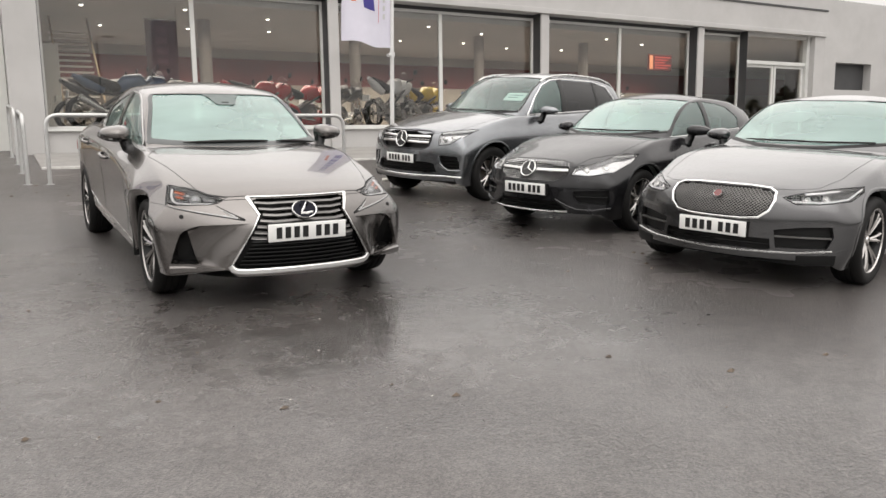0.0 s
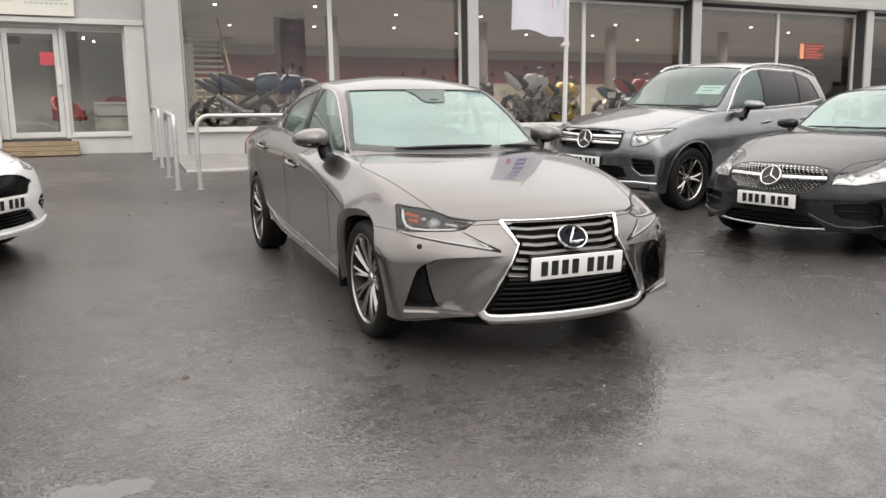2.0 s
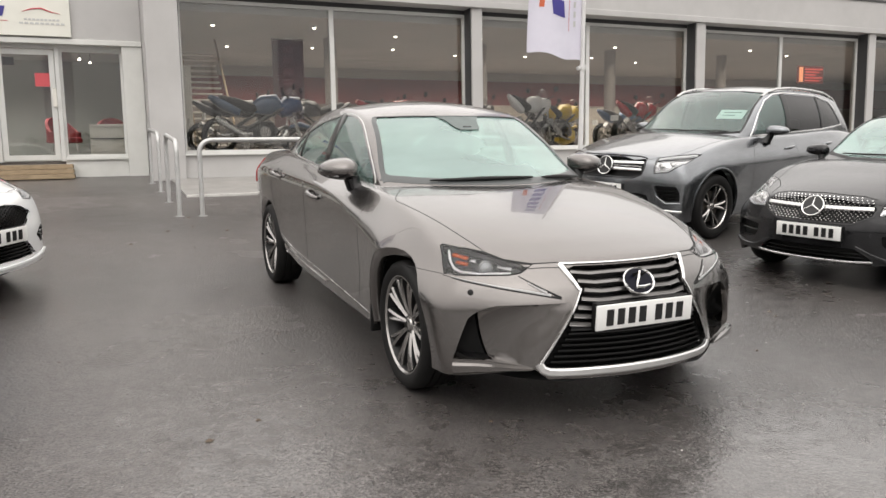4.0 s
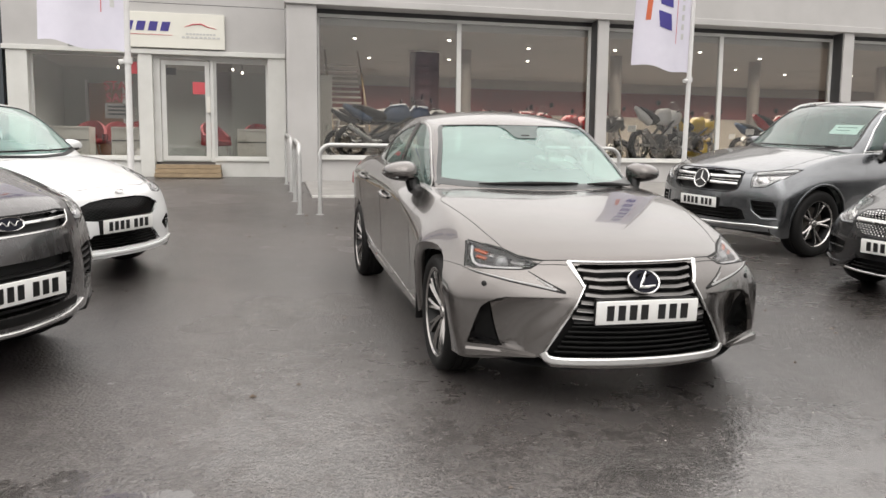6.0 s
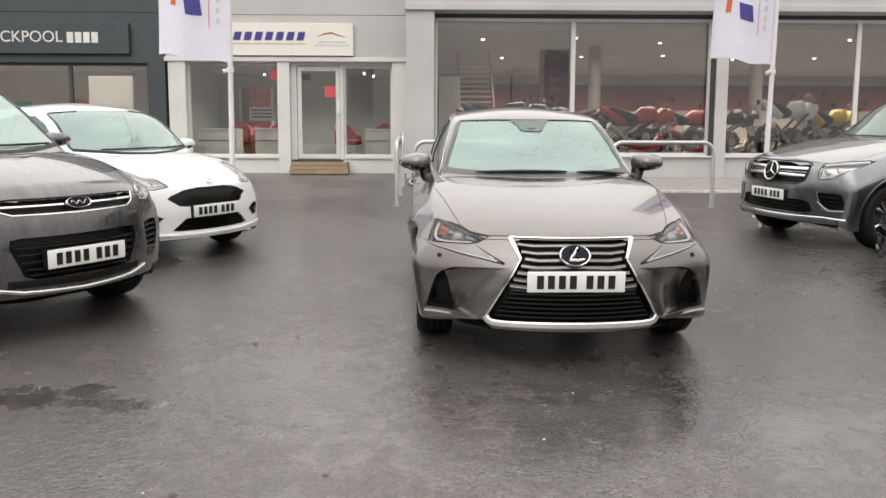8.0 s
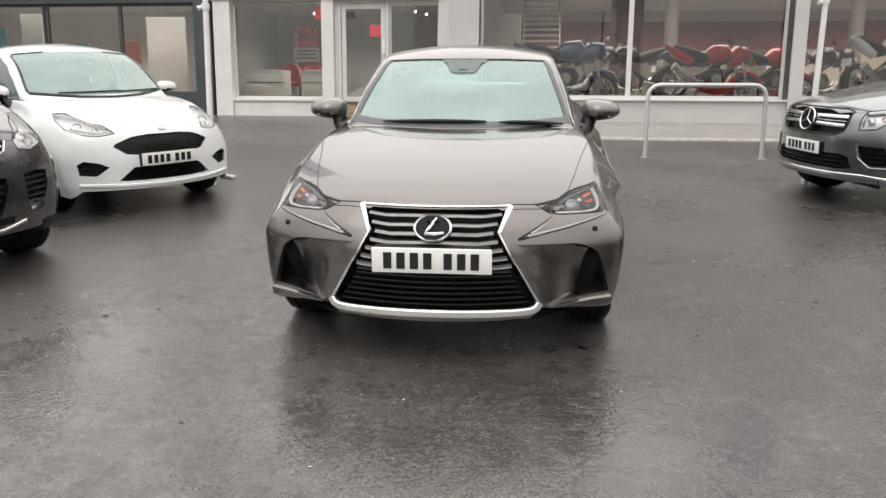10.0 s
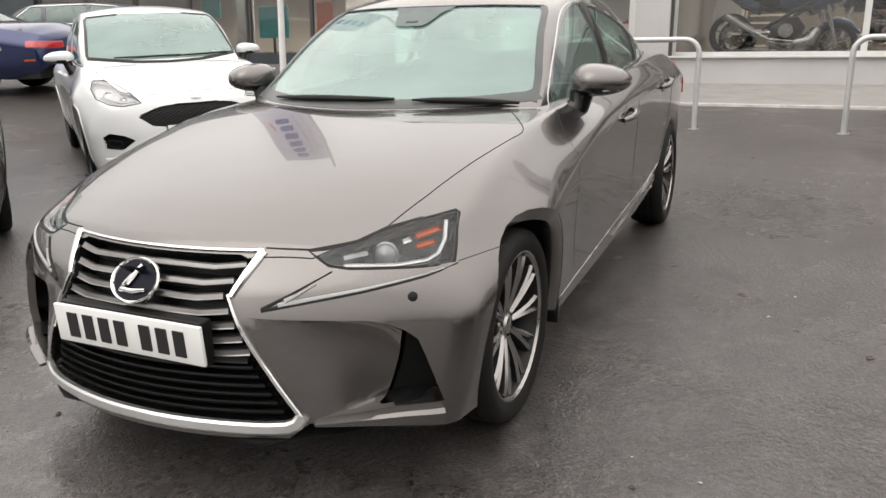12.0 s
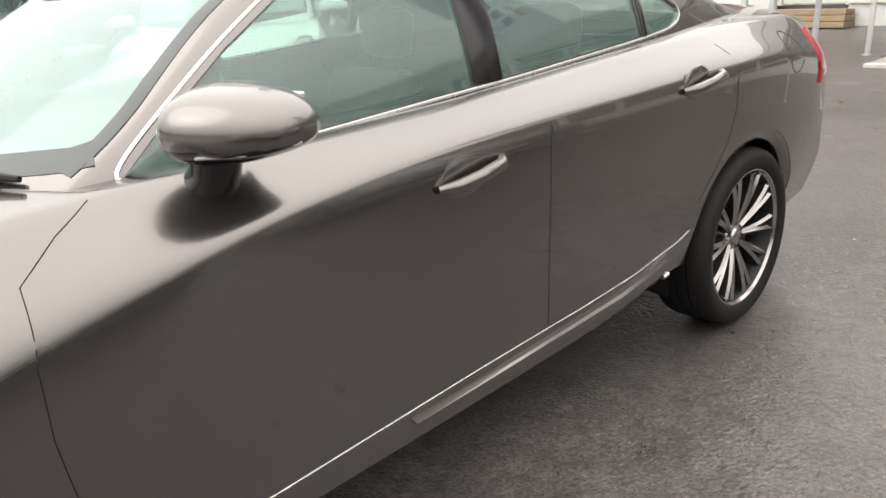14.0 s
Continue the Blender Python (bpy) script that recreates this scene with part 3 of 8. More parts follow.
class Skin:
    """The uncut shells of a car, to lay trim, lamps and plates on."""

    def __init__(self, *shells):
        self.trees = [BVHTree.FromBMesh(b) for b in shells]

    def at(self, axis, u, v, which=0, back=False):
        a = abs(u) if axis in "yz" else u
        eye, way = {"x": ((3, a, v), (-1, 0, 0)), "y": ((a, -3, v), (0, 1, 0)), "z": ((a, v, 4), (0, 0, -1))}[axis]
        if axis == "y" and back:
            eye, way = (a, 12, v), (0, -1, 0)
        p, n, _, _ = self.trees[which].ray_cast(Vector(eye), Vector(way))
        if p is None:
            return None
        if n.dot(Vector(way)) > 0:
            n = -n
        if axis in "yz" and u < 0:
            p, n = Vector((-p.x, p.y, p.z)), Vector((-n.x, n.y, n.z))
        return p, n

    def trim(self, axis, line, width, proud=0.006, which=0, step=0.025, closed=False, sink=0.006, back=False, taper=None, even=0):
        """A strip of rounded section laid on the skin along a line seen along an axis."""
        pts = list(line) + ([line[0]] if closed else [])
        dense = []
        for p, q in zip(pts[:-1], pts[1:]):
            k = max(1, int(math.hypot(q[0] - p[0], q[1] - p[1]) / step))
            dense += [(p[0] + (q[0] - p[0]) * t / k, p[1] + (q[1] - p[1]) * t / k) for t in range(k)]
        if not closed:
            dense.append(pts[-1])
        hits = [h for h in (self.at(axis, u, v, which, back) for u, v in dense) if h]
        for _ in range(even):
            k = len(hits)
            ends = (lambda i: i % k) if closed else (lambda i: min(max(i, 0), k - 1))
            hits = [((hits[ends(i - 1)][0] + hits[i][0] * 2 + hits[ends(i + 1)][0]) / 4, (hits[ends(i - 1)][1] + hits[i][1] * 2 + hits[ends(i + 1)][1]).normalized()) for i in range(k)]
        bm, rings = bmesh.new(), []
        n = len(hits)
        for i, (p, nn) in enumerate(hits):
            a = hits[i - 1][0] if i or closed else p
            b = hits[(i + 1) % n][0] if i + 1 < n or closed else p
            t = b - a
            if t.length < 1e-6:
                continue
            s = nn.cross(t.normalized()).normalized()
            w = width / 2 * (taper[0] + (taper[1] - taper[0]) * i / max(1, n - 1) if taper else 1)
            rings.append([bm.verts.new(p + s * (c * w) + nn * h) for c, h in ((-1, -sink), (-1, proud * 0.6), (-0.6, proud), (0.6, proud), (1, proud * 0.6), (1, -sink))])
        m = len(rings)
        for i in range(m if closed else m - 1):
            a, b = rings[i], rings[(i + 1) % m]
            for k in range(6):
                bm.faces.new((a[k], a[(k + 1) % 6], b[(k + 1) % 6], b[k]))
        if not closed and m:
            bm.faces.new(rings[0])
            bm.faces.new(rings[-1])
        return bm


def wheel(parent, x, y, radius, width, rim, spokes, sign, alloy=ALLOY, twin=0.10, lean=0.0, thick=0.016, turned=0.0):
    """A road wheel under its car: tyre, rim with twin spokes, hub cap and brake disc."""
    hub = new("wheel")
    hub.parent = parent
    hub.matrix_local = pose(x * sign, y, radius, 0, 0, (0 if sign > 0 else 180) + turned)
    w = width / 2
    prof = [(rim - 0.005, w * 0.80), (rim + 0.012, w * 0.93), ((rim + radius) / 2, w * 0.98), (radius - 0.022, w * 0.95), (radius - 0.006, w * 0.82), (radius, w * 0.60),
            (radius, w * 0.42), (radius - 0.008, w * 0.40), (radius - 0.008, w * 0.34), (radius, w * 0.32), (radius, w * 0.05), (radius - 0.008, w * 0.03)]
    prof = prof + [(r, -d) for r, d in prof[::-1]]
    part(spin(prof, 56), "tyre", RUBBER, hub, "black rubber tyre", smooth=True, sharp=40)
    part(spin([(rim - 0.014, w * 0.80), (rim - 0.020, w * 0.70), (rim - 0.035, w * 0.35), (rim - 0.04, -w * 0.7), (rim - 0.02, -w * 0.75)], 56), "barrel", WHEEL_DARK, hub, smooth=True)
    bm = spin([(rim + 0.002, w * 0.80), (rim + 0.002, w * 0.87), (rim - 0.003, w * 0.87), (rim - 0.008, w * 0.80), (rim - 0.016, w * 0.74)], 56)
    for k in range(spokes):
        for d in ((-twin, twin) if twin else (0.0,)):
            a = k * math.tau / spokes
            pts = []
            for t in np.linspace(0, 1, 6):
                r = 0.046 + (rim - 0.056) * t
                g = a + d * (0.45 + 0.55 * t) + lean * t
                pts.append((r, g, w * (0.50 + 0.26 * math.sin(t * math.pi * 0.5)), thick * (0.82 + 0.30 * t)))
            rings = []
            for r, g, dx, th in pts:
                c, sn = math.cos(g), math.sin(g)
                o, tv = Vector((0, c * r, sn * r)), Vector((0, -sn, c))
                rings.append([bm.verts.new(o + tv * (th * q) + Vector((dx - e, 0, 0))) for q, e in ((-1, 0.035), (-0.75, 0.004), (0, -0.004), (0.75, 0.004), (1, 0.035))])
            for p, q in zip(rings[:-1], rings[1:]):
                for m in range(4):
                    bm.faces.new((p[m], p[m + 1], q[m + 1], q[m])).material_index = 1 if m in (0, 3) else 0
    part(bm, "rim", [alloy, DARK_ALLOY], hub, "multi-spoke alloy rim", smooth=True, sharp=32)
    part(spin([(0.001, w * 0.60), (0.024, w * 0.60), (0.030, w * 0.57), (0.034, w * 0.50), (0.052, w * 0.48), (0.058, w * 0.40), (0.058, w * 0.1)], 28), "hub_cap", alloy, hub, smooth=True)
    for k in range(5):
        a = k * math.tau / 5 + 0.3
        part(tube([(w * 0.42, 0.047 * math.cos(a), 0.047 * math.sin(a)), (w * 0.515, 0.047 * math.cos(a), 0.047 * math.sin(a))], 0.0075, 6), "wheel_nut", DARK_ALLOY, hub)
    part(spin([(0.06, w * 0.18), (rim - 0.075, w * 0.18), (rim - 0.075, w * 0.05), (0.06, w * 0.05)], 40), "brake_disc", DISC, hub, smooth=True)
    part(spin([(0.0, -w * 0.2), (rim - 0.04, -w * 0.2)], 32), "drum", SEAM, hub)
    return hub


def spin(profile, sides):
    """A body turned round the x axis from (radius, x) pairs."""
    bm = bmesh.new()
    rings = [[bm.verts.new((d, max(r, 0.0005) * math.cos(k * math.tau / sides), max(r, 0.0005) * math.sin(k * math.tau / sides))) for k in range(sides)] for r, d in profile]
    for a, b in zip(rings[:-1], rings[1:]):
        for k in range(sides):
            bm.faces.new((a[k], a[(k + 1) % sides], b[(k + 1) % sides], b[k]))
    return bm


def number_plate(parent, m, material=PLATE_WHITE, size=(0.52, 0.112), count=(4, 3)):
    """A pressed plate whose characters are plain dark bars."""
    w, h = size
    plate = part(box(-w / 2, w / 2, -0.006, 0.006, -h / 2, h / 2, 0.004), "number_plate", material, parent, "white number plate with plain dark bars" if material is PLATE_WHITE else "yellow number plate with plain dark bars", smooth=True)
    plate.matrix_local = m
    pitch = 0.058
    total = sum(count) * pitch + 0.03
    x = -total / 2
    for g, k in enumerate(count):
        for c in range(k):
            bar = part(box(x + 0.009, x + 0.045, -0.0095, -0.0055, -0.036, 0.036), "character_bar", PLATE_BAR, plate)
            x += pitch
        x += 0.03
    return plate


def front_frame(skin, x, z, proud, back=False):
    """The pose of a thing laid on the nose at x, z: its local -y looks out of the skin."""
    p, n = skin.at("y", x, z, 0, back)
    n = Vector((0, n.y, n.z)).normalized() if abs(x) < 0.01 else n
    f = -n
    side = f.cross(Vector((0, 0, 1))).normalized()
    up = side.cross(f).normalized()
    m = Matrix((side, f, up)).transposed().to_4x4()
    m.translation = p + n * proud
    return m


def disc_badge(parent, m, rx, rz, rim_mat, face_mat, name="badge", label=""):
    """An oval badge: raised rim, enamel face and a plain bright bar in place of its emblem."""
    bm = bmesh.new()
    n = 40
    prof = [(1.0, 0.0), (1.0, -0.008), (0.95, -0.012), (0.89, -0.010), (0.86, -0.006)]
    rings = [[bm.verts.new((math.cos(k * math.tau / n) * rx * s, d, math.sin(k * math.tau / n) * rz * s)) for k in range(n)] for s, d in prof]
    for a, b in zip(rings[:-1], rings[1:]):
        for k in range(n):
            bm.faces.new((a[k], a[(k + 1) % n], b[(k + 1) % n], b[k]))
    ob = part(bm, name, rim_mat, parent, label, smooth=True)
    ob.matrix_local = m
    bm = bmesh.new()
    bm.faces.new([bm.verts.new((math.cos(k * math.tau / n) * rx * 0.88, -0.0065, math.sin(k * math.tau / n) * rz * 0.88)) for k in range(n)])
    part(bm, "face", face_mat, ob)
    return ob


def door_mirror(parent, sign, m, colour, lamp=True, size=1.0, wide=1.0, deep=1.0, high=1.0):
    """A door mirror: painted cap with a dark lower half, foot and indicator strip. Local +x points outwards."""
    ob = new("door_mirror")
    ob.parent = parent
    ob.matrix_local = m
    n_u, n_v = 22, 24
    bm = bmesh.new()
    rings = []
    for i in range(n_u + 1):
        t = min(max(i / n_u, 0.012), 0.988)
        r = (1 - abs(2 * t - 1) ** 2.6) ** 0.5
        x = (-0.115 + 0.245 * t) * size * wide
        up_h, low_h = 0.066 * r * (1 - 0.30 * t) * size * high, 0.060 * r * (1 - 0.45 * t) * size * high
        fore, aft = 0.085 * r * (1 - 0.30 * t) * size * deep, 0.045 * r * size * deep
        ring = []
        for a in np.linspace(0, math.tau, n_v, endpoint=False):
            c, sn = math.cos(a), math.sin(a)
            c, sn = math.copysign(abs(c) ** 0.8, c), math.copysign(abs(sn) ** 0.85, sn)
            ring.append((x, c * (fore if c < 0 else aft) + 0.01 * t * size, sn * (up_h if sn > 0 else low_h) - 0.004 * t * size))
        rings.append(ring)
    vs = [[bm.verts.new((x * sign, y, z)) for x, y, z in ring] for ring in rings]
    for a, b in zip(vs[:-1], vs[1:]):
        for k in range(n_v):
            f = bm.faces.new((a[k], a[(k + 1) % n_v], b[(k + 1) % n_v], b[k]))
            c = f.calc_center_median()
            f.material_index = 1 if c.z < -0.022 * size else 0
    bm.faces.new(vs[0])
    bm.faces.new(vs[-1])
    part(bm, "cap", [colour, GLOSS_BLACK], ob, smooth=True, sharp=50)
    part(tube([(-0.055 * sign * size, -0.01, -0.035 * size), (-0.065 * sign * size, -0.012, -0.075 * size), (-0.085 * sign * size, -0.012, -0.10 * size), (-0.10 * sign * size, -0.012, -0.125 * size)], [0.038 * size, 0.036 * size, 0.046 * size, 0.058 * size], 16), "foot", GLOSS_BLACK, ob, smooth=True)
    bm = bmesh.new()
    add_box(bm, -0.070 * size * wide, 0.070 * size * wide, -0.003, 0.003, -0.034 * size, 0.036 * size, 0.003)
    g = part(bm, "glass", CHROME, ob)
    g.matrix_local = pose(0.0, 0.040 * size * deep, 0.0)
    if lamp:
        part(tube([(0.01 * sign, -0.064 * size * deep, -0.026 * size), (0.07 * sign * size * wide, -0.042 * size * deep, -0.024 * size), (0.118 * sign * size * wide, 0.006, -0.020 * size)], [0.003, 0.006, 0.004], 8), "indicator", RUNNING, ob, smooth=True)
    return ob


def cabin_fittings(parent, s):
    """Dashboard, steering wheel, seats and floor behind the glass."""
    y0, half, zf = s["dash"], s["half"] - 0.14, 0.28
    zd = s["dash_z"]
    part(box(-half, half, y0 - 0.28, y0 + 0.42, zd - 0.25, zd, 0.05), "dashboard", CABIN, parent, smooth=True)
    part(box(-half, half, y0 - 0.1, s["cabin"][1] - 0.35, zf - 0.04, zf), "cabin_floor", CABIN, parent)
    seat_x, sh = half * 0.52, s.get("seat_top", 1.02)
    for sx in (-seat_x, seat_x):
        bm = bmesh.new()
        add_box(bm, sx - 0.25, sx + 0.25, y0 + 0.72, y0 + 1.22, zf + 0.05, zf + 0.27, 0.06)
        part(bm, "seat_cushion", LEATHER, parent, smooth=True)
        b = part(box(-0.24, 0.24, -0.07, 0.07, 0, sh - zf - 0.32, 0.06), "seat_back", LEATHER, parent, smooth=True)
        b.matrix_local = pose(sx, y0 + 1.22, zf + 0.2, -14)
        h = part(box(-0.13, 0.13, -0.05, 0.05, 0, 0.19, 0.045), "headrest", LEATHER, parent, smooth=True)
        h.matrix_local = pose(sx, y0 + 1.22 + (sh - zf - 0.1) * 0.25, sh - 0.10, -8)
    b = part(box(-half + 0.06, half - 0.06, -0.08, 0.08, 0, sh - zf - 0.26, 0.06), "rear_bench", LEATHER, parent, smooth=True)
    b.matrix_local = pose(0, y0 + 2.1, zf + 0.2, -18)
    ring = [(0.19 * math.cos(a), 0.0, 0.19 * math.sin(a)) for a in np.linspace(0, math.tau, 28, endpoint=False)]
    w = part(tube(ring, 0.016, 8, True), "steering_wheel", GLOSS_BLACK, parent, smooth=True)
    w.matrix_local = pose(-seat_x, y0 + 0.55, zd - 0.05, -24)


def circle(cy, cz, r, n=36, stretch=1.0):
    return [(cy + r * math.cos(a) * stretch, cz + r * math.sin(a)) for a in np.linspace(0, math.tau, n, endpoint=False)]


def car_pose(x, y, heading, axles):
    """The pose of a parked car: front centre at x, y, nose along heading (degrees), body towards local +y, its wheels on the slope."""
    f = Vector((math.cos(radians(heading)), math.sin(radians(heading)), 0))
    ya, yb = y - f.y * axles[0], y - f.y * axles[1]
    slope = (ground_z(yb) - ground_z(ya)) / (yb - ya) if abs(yb - ya) > 0.3 else (ground_z(ya + 0.5) - ground_z(ya - 0.5))
    up = Vector((0, -slope, 1)).normalized()
    back = -(f - up * f.dot(up)).normalized()
    side = back.cross(up).normalized()
    m = Matrix((side, back, up)).transposed().to_4x4()
    m.translation = (x, y, ground_z(ya) + slope * (y - ya) + bank(x - f.x * 2.2, y - f.y * 2.2))
    return m


def build_car(s, name="car", label="", group=""):
    """Builds the shells of a car from its lines, cuts panels, panes and wheel arches, and hangs the common parts on it."""
    car = thing(name, car_pose(*s["at"], s["axles"]), label, "car", group)
    low, up = lower_shell(s), upper_shell(s)
    skin = Skin(low, up)
    colour = s["paint"]
    # wheel arches
    for wy in s["axles"]:
        piece = cut(low, circle(wy, s["wheel_r"] + s.get("arch_up", 0.012), s["arch_r"]), "x", 0.35, 3, 0.02)
        piece.free()
    # the opening under the cabin
    y0, y1 = s["cabin"]
    wg = float(s["wg"]((y0 + y1) / 2)) - 0.05
    cut(low, [(-0.01, y0 + 0.30), (wg * 0.9, y0 + 0.52), (wg, y1 - 0.75), (wg * 0.8, y1 - 0.35), (-0.01, y1 - 0.3)], "z", 0.6, 2, 0.2).free()
    # panes
    for key, poly in s["side_panes"]:
        pane = cut(up, poly, "x", 0.2, 3, 0.05)
        a, b = both(moved(pane, 0.006), "side_window", CAR_GLASS if key == "clear" else s.get("privacy", CAR_GLASS), car, "tinted green side window glass")
        a.visible_shadow = b.visible_shadow = False
        pane.free()
    screen = cut(up, [(-0.01, s["screen"][0][1])] + s["screen"] + [(-0.01, s["screen"][-1][1])], "y", -1, s["screen_back"], 0.05)
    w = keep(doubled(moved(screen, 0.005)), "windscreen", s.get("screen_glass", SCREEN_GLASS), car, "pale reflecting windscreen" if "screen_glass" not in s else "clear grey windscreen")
    w.visible_shadow = False
    screen.free()
    if "rear_screen" in s:
        piece = cut(up, [(-0.01, s["rear_screen"][0][1])] + s["rear_screen"] + [(-0.01, s["rear_screen"][-1][1])], "y", s["screen_back"] + 0.3, 9, 0.05)
        w = keep(doubled(moved(piece, 0.005)), "rear_window", CAR_GLASS, car)
        w.visible_shadow = False
        piece.free()
    # doors and bonnet, as panels of their own
    doors = []
    for poly in s["doors"]:
        d = cut(low, poly, "x", 0.4, 3, 0.05)
        doors.append(both(flange(d, 0.03), "door", colour, car))
    for poly in s.get("seams") or [p[:5] for p in s["doors"]]:
        for sg in (1, -1):
            line = skin.trim("x", poly, 0.0020, 0.0010, sink=0.004)
            part(line if sg > 0 else mirrored(line), "door_seam", SEAM, car)
    bonnet = cut(low, [(-0.01, s["bonnet"][0][1])] + s["bonnet"] + [(-0.01, s["bonnet"][-1][1])], "z", 0.3, 2, 0.25)
    keep(doubled(flange(bonnet, 0.02)), "bonnet", colour, car)
    for sg in (1, -1):
        part(skin.trim("z", [(sg * x, y) for x, y in s["bonnet"]], 0.0035, 0.0012, sink=0.003), "bonnet_seam", SEAM, car)
    return car, low, up, skin, doors


def close_car(s, car, low, up, skin):
    """Links what is left of the shells, the dark inside, the wheels and the plate."""
    colour = s["paint"]
    keep(doubled(flange(low, 0.025)), "body", colour, car)
    keep(doubled(flange(up, 0.02)), "roof", s.get("roof", colour), car)
    half, length = s["half"], s["length"]
    bm = bmesh.new()
    ya, yb = s["axles"]
    r = s["arch_r"] + 0.02
    for a, b in ((0.45, ya - r), (ya + r, yb - r), (yb + r, length - 0.3)):
        add_box(bm, -half + 0.16, half - 0.16, a, b, float(s["zb"](length / 2)) + 0.015, 0.42)
    add_box(bm, -half + 0.30, half - 0.30, ya - r - 0.02, yb + r + 0.02, 0.24, 0.40)
    part(bm, "underbody", SEAM, car)
    reach, far = s["sweep"][0], s["rear_sweep"][0]
    for a, b, way, swept in ((0.0, ya - r, 1, reach), (length - 0.25, yb + r + 0.04, -1, far)):
        n = 12
        bm = bmesh.new()
        rows = []
        for k in range(n + 1):
            y = a + way * (0.09 + (abs(b - a) - 0.09) * k / n)
            w = min(half * (abs(y - a) / max(swept, 0.05)) ** 0.5, half) * (0.82 if way > 0 else 0.75)
            z = float(s["zb"](min(max(y, 0.0), length))) + 0.05
            rows.append([bm.verts.new((x * max(w, 0.1), y, z)) for x in (-1, 1)])
        for q, t in zip(rows[:-1], rows[1:]):
            bm.faces.new((q[0], q[1], t[1], t[0]))
        part(bm, "undertray", SEAM, car)
    for wy in s["axles"]:
        for sg in (-1, 1):
            n = 30
            bm = bmesh.new()
            cz = s["wheel_r"] + s.get("arch_up", 0.012)
            arc = np.linspace(-0.35, math.pi + 0.35, n)
            rr = s["arch_r"] + 0.012
            a = [bm.verts.new((sg * (half - 0.10), wy + rr * math.cos(t), cz + rr * math.sin(t))) for t in arc]
            b = [bm.verts.new((sg * (half - 0.42), wy + rr * math.cos(t), cz + rr * math.sin(t))) for t in arc]
            for k in range(n - 1):
                bm.faces.new((a[k], a[k + 1], b[k + 1], b[k]))
            bm.faces.new(b)
            part(bm, "wheel_liner", SEAM, car, smooth=True)
            wheel(car, s["wheel_x"] + (s.get("rear_out", 0.0) if wy == yb else 0.0), wy, s["wheel_r"], s.get("tyre_w", 0.225), s["rim_r"], s["spokes"], sg, s.get("alloy", ALLOY), s.get("twin", 0.1), s.get("spoke_lean", 0.0), s.get("spoke_w", 0.016))
            if "arch_lip" in s:
                arc = [t for t in np.linspace(-0.28, math.pi + 0.28, 60) if skin.at("x", wy + s["arch_r"] * math.cos(t), cz + s["arch_r"] * math.sin(t))]
                xs = [skin.at("x", wy + s["arch_r"] * math.cos(t), cz + s["arch_r"] * math.sin(t))[0].x for t in arc]
                ring = []
                for t, x in zip(arc, xs):
                    ring.append([(sg * (x - dx), wy + (s["arch_r"] - dr) * math.cos(t), cz + (s["arch_r"] - dr) * math.sin(t))
                                 for dr, dx in ((-.0005, .0015), (.006, .003), (s["arch_lip"] * .5, .010), (s["arch_lip"] * .9, .020), (s["arch_lip"], .026), (s["arch_lip"] * .9, .06))])
                part(grid_mesh(ring), "arch_lip", colour, car, smooth=True, sharp=50)
    cabin_fittings(car, s)


# ---- the bronze-grey saloon in the middle of the forecourt ----
BRONZE = paint("bronze_grey_paint", (0.155, 0.144, 0.137), 0.92, (0.23, 0.29), 0.07)


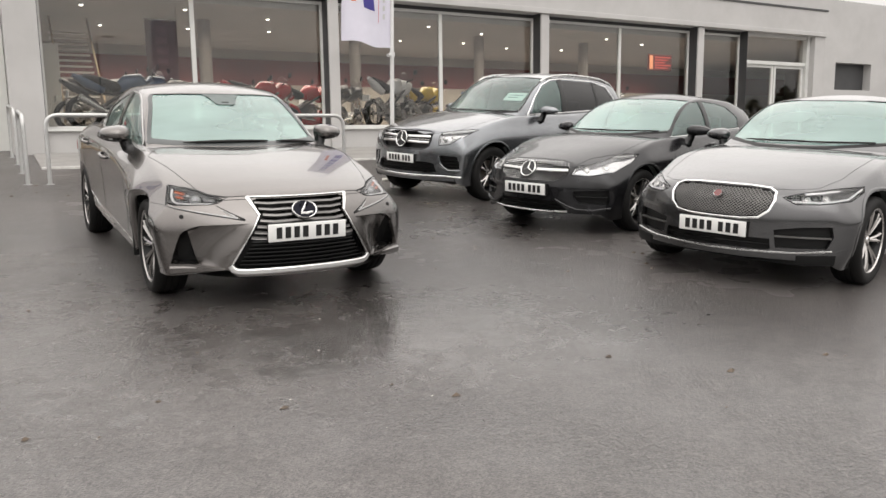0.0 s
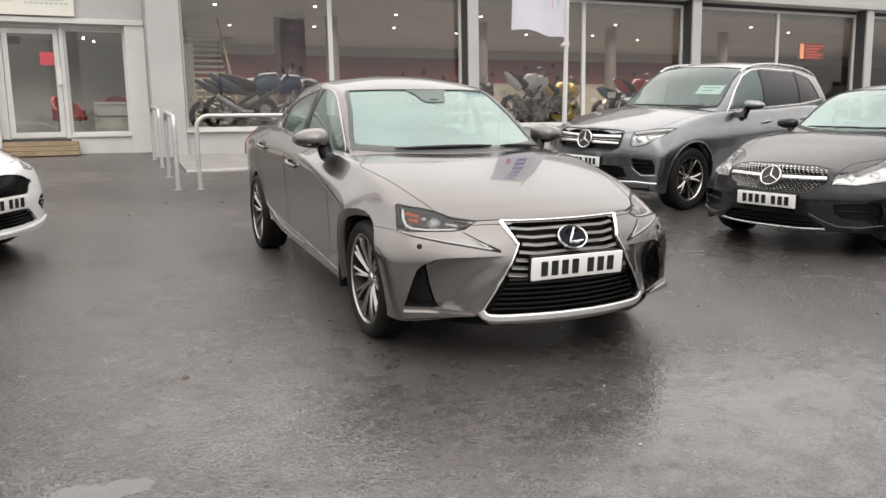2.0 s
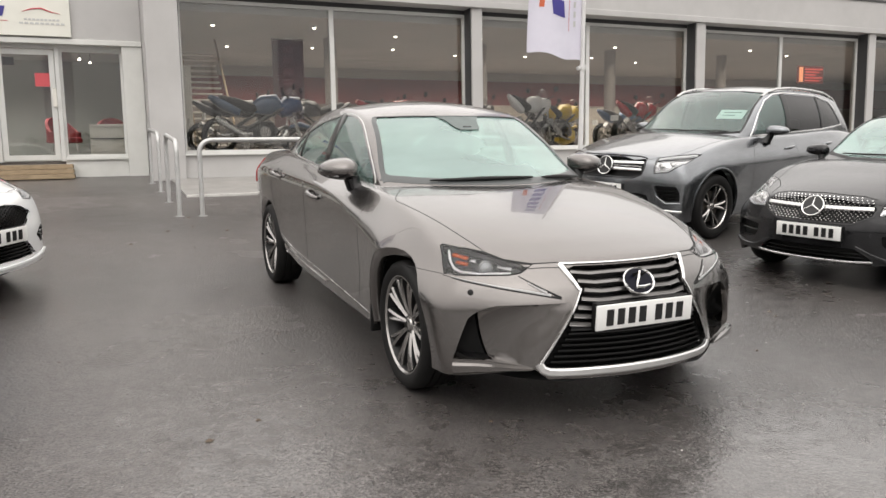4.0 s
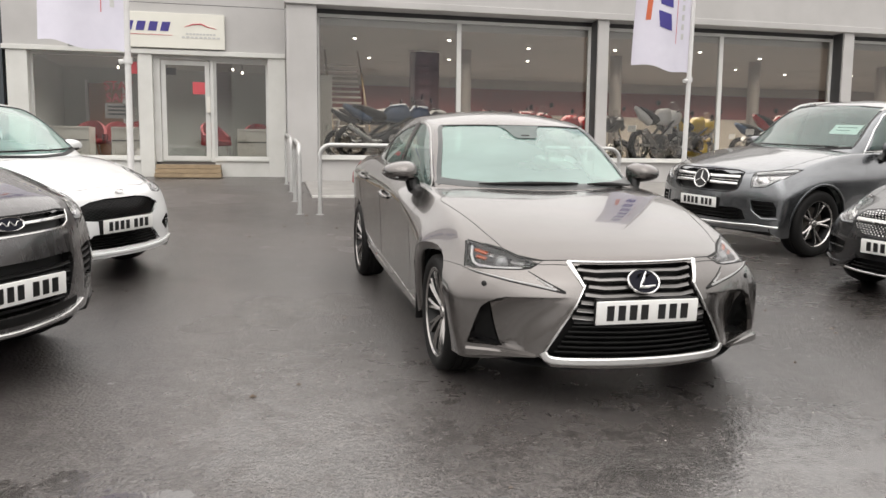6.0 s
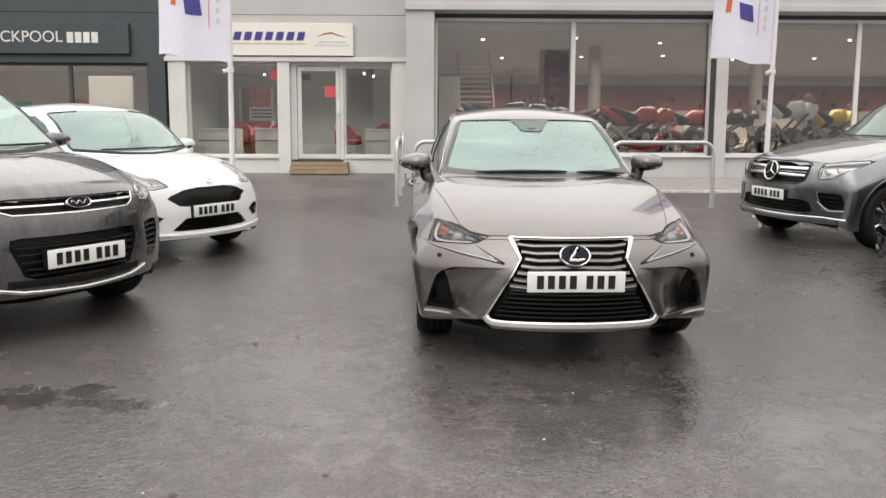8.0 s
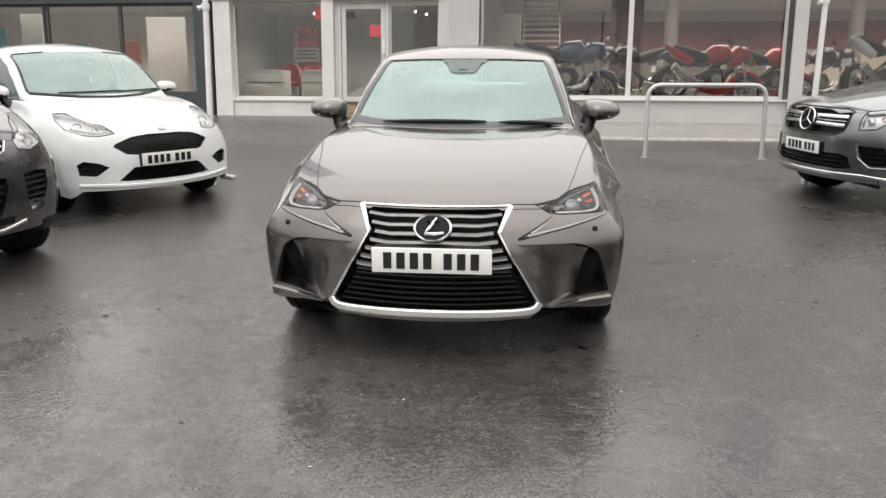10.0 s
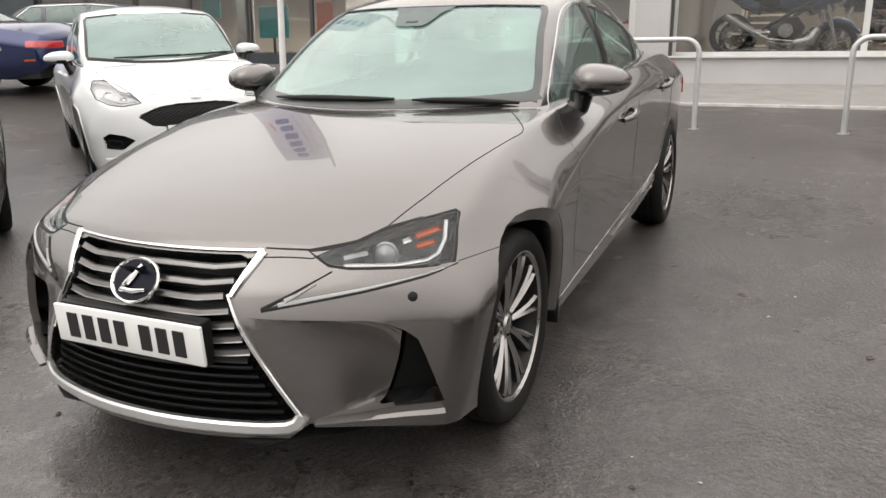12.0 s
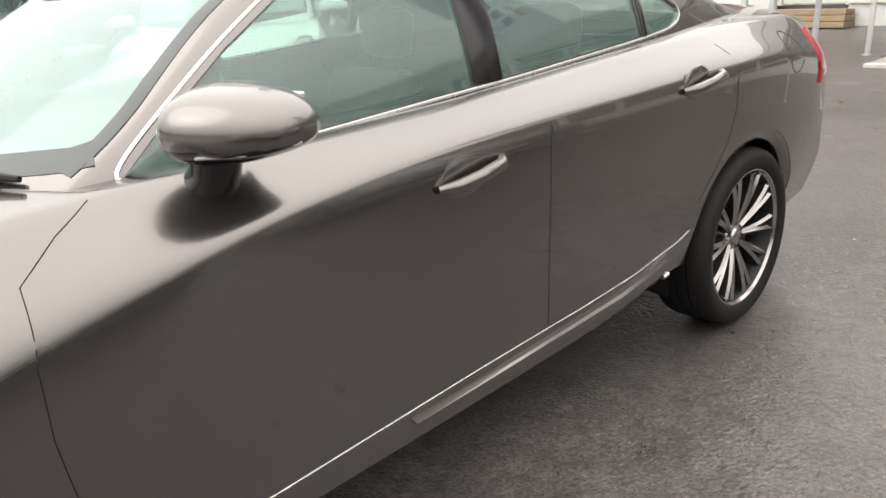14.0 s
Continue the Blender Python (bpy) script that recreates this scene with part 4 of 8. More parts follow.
def main_saloon():
    s = dict(
        at=(0.062, 5.0, -88.85), length=4.68, half=0.905, paint=BRONZE, round=0.06, crown=2.6, crease=0.25,
        zc=curve(0, .70, .25, .785, .7, .878, 1.3, .955, 1.7, .985, 3.4, 1.06, 3.9, 1.09, 4.5, 1.08, 4.68, 1.02),
        zs=curve(0, .655, .3, .735, .85, .85, 1.4, .928, 2.4, .975, 3.2, 1.025, 3.7, 1.045, 4.2, 1.04, 4.68, .97),
        ws=curve(0, .74, .4, .755, .85, .745, 1.4, .745, 2.4, .765, 3.4, .765, 4.1, .76, 4.68, .70),
        zm=curve(0, .50, .5, .58, .85, .66, 1.2, .71, 1.5, .785, 1.9, .865, 2.3, .897, 3.0, .918, 3.6, .935, 4.68, .82),
        wm=curve(0, .86, .45, .893, .85, .908, 1.5, .880, 2.4, .873, 3.2, .888, 3.65, .908, 4.3, .875, 4.68, .82),
        zl=curve(0, .34, .85, .45, 2.4, .47, 4.68, .50),
        wl=curve(0, .845, .85, .893, 1.5, .862, 2.4, .855, 3.1, .872, 3.65, .90, 4.68, .82),
        zb=curve(0, .145, .2, .155, .4, .185, 1.25, .235, 2.0, .25, 2.8, .275, 3.25, .33, 4.1, .30, 4.68, .32),
        wb=curve(0, .79, .5, .85, 1.5, .850, 2.6, .850, 3.2, .855, 4.68, .78),
        sweep=(.39, 2.0, curve(.16, .07, .22, .045, .33, .045, .5, .06, .59, .092, .69, .152, .77, .160, .9, .19), 1.25),
        rear_sweep=(.30, 2.4, curve(.2, .10, .5, .0, .8, .02, .95, .03, 1.0, .0, 1.1, .02), 0.9),
        cabin=(1.18, 4.12), bow=.34, bow_reach=1.5,
        zt=curve(1.18, .92, 1.5, 1.095, 1.83, 1.275, 2.1, 1.385, 2.35, 1.43, 2.65, 1.45, 3.1, 1.42, 3.5, 1.315, 3.95, 1.12, 4.12, 1.06),
        wr=curve(1.18, .69, 1.6, .64, 2.1, .575, 2.6, .56, 3.2, .56, 3.6, .59, 4.12, .64),
        drop=curve(1.18, .004, 1.5, .05, 2.1, .06, 2.8, .055, 3.6, .05, 4.12, .004),
        wg=curve(1.18, .70, 1.6, .72, 2.4, .735, 3.2, .735, 4.12, .66),
        zg=curve(1.18, .885, 1.6, .92, 2.4, .955, 3.4, 1.01, 4.12, 1.01),
        axles=(.845, 3.652), wheel_r=.319, arch_r=.378, arch_up=.010, wheel_x=.737, rear_out=.053, alloy=SALOON_ALLOY, arch_lip=.042, rim_r=.243, spokes=10, twin=.105, spoke_w=.0135, tyre_w=.222,
        dash=1.75, dash_z=.93, seat_top=1.06,
        screen=[(.58, .972), (.632, .98), (.646, 1.0), (.592, 1.15), (.536, 1.30), (.522, 1.32), (.496, 1.331), (.30, 1.338)], screen_back=2.4,
        rear_screen=[(.56, 1.06), (.52, 1.25), (.46, 1.31)],
        side_panes=[("clear", [(1.625, .946), (2.47, .997), (2.47, 1.345), (2.37, 1.342), (2.235, 1.320), (2.115, 1.278), (1.99, 1.205), (1.88, 1.140), (1.79, 1.075), (1.705, 1.010)]),
                    ("clear", [(2.575, 1.003), (3.20, 1.046), (3.20, 1.23), (2.95, 1.295), (2.575, 1.342)]),
                    ("clear", [(3.235, 1.049), (3.42, 1.066), (3.478, 1.100), (3.25, 1.226)])],
        doors=[[(1.545, .935), (1.475, .900), (1.400, .850), (1.383, .74), (1.382, .62), (1.400, .47), (1.445, .345), (2.585, .365), (2.583, .649), (2.578, .903), (2.55, .96)],
               [(2.56, .96), (2.582, .903), (2.587, .649), (2.589, .365), (3.17, .42), (3.22, .45), (3.292, .53), (3.444, .707), (3.479, .804), (3.475, .95), (3.45, 1.01)]],
        seams=[[(1.545, .935), (1.475, .900), (1.400, .850), (1.383, .74), (1.382, .62), (1.400, .47), (1.445, .345)], [(2.585, .365), (2.583, .649), (2.580, .885)], [(3.292, .53), (3.40, .65), (3.444, .707), (3.479, .804), (3.475, .95), (3.46, 1.0)]],
        bonnet=[(.30, .20), (.46, .26), (.548, .345), (.592, .43), (.632, .60), (.678, .85), (.712, 1.02), (.732, 1.12), (.736, 1.16), (.728, 1.195), (.705, 1.24), (.605, 1.41), (.45, 1.31), (.25, 1.235)],
    )
    car, low, up, skin, doors = build_car(s, "saloon_car", "bronze-grey metallic saloon car parked nose out on wet asphalt")

    # spindle grille
    spindle = [(0, .684), (.318, .684), (.276, .590), (.458, .280), (.435, .252), (0, .242)]
    piece = cut(low, [(-.01, .684)] + spindle[1:-1] + [(-.01, .242)], "y", -1, .7, 0.05)
    keep(doubled(bucket(piece, 0.07)), "grille_back", BLACK, car, "black grille recess")
    piece.free()
    def edge(z):
        return .272 + (z - .588) / .094 * .046 if z > .588 else .272 + (.588 - z) / .313 * .183
    for k, z in enumerate((.660, .624, .588, .552, .516, .480, .446)):
        w = edge(z) - .010
        wave = [(-w, z + .004), (-w * .72, z - .003), (-w * .4, z), (0, z + .001), (w * .4, z), (w * .72, z - .003), (w, z + .004)]
        part(skin.trim("y", wave, .018, -.006, sink=.045), "grille_slat", GRILLE_GREY, car, "dark satin grille slat" if k == 0 else "", smooth=True)
    for z in (.405, .380, .355, .330, .305, .280):
        w = edge(z) - .03
        part(skin.trim("y", [(-w, z), (w, z)], .010, -.012, sink=.045), "lower_slat", GLOSS_BLACK, car, smooth=True)
    part(skin.trim("y", [(-.34, .428), (.34, .428)], .016, -.004, sink=.05), "grille_bar", BLACK, car, smooth=True)
    frame = part(skin.trim("y", [(-.335, .692), (.335, .692)], .010, .009), "grille_frame_top", CHROME, car, "chrome grille surround", smooth=True)
    for sg in (-1, 1):
        part(skin.trim("y", [(sg * .332, .692), (sg * .318, .66), (sg * .287, .590)], .023, .009, taper=(1.15, .7)), "grille_frame", CHROME, car, smooth=True)
        part(skin.trim("y", [(sg * .280, .594), (sg * .33, .503), (sg * .40, .387), (sg * .455, .290), (sg * .470, .262)], .011, .010, taper=(.9, 1.2)), "grille_frame", CHROME, car, smooth=True)
    part(skin.trim("y", [(-.470, .274), (-.455, .250), (-.43, .239), (-.38, .236), (-.2, .239), (0, .241), (.2, .239), (.38, .236), (.43, .239), (.455, .250), (.470, .274)], .036, .012), "lower_blade", BLADE, car, "satin chrome lower bumper blade", smooth=True)

    # badge and plate
    m = front_frame(skin, 0, .608, .006)
    disc_badge(car, m, .084, .065, CHROME, BADGE_BLUE, label="oval chrome badge with dark blue face")
    b = part(tube([(.016, 0, .044), (.000, 0, .016), (-.018, 0, -.012), (-.030, 0, -.030), (.010, 0, -.032), (.050, 0, -.024)], [.005, .008, .009, .0085, .008, .004], 8), "emblem", CHROME, car, smooth=True)
    b.matrix_local = m @ pose(0, -.013, 0)
    p = front_frame(skin, 0, .478, .016)
    number_plate(car, Matrix.Translation(p.translation) @ pose(0, 0, 0, 3))
    part(box(-.25, .25, p.translation.y + .006, p.translation.y + .05, .415, .54, .005), "plate_holder", BLACK, car)

    # headlamps
    lamp = [(.727, .752), (.690, .745), (.640, .736), (.590, .724), (.544, .702), (.446, .690), (.505, .658), (.555, .650), (.69, .645), (.778, .643), (.764, .68), (.738, .746)]
    piece = cut(low, lamp, "y", -1, 1.0, 0.02)
    la = new("headlight"), new("headlight")
    for h in la:
        h.parent = car
        tagged(h, "slim clear headlight with projector and amber strip")
    both(bucket(piece, .045), "housing", LAMP_GREY, la)
    a, b = both(moved(piece, -.001), "lens", LENS, la)
    a.visible_shadow = b.visible_shadow = False
    piece.free()
    for h, sg in zip(la, (1, -1)):
        for nm, x, z, r, mt in (("projector", .622, .686, .030, LAMP_EYE), ("bezel", .622, .686, .037, LAMP_DIM)):
            q, n = skin.at("y", x * sg, z)
            o = part(spin([(r, -.04), (r, 0.0), (r * .82, .004)] + ([(0.001, .012)] if nm == "projector" else []), 28), nm, mt, h, smooth=True)
            nn = Vector((n.x * .35, n.y, n.z * .2)).normalized()
            o.matrix_local = Matrix.Translation(q - n * .026) @ nn.to_track_quat("X", "Z").to_matrix().to_4x4()
        part(skin.trim("y", [(sg * .716, .738), (sg * .738, .70), (sg * .742, .672), (sg * .725, .660), (sg * .66, .655), (sg * .54, .660)], .009, -.010, sink=.02), "light_guide", LAMP_PALE, h, smooth=True)
        part(skin.trim("y", [(sg * .712, .726), (sg * .668, .714)], .017, -.022, sink=.02), "indicator", AMBER, h, "amber indicator", smooth=True)
        part(skin.trim("y", [(sg * .718, .700), (sg * .682, .694)], .015, -.022, sink=.02), "indicator", AMBER, h, smooth=True)
        part(skin.trim("y", [(sg * .58, .690), (sg * .53, .680)], .018, -.026, sink=.02), "reflector", LAMP_DIM, h, smooth=True)
        part(skin.trim("y", [(sg * .700, .739), (sg * .640, .726), (sg * .590, .712), (sg * .550, .694)], .007, -.010, sink=.02), "upper_guide", LAMP_DIM, h, smooth=True)
        part(skin.trim("y", [(sg * .648, .704), (sg * .662, .708)], .018, -.018, sink=.02), "reflector_cube", LAMP_BRIGHT, h, smooth=True)
        part(skin.trim("y", lamp_side(lamp, sg), .0075, .0015, closed=True), "lamp_gasket", SEAM, h, smooth=True)
        part(skin.trim("y", [(sg * .335, .699), (sg * .446, .694), (sg * .544, .707), (sg * .592, .729), (sg * .66, .743)], .009, .0015, taper=(.5, .8)), "shut_line", SEAM, car, smooth=True)
        # the L-shaped running lamp under the headlamp
        part(skin.trim("y", [(sg * .785, .637), (sg * .735, .622), (sg * .60, .596), (sg * .48, .577), (sg * .37, .558)], .011, .003, taper=(.3, 1.0)), "running_lamp", SEAM, car, smooth=True)
        part(skin.trim("y", [(sg * .765, .634), (sg * .73, .626), (sg * .60, .602), (sg * .50, .586), (sg * .41, .570)], .008, .004, taper=(.5, 1.5)), "light_guide", RUNNING, car, smooth=True)
        part(skin.trim("y", [(sg * .37, .560), (sg * .44, .598), (sg * .518, .645)], .010, .004, taper=(1.0, .2)), "running_lamp_arm", SEAM, car, smooth=True)
        part(skin.trim("y", [(sg * .425, .580), (sg * .455, .597), (sg * .49, .618)], .010, .006, taper=(1.4, .3)), "light_guide", RUNNING, car, smooth=True)
        q, n = skin.at("y", sg * .715, .578)
        o = part(spin([(.013, -.01), (.013, .004), (.008, .006), (.001, .006)], 16), "washer_cap", BLACK, car, smooth=True)
        o.matrix_local = Matrix.Translation(q) @ n.to_track_quat("X", "Z").to_matrix().to_4x4()

    # sculpted lower corners: an undercut scoop with a black vent at its outer end, over a bright ledge
    top_line = curve(.30, .541, .53, .531, .625, .526, .69, .505, .735, .470, .76, .40, .80, .28)
    ledge_line = curve(.40, .250, .50, .262, .57, .272, .69, .287, .81, .283)
    scoop = [(.336, .540), (.43, .535), (.53, .531), (.625, .526), (.665, .515), (.705, .495), (.735, .470), (.755, .415), (.775, .350), (.793, .285), (.69, .287), (.57, .272), (.50, .262), (.482, .272)]
    piece = cut(low, scoop, "y", -1, 1.2, 0.02)
    bmesh.ops.subdivide_edges(piece, edges=piece.edges[:], cuts=2, use_grid_fill=True)
    rim = {v for e in piece.edges if e.is_boundary for v in e.verts}
    for v in piece.verts:
        x, z = v.co.x, v.co.z
        high, lo = float(top_line(x)), float(ledge_line(x))
        deep = min(max((x - .02 - (.272 + (.588 - z) * .585)) / .30, 0), 1)
        deep = (.150 - .085 * min(max((x - .66) / .14, 0), 1)) * deep * deep * (3 - 2 * deep)
        fall = min(max((high - z) / max(high - lo, .02), 0), 1)
        if v not in rim:
            v.co.y += deep * (.06 + .94 * fall ** .62)
    vent = cut(piece, [(.690, .500), (.712, .488), (.735, .466), (.755, .413), (.775, .350), (.789, .290), (.630, .282), (.648, .36), (.668, .44)], "y", -1, 1.2, 0.0)
    both(piece, "bumper_scoop", BRONZE, car, sharp=28)
    for v in vent.verts:
        v.co.y += .03
    both(vent, "corner_vent", BLACK, car, "black corner vent")

    cut(low, [(.43, .205), (.485, .250), (.60, .238), (.80, .207), (.98, .20), (.98, .05), (.43, .05)], "y", -1, .80, 0.0).free()
    for sg in (1, -1):
        part(skin.trim("y", [(sg * .50, .256), (sg * .60, .257), (sg * .70, .254), (sg * .785, .246)], .050, .026, taper=(.2, 1.1)), "corner_blade", BRONZE, car, "painted ledge under the bumper scoop", smooth=True)
    # window surround, pillar, door handles, sill and seams
    dlo = [(1.580, .934), (2.37, .983), (2.62, .996), (3.18, 1.036), (3.42, 1.058), (3.50, 1.098), (3.26, 1.238), (2.95, 1.308), (2.58, 1.356), (2.37, 1.354), (2.225, 1.332), (2.105, 1.292), (1.98, 1.217), (1.87, 1.150), (1.78, 1.085), (1.69, 1.018)]
    for sg in (1, -1):
        def mir(bm):
            return bm if sg > 0 else mirrored(bm)
        part(mir(skin.trim("x", dlo, .008, .003, 1, closed=True, even=8)), "window_trim", SATIN, car, "chrome strip round the side windows", smooth=True)
        part(mir(skin.trim("x", [(2.523, .997), (2.523, 1.358)], .100, .003, 1)), "door_pillar", GLOSS_BLACK, car, smooth=True)
        part(mir(skin.trim("x", [(3.218, 1.045), (3.218, 1.23)], .022, .003, 1)), "quarter_pillar", GLOSS_BLACK, car, smooth=True)
        for hy, hz in ((2.30, .838), (3.265, .912)):
            q, n = skin.at("x", hy, hz)
            cup = bmesh.new()
            bmesh.ops.create_uvsphere(cup, u_segments=20, v_segments=10, radius=1.0)
            for v in cup.verts:
                v.co = Vector((v.co.x * .008 + q.x - .003, hy - .02 + v.co.y * .075, hz + v.co.z * .050))
            part(mir(cup), "handle_cup", BRONZE, car, smooth=True)
            a, b = skin.at("x", hy - .10, hz - .016), skin.at("x", hy + .10, hz + .016)
            pts = [a[0] + a[1] * .004, a[0].lerp(b[0], .2) + n * .028, a[0].lerp(b[0], .5) + n * .036, a[0].lerp(b[0], .85) + n * .03, b[0] + b[1] * .004]
            part(mir(tube(pts, [.010, .014, .0145, .015, .012], 12)), "door_handle", BRONZE, car, "body-coloured door handle", smooth=True)
        part(mir(skin.trim("x", [(1.26, .270), (1.85, .297), (2.4, .320), (2.8, .338), (3.05, .362), (3.20, .395), (3.27, .435)], .030, .001)), "sill", BRONZE, car, "painted sill kicking up to the wheel", smooth=True)
        part(mir(skin.trim("x", [(1.26, .283), (1.85, .316), (2.33, .343), (2.73, .362), (2.98, .384), (3.20, .425), (3.26, .450)], .003, .002)), "sill_edge", SATIN, car, smooth=True)
        part(mir(skin.trim("x", [(2.1, .300), (2.4, .308), (2.65, .316), (2.9, .328), (3.06, .350), (3.16, .378)], .056, .016, taper=(.1, 1.0))), "sill_blade", BRONZE, car, "painted sill blade widening to the rear wheel", smooth=True)
        part(mir(skin.trim("x", [(3.04, .300), (3.17, .330)], .014, .012)), "sill_badge", SATIN, car, smooth=True)
        for my, fx, zt in ((1.235, .828, .47), (4.02, .82, .40)):
            part(box(sg * fx - .035, sg * fx + .028, my - .012, my + .012, .19, zt, .006), "mud_flap", BLACK, car, smooth=True)
        # the line between wing and bumper, fuel flap
        part(mir(skin.trim("x", [(.475, .641), (.55, .642), (.62, .643), (.70, .642)], .0022, .0008)), "wing_seam", SEAM, car)
        # tail lamp
        part(mir(skin.trim("x", [(4.22, .985), (4.225, .93), (4.23, .87)], .085, .010, taper=(.8, 1.0))), "tail_lamp", TAIL_RED, car, "red wraparound tail lamp", smooth=True)
        part(mir(skin.trim("x", [(4.23, .88), (4.235, .83), (4.225, .785)], .085, .010, taper=(1.0, .5))), "tail_lamp", TAIL_RED, car, smooth=True)
        door_mirror(car, sg, pose(sg * .855, 1.785, 1.030, 0, 0, 14 * sg), BRONZE, size=1.24, wide=.80, deep=1.55, high=1.0)
    q = circle(3.93, .93, .07, 24)
    part(skin.trim("x", q, .004, .001, closed=True), "fuel_flap_seam", SEAM, car)

    # screen border, camera box, wipers
    part(skin.trim("y", [(-.652, .992), (-.63, .984), (-.5, .976), (-.3, .971), (0, .967), (.3, .971), (.5, .976), (.63, .984), (.652, .992)], .060, .002, 1), "cowl_trim", BORDER, car, "grey printed lower border of the windscreen", smooth=True)
    for sg in (1, -1):
        part(skin.trim("y", [(sg * .652, .965), (sg * .648, .985), (sg * .626, 1.06), (sg * .594, 1.15), (sg * .563, 1.23), (sg * .537, 1.305), (sg * .513, 1.332)], .030, .002, 1), "screen_edge", BORDER, car, smooth=True)
    part(skin.trim("y", [(-.513, 1.333), (-.3, 1.340), (0, 1.341), (.3, 1.340), (.513, 1.333)], .014, .003, 1), "screen_top_edge", GLOSS_BLACK, car, smooth=True)
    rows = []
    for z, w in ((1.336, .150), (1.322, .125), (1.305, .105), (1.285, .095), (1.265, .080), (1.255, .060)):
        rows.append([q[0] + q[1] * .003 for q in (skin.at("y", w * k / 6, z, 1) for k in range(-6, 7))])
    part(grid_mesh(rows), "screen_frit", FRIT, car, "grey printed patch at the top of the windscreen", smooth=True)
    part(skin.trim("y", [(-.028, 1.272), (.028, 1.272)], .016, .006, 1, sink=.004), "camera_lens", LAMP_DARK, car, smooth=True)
    for x0, z0, x1, z1 in ((-.44, .970, .17, .978), (.24, .975, .61, .955)):
        hits = [skin.at("y", x0 + (x1 - x0) * k / 6, z0 + (z1 - z0) * k / 6 + .004 * math.sin(k / 6 * math.pi), 1) for k in range(7)]
        part(tube([p + nn * .012 for p, nn in hits], [.004, .009, .012, .013, .012, .010, .006], 8), "wiper", BLACK, car, smooth=True)
        part(tube([p + nn * .004 + Vector((0, .012, .008)) for p, nn in hits[1:6]], .0045, 6), "wiper_blade", BLACK, car, smooth=True)
    close_car(s, car, low, up, skin)
    return car


def lamp_side(poly, sg):
    return [(sg * x, z) for x, z in poly]


def circle_arc(cy, cz, r, a0, a1, n=28):
    return [(cy + r * math.cos(a), cz + r * math.sin(a)) for a in np.linspace(a0, a1, n)]


main_saloon()


# ---- the other parked cars ----
def lattice(skin, poly, pitch, width, out, pins=False):
    """A grille filling over an opening (half outline poly): crossed thin bars, or rows of small raised pins."""
    full = [(-.01, poly[0][1])] + poly + [(-.01, poly[-1][1])]
    dx, dz = pitch
    z0, z1 = min(q[1] for q in poly), max(q[1] for q in poly)
    nx = int(max(q[0] for q in poly) / dx) + 1
    bm, node = bmesh.new(), {}
    for j in range(int((z1 - z0) / dz) + 2):
        for i in range(-nx, nx + 1):
            if (i + j) % 2:
                continue
            x, z = i * dx, z0 + (j - .5) * dz
            if inside((abs(x), z), full):
                h = skin.at("y", x, z)
                if h:
                    node[i, j] = (h[0] + h[1] * out, h[1])
    for (i, j), (p, n) in node.items():
        u = n.cross(Vector((0, 0, 1))).normalized()
        v = u.cross(n).normalized()
        if pins:
            tip = bm.verts.new(p + n * width * .8)
            ring = [bm.verts.new(p + u * (a * width) + v * (b * width)) for a, b in ((1, 0), (0, 1), (-1, 0), (0, -1))]
            for a, b in zip(ring, ring[1:] + ring[:1]):
                bm.faces.new((a, b, tip))
            continue
        for k in ((i + 1, j + 1), (i + 1, j - 1)):
            if k in node:
                q, m = node[k]
                w = n.cross((q - p).normalized()).normalized() * width / 2
                a = [bm.verts.new(c) for c in (p - w, p + w, q + w, q - w)]
                b = [bm.verts.new(c.co - n * .008) for c in a]
                bm.faces.new(a)
                for t in range(4):
                    bm.faces.new((a[t], b[t], b[(t + 1) % 4], a[(t + 1) % 4]))
    return bm


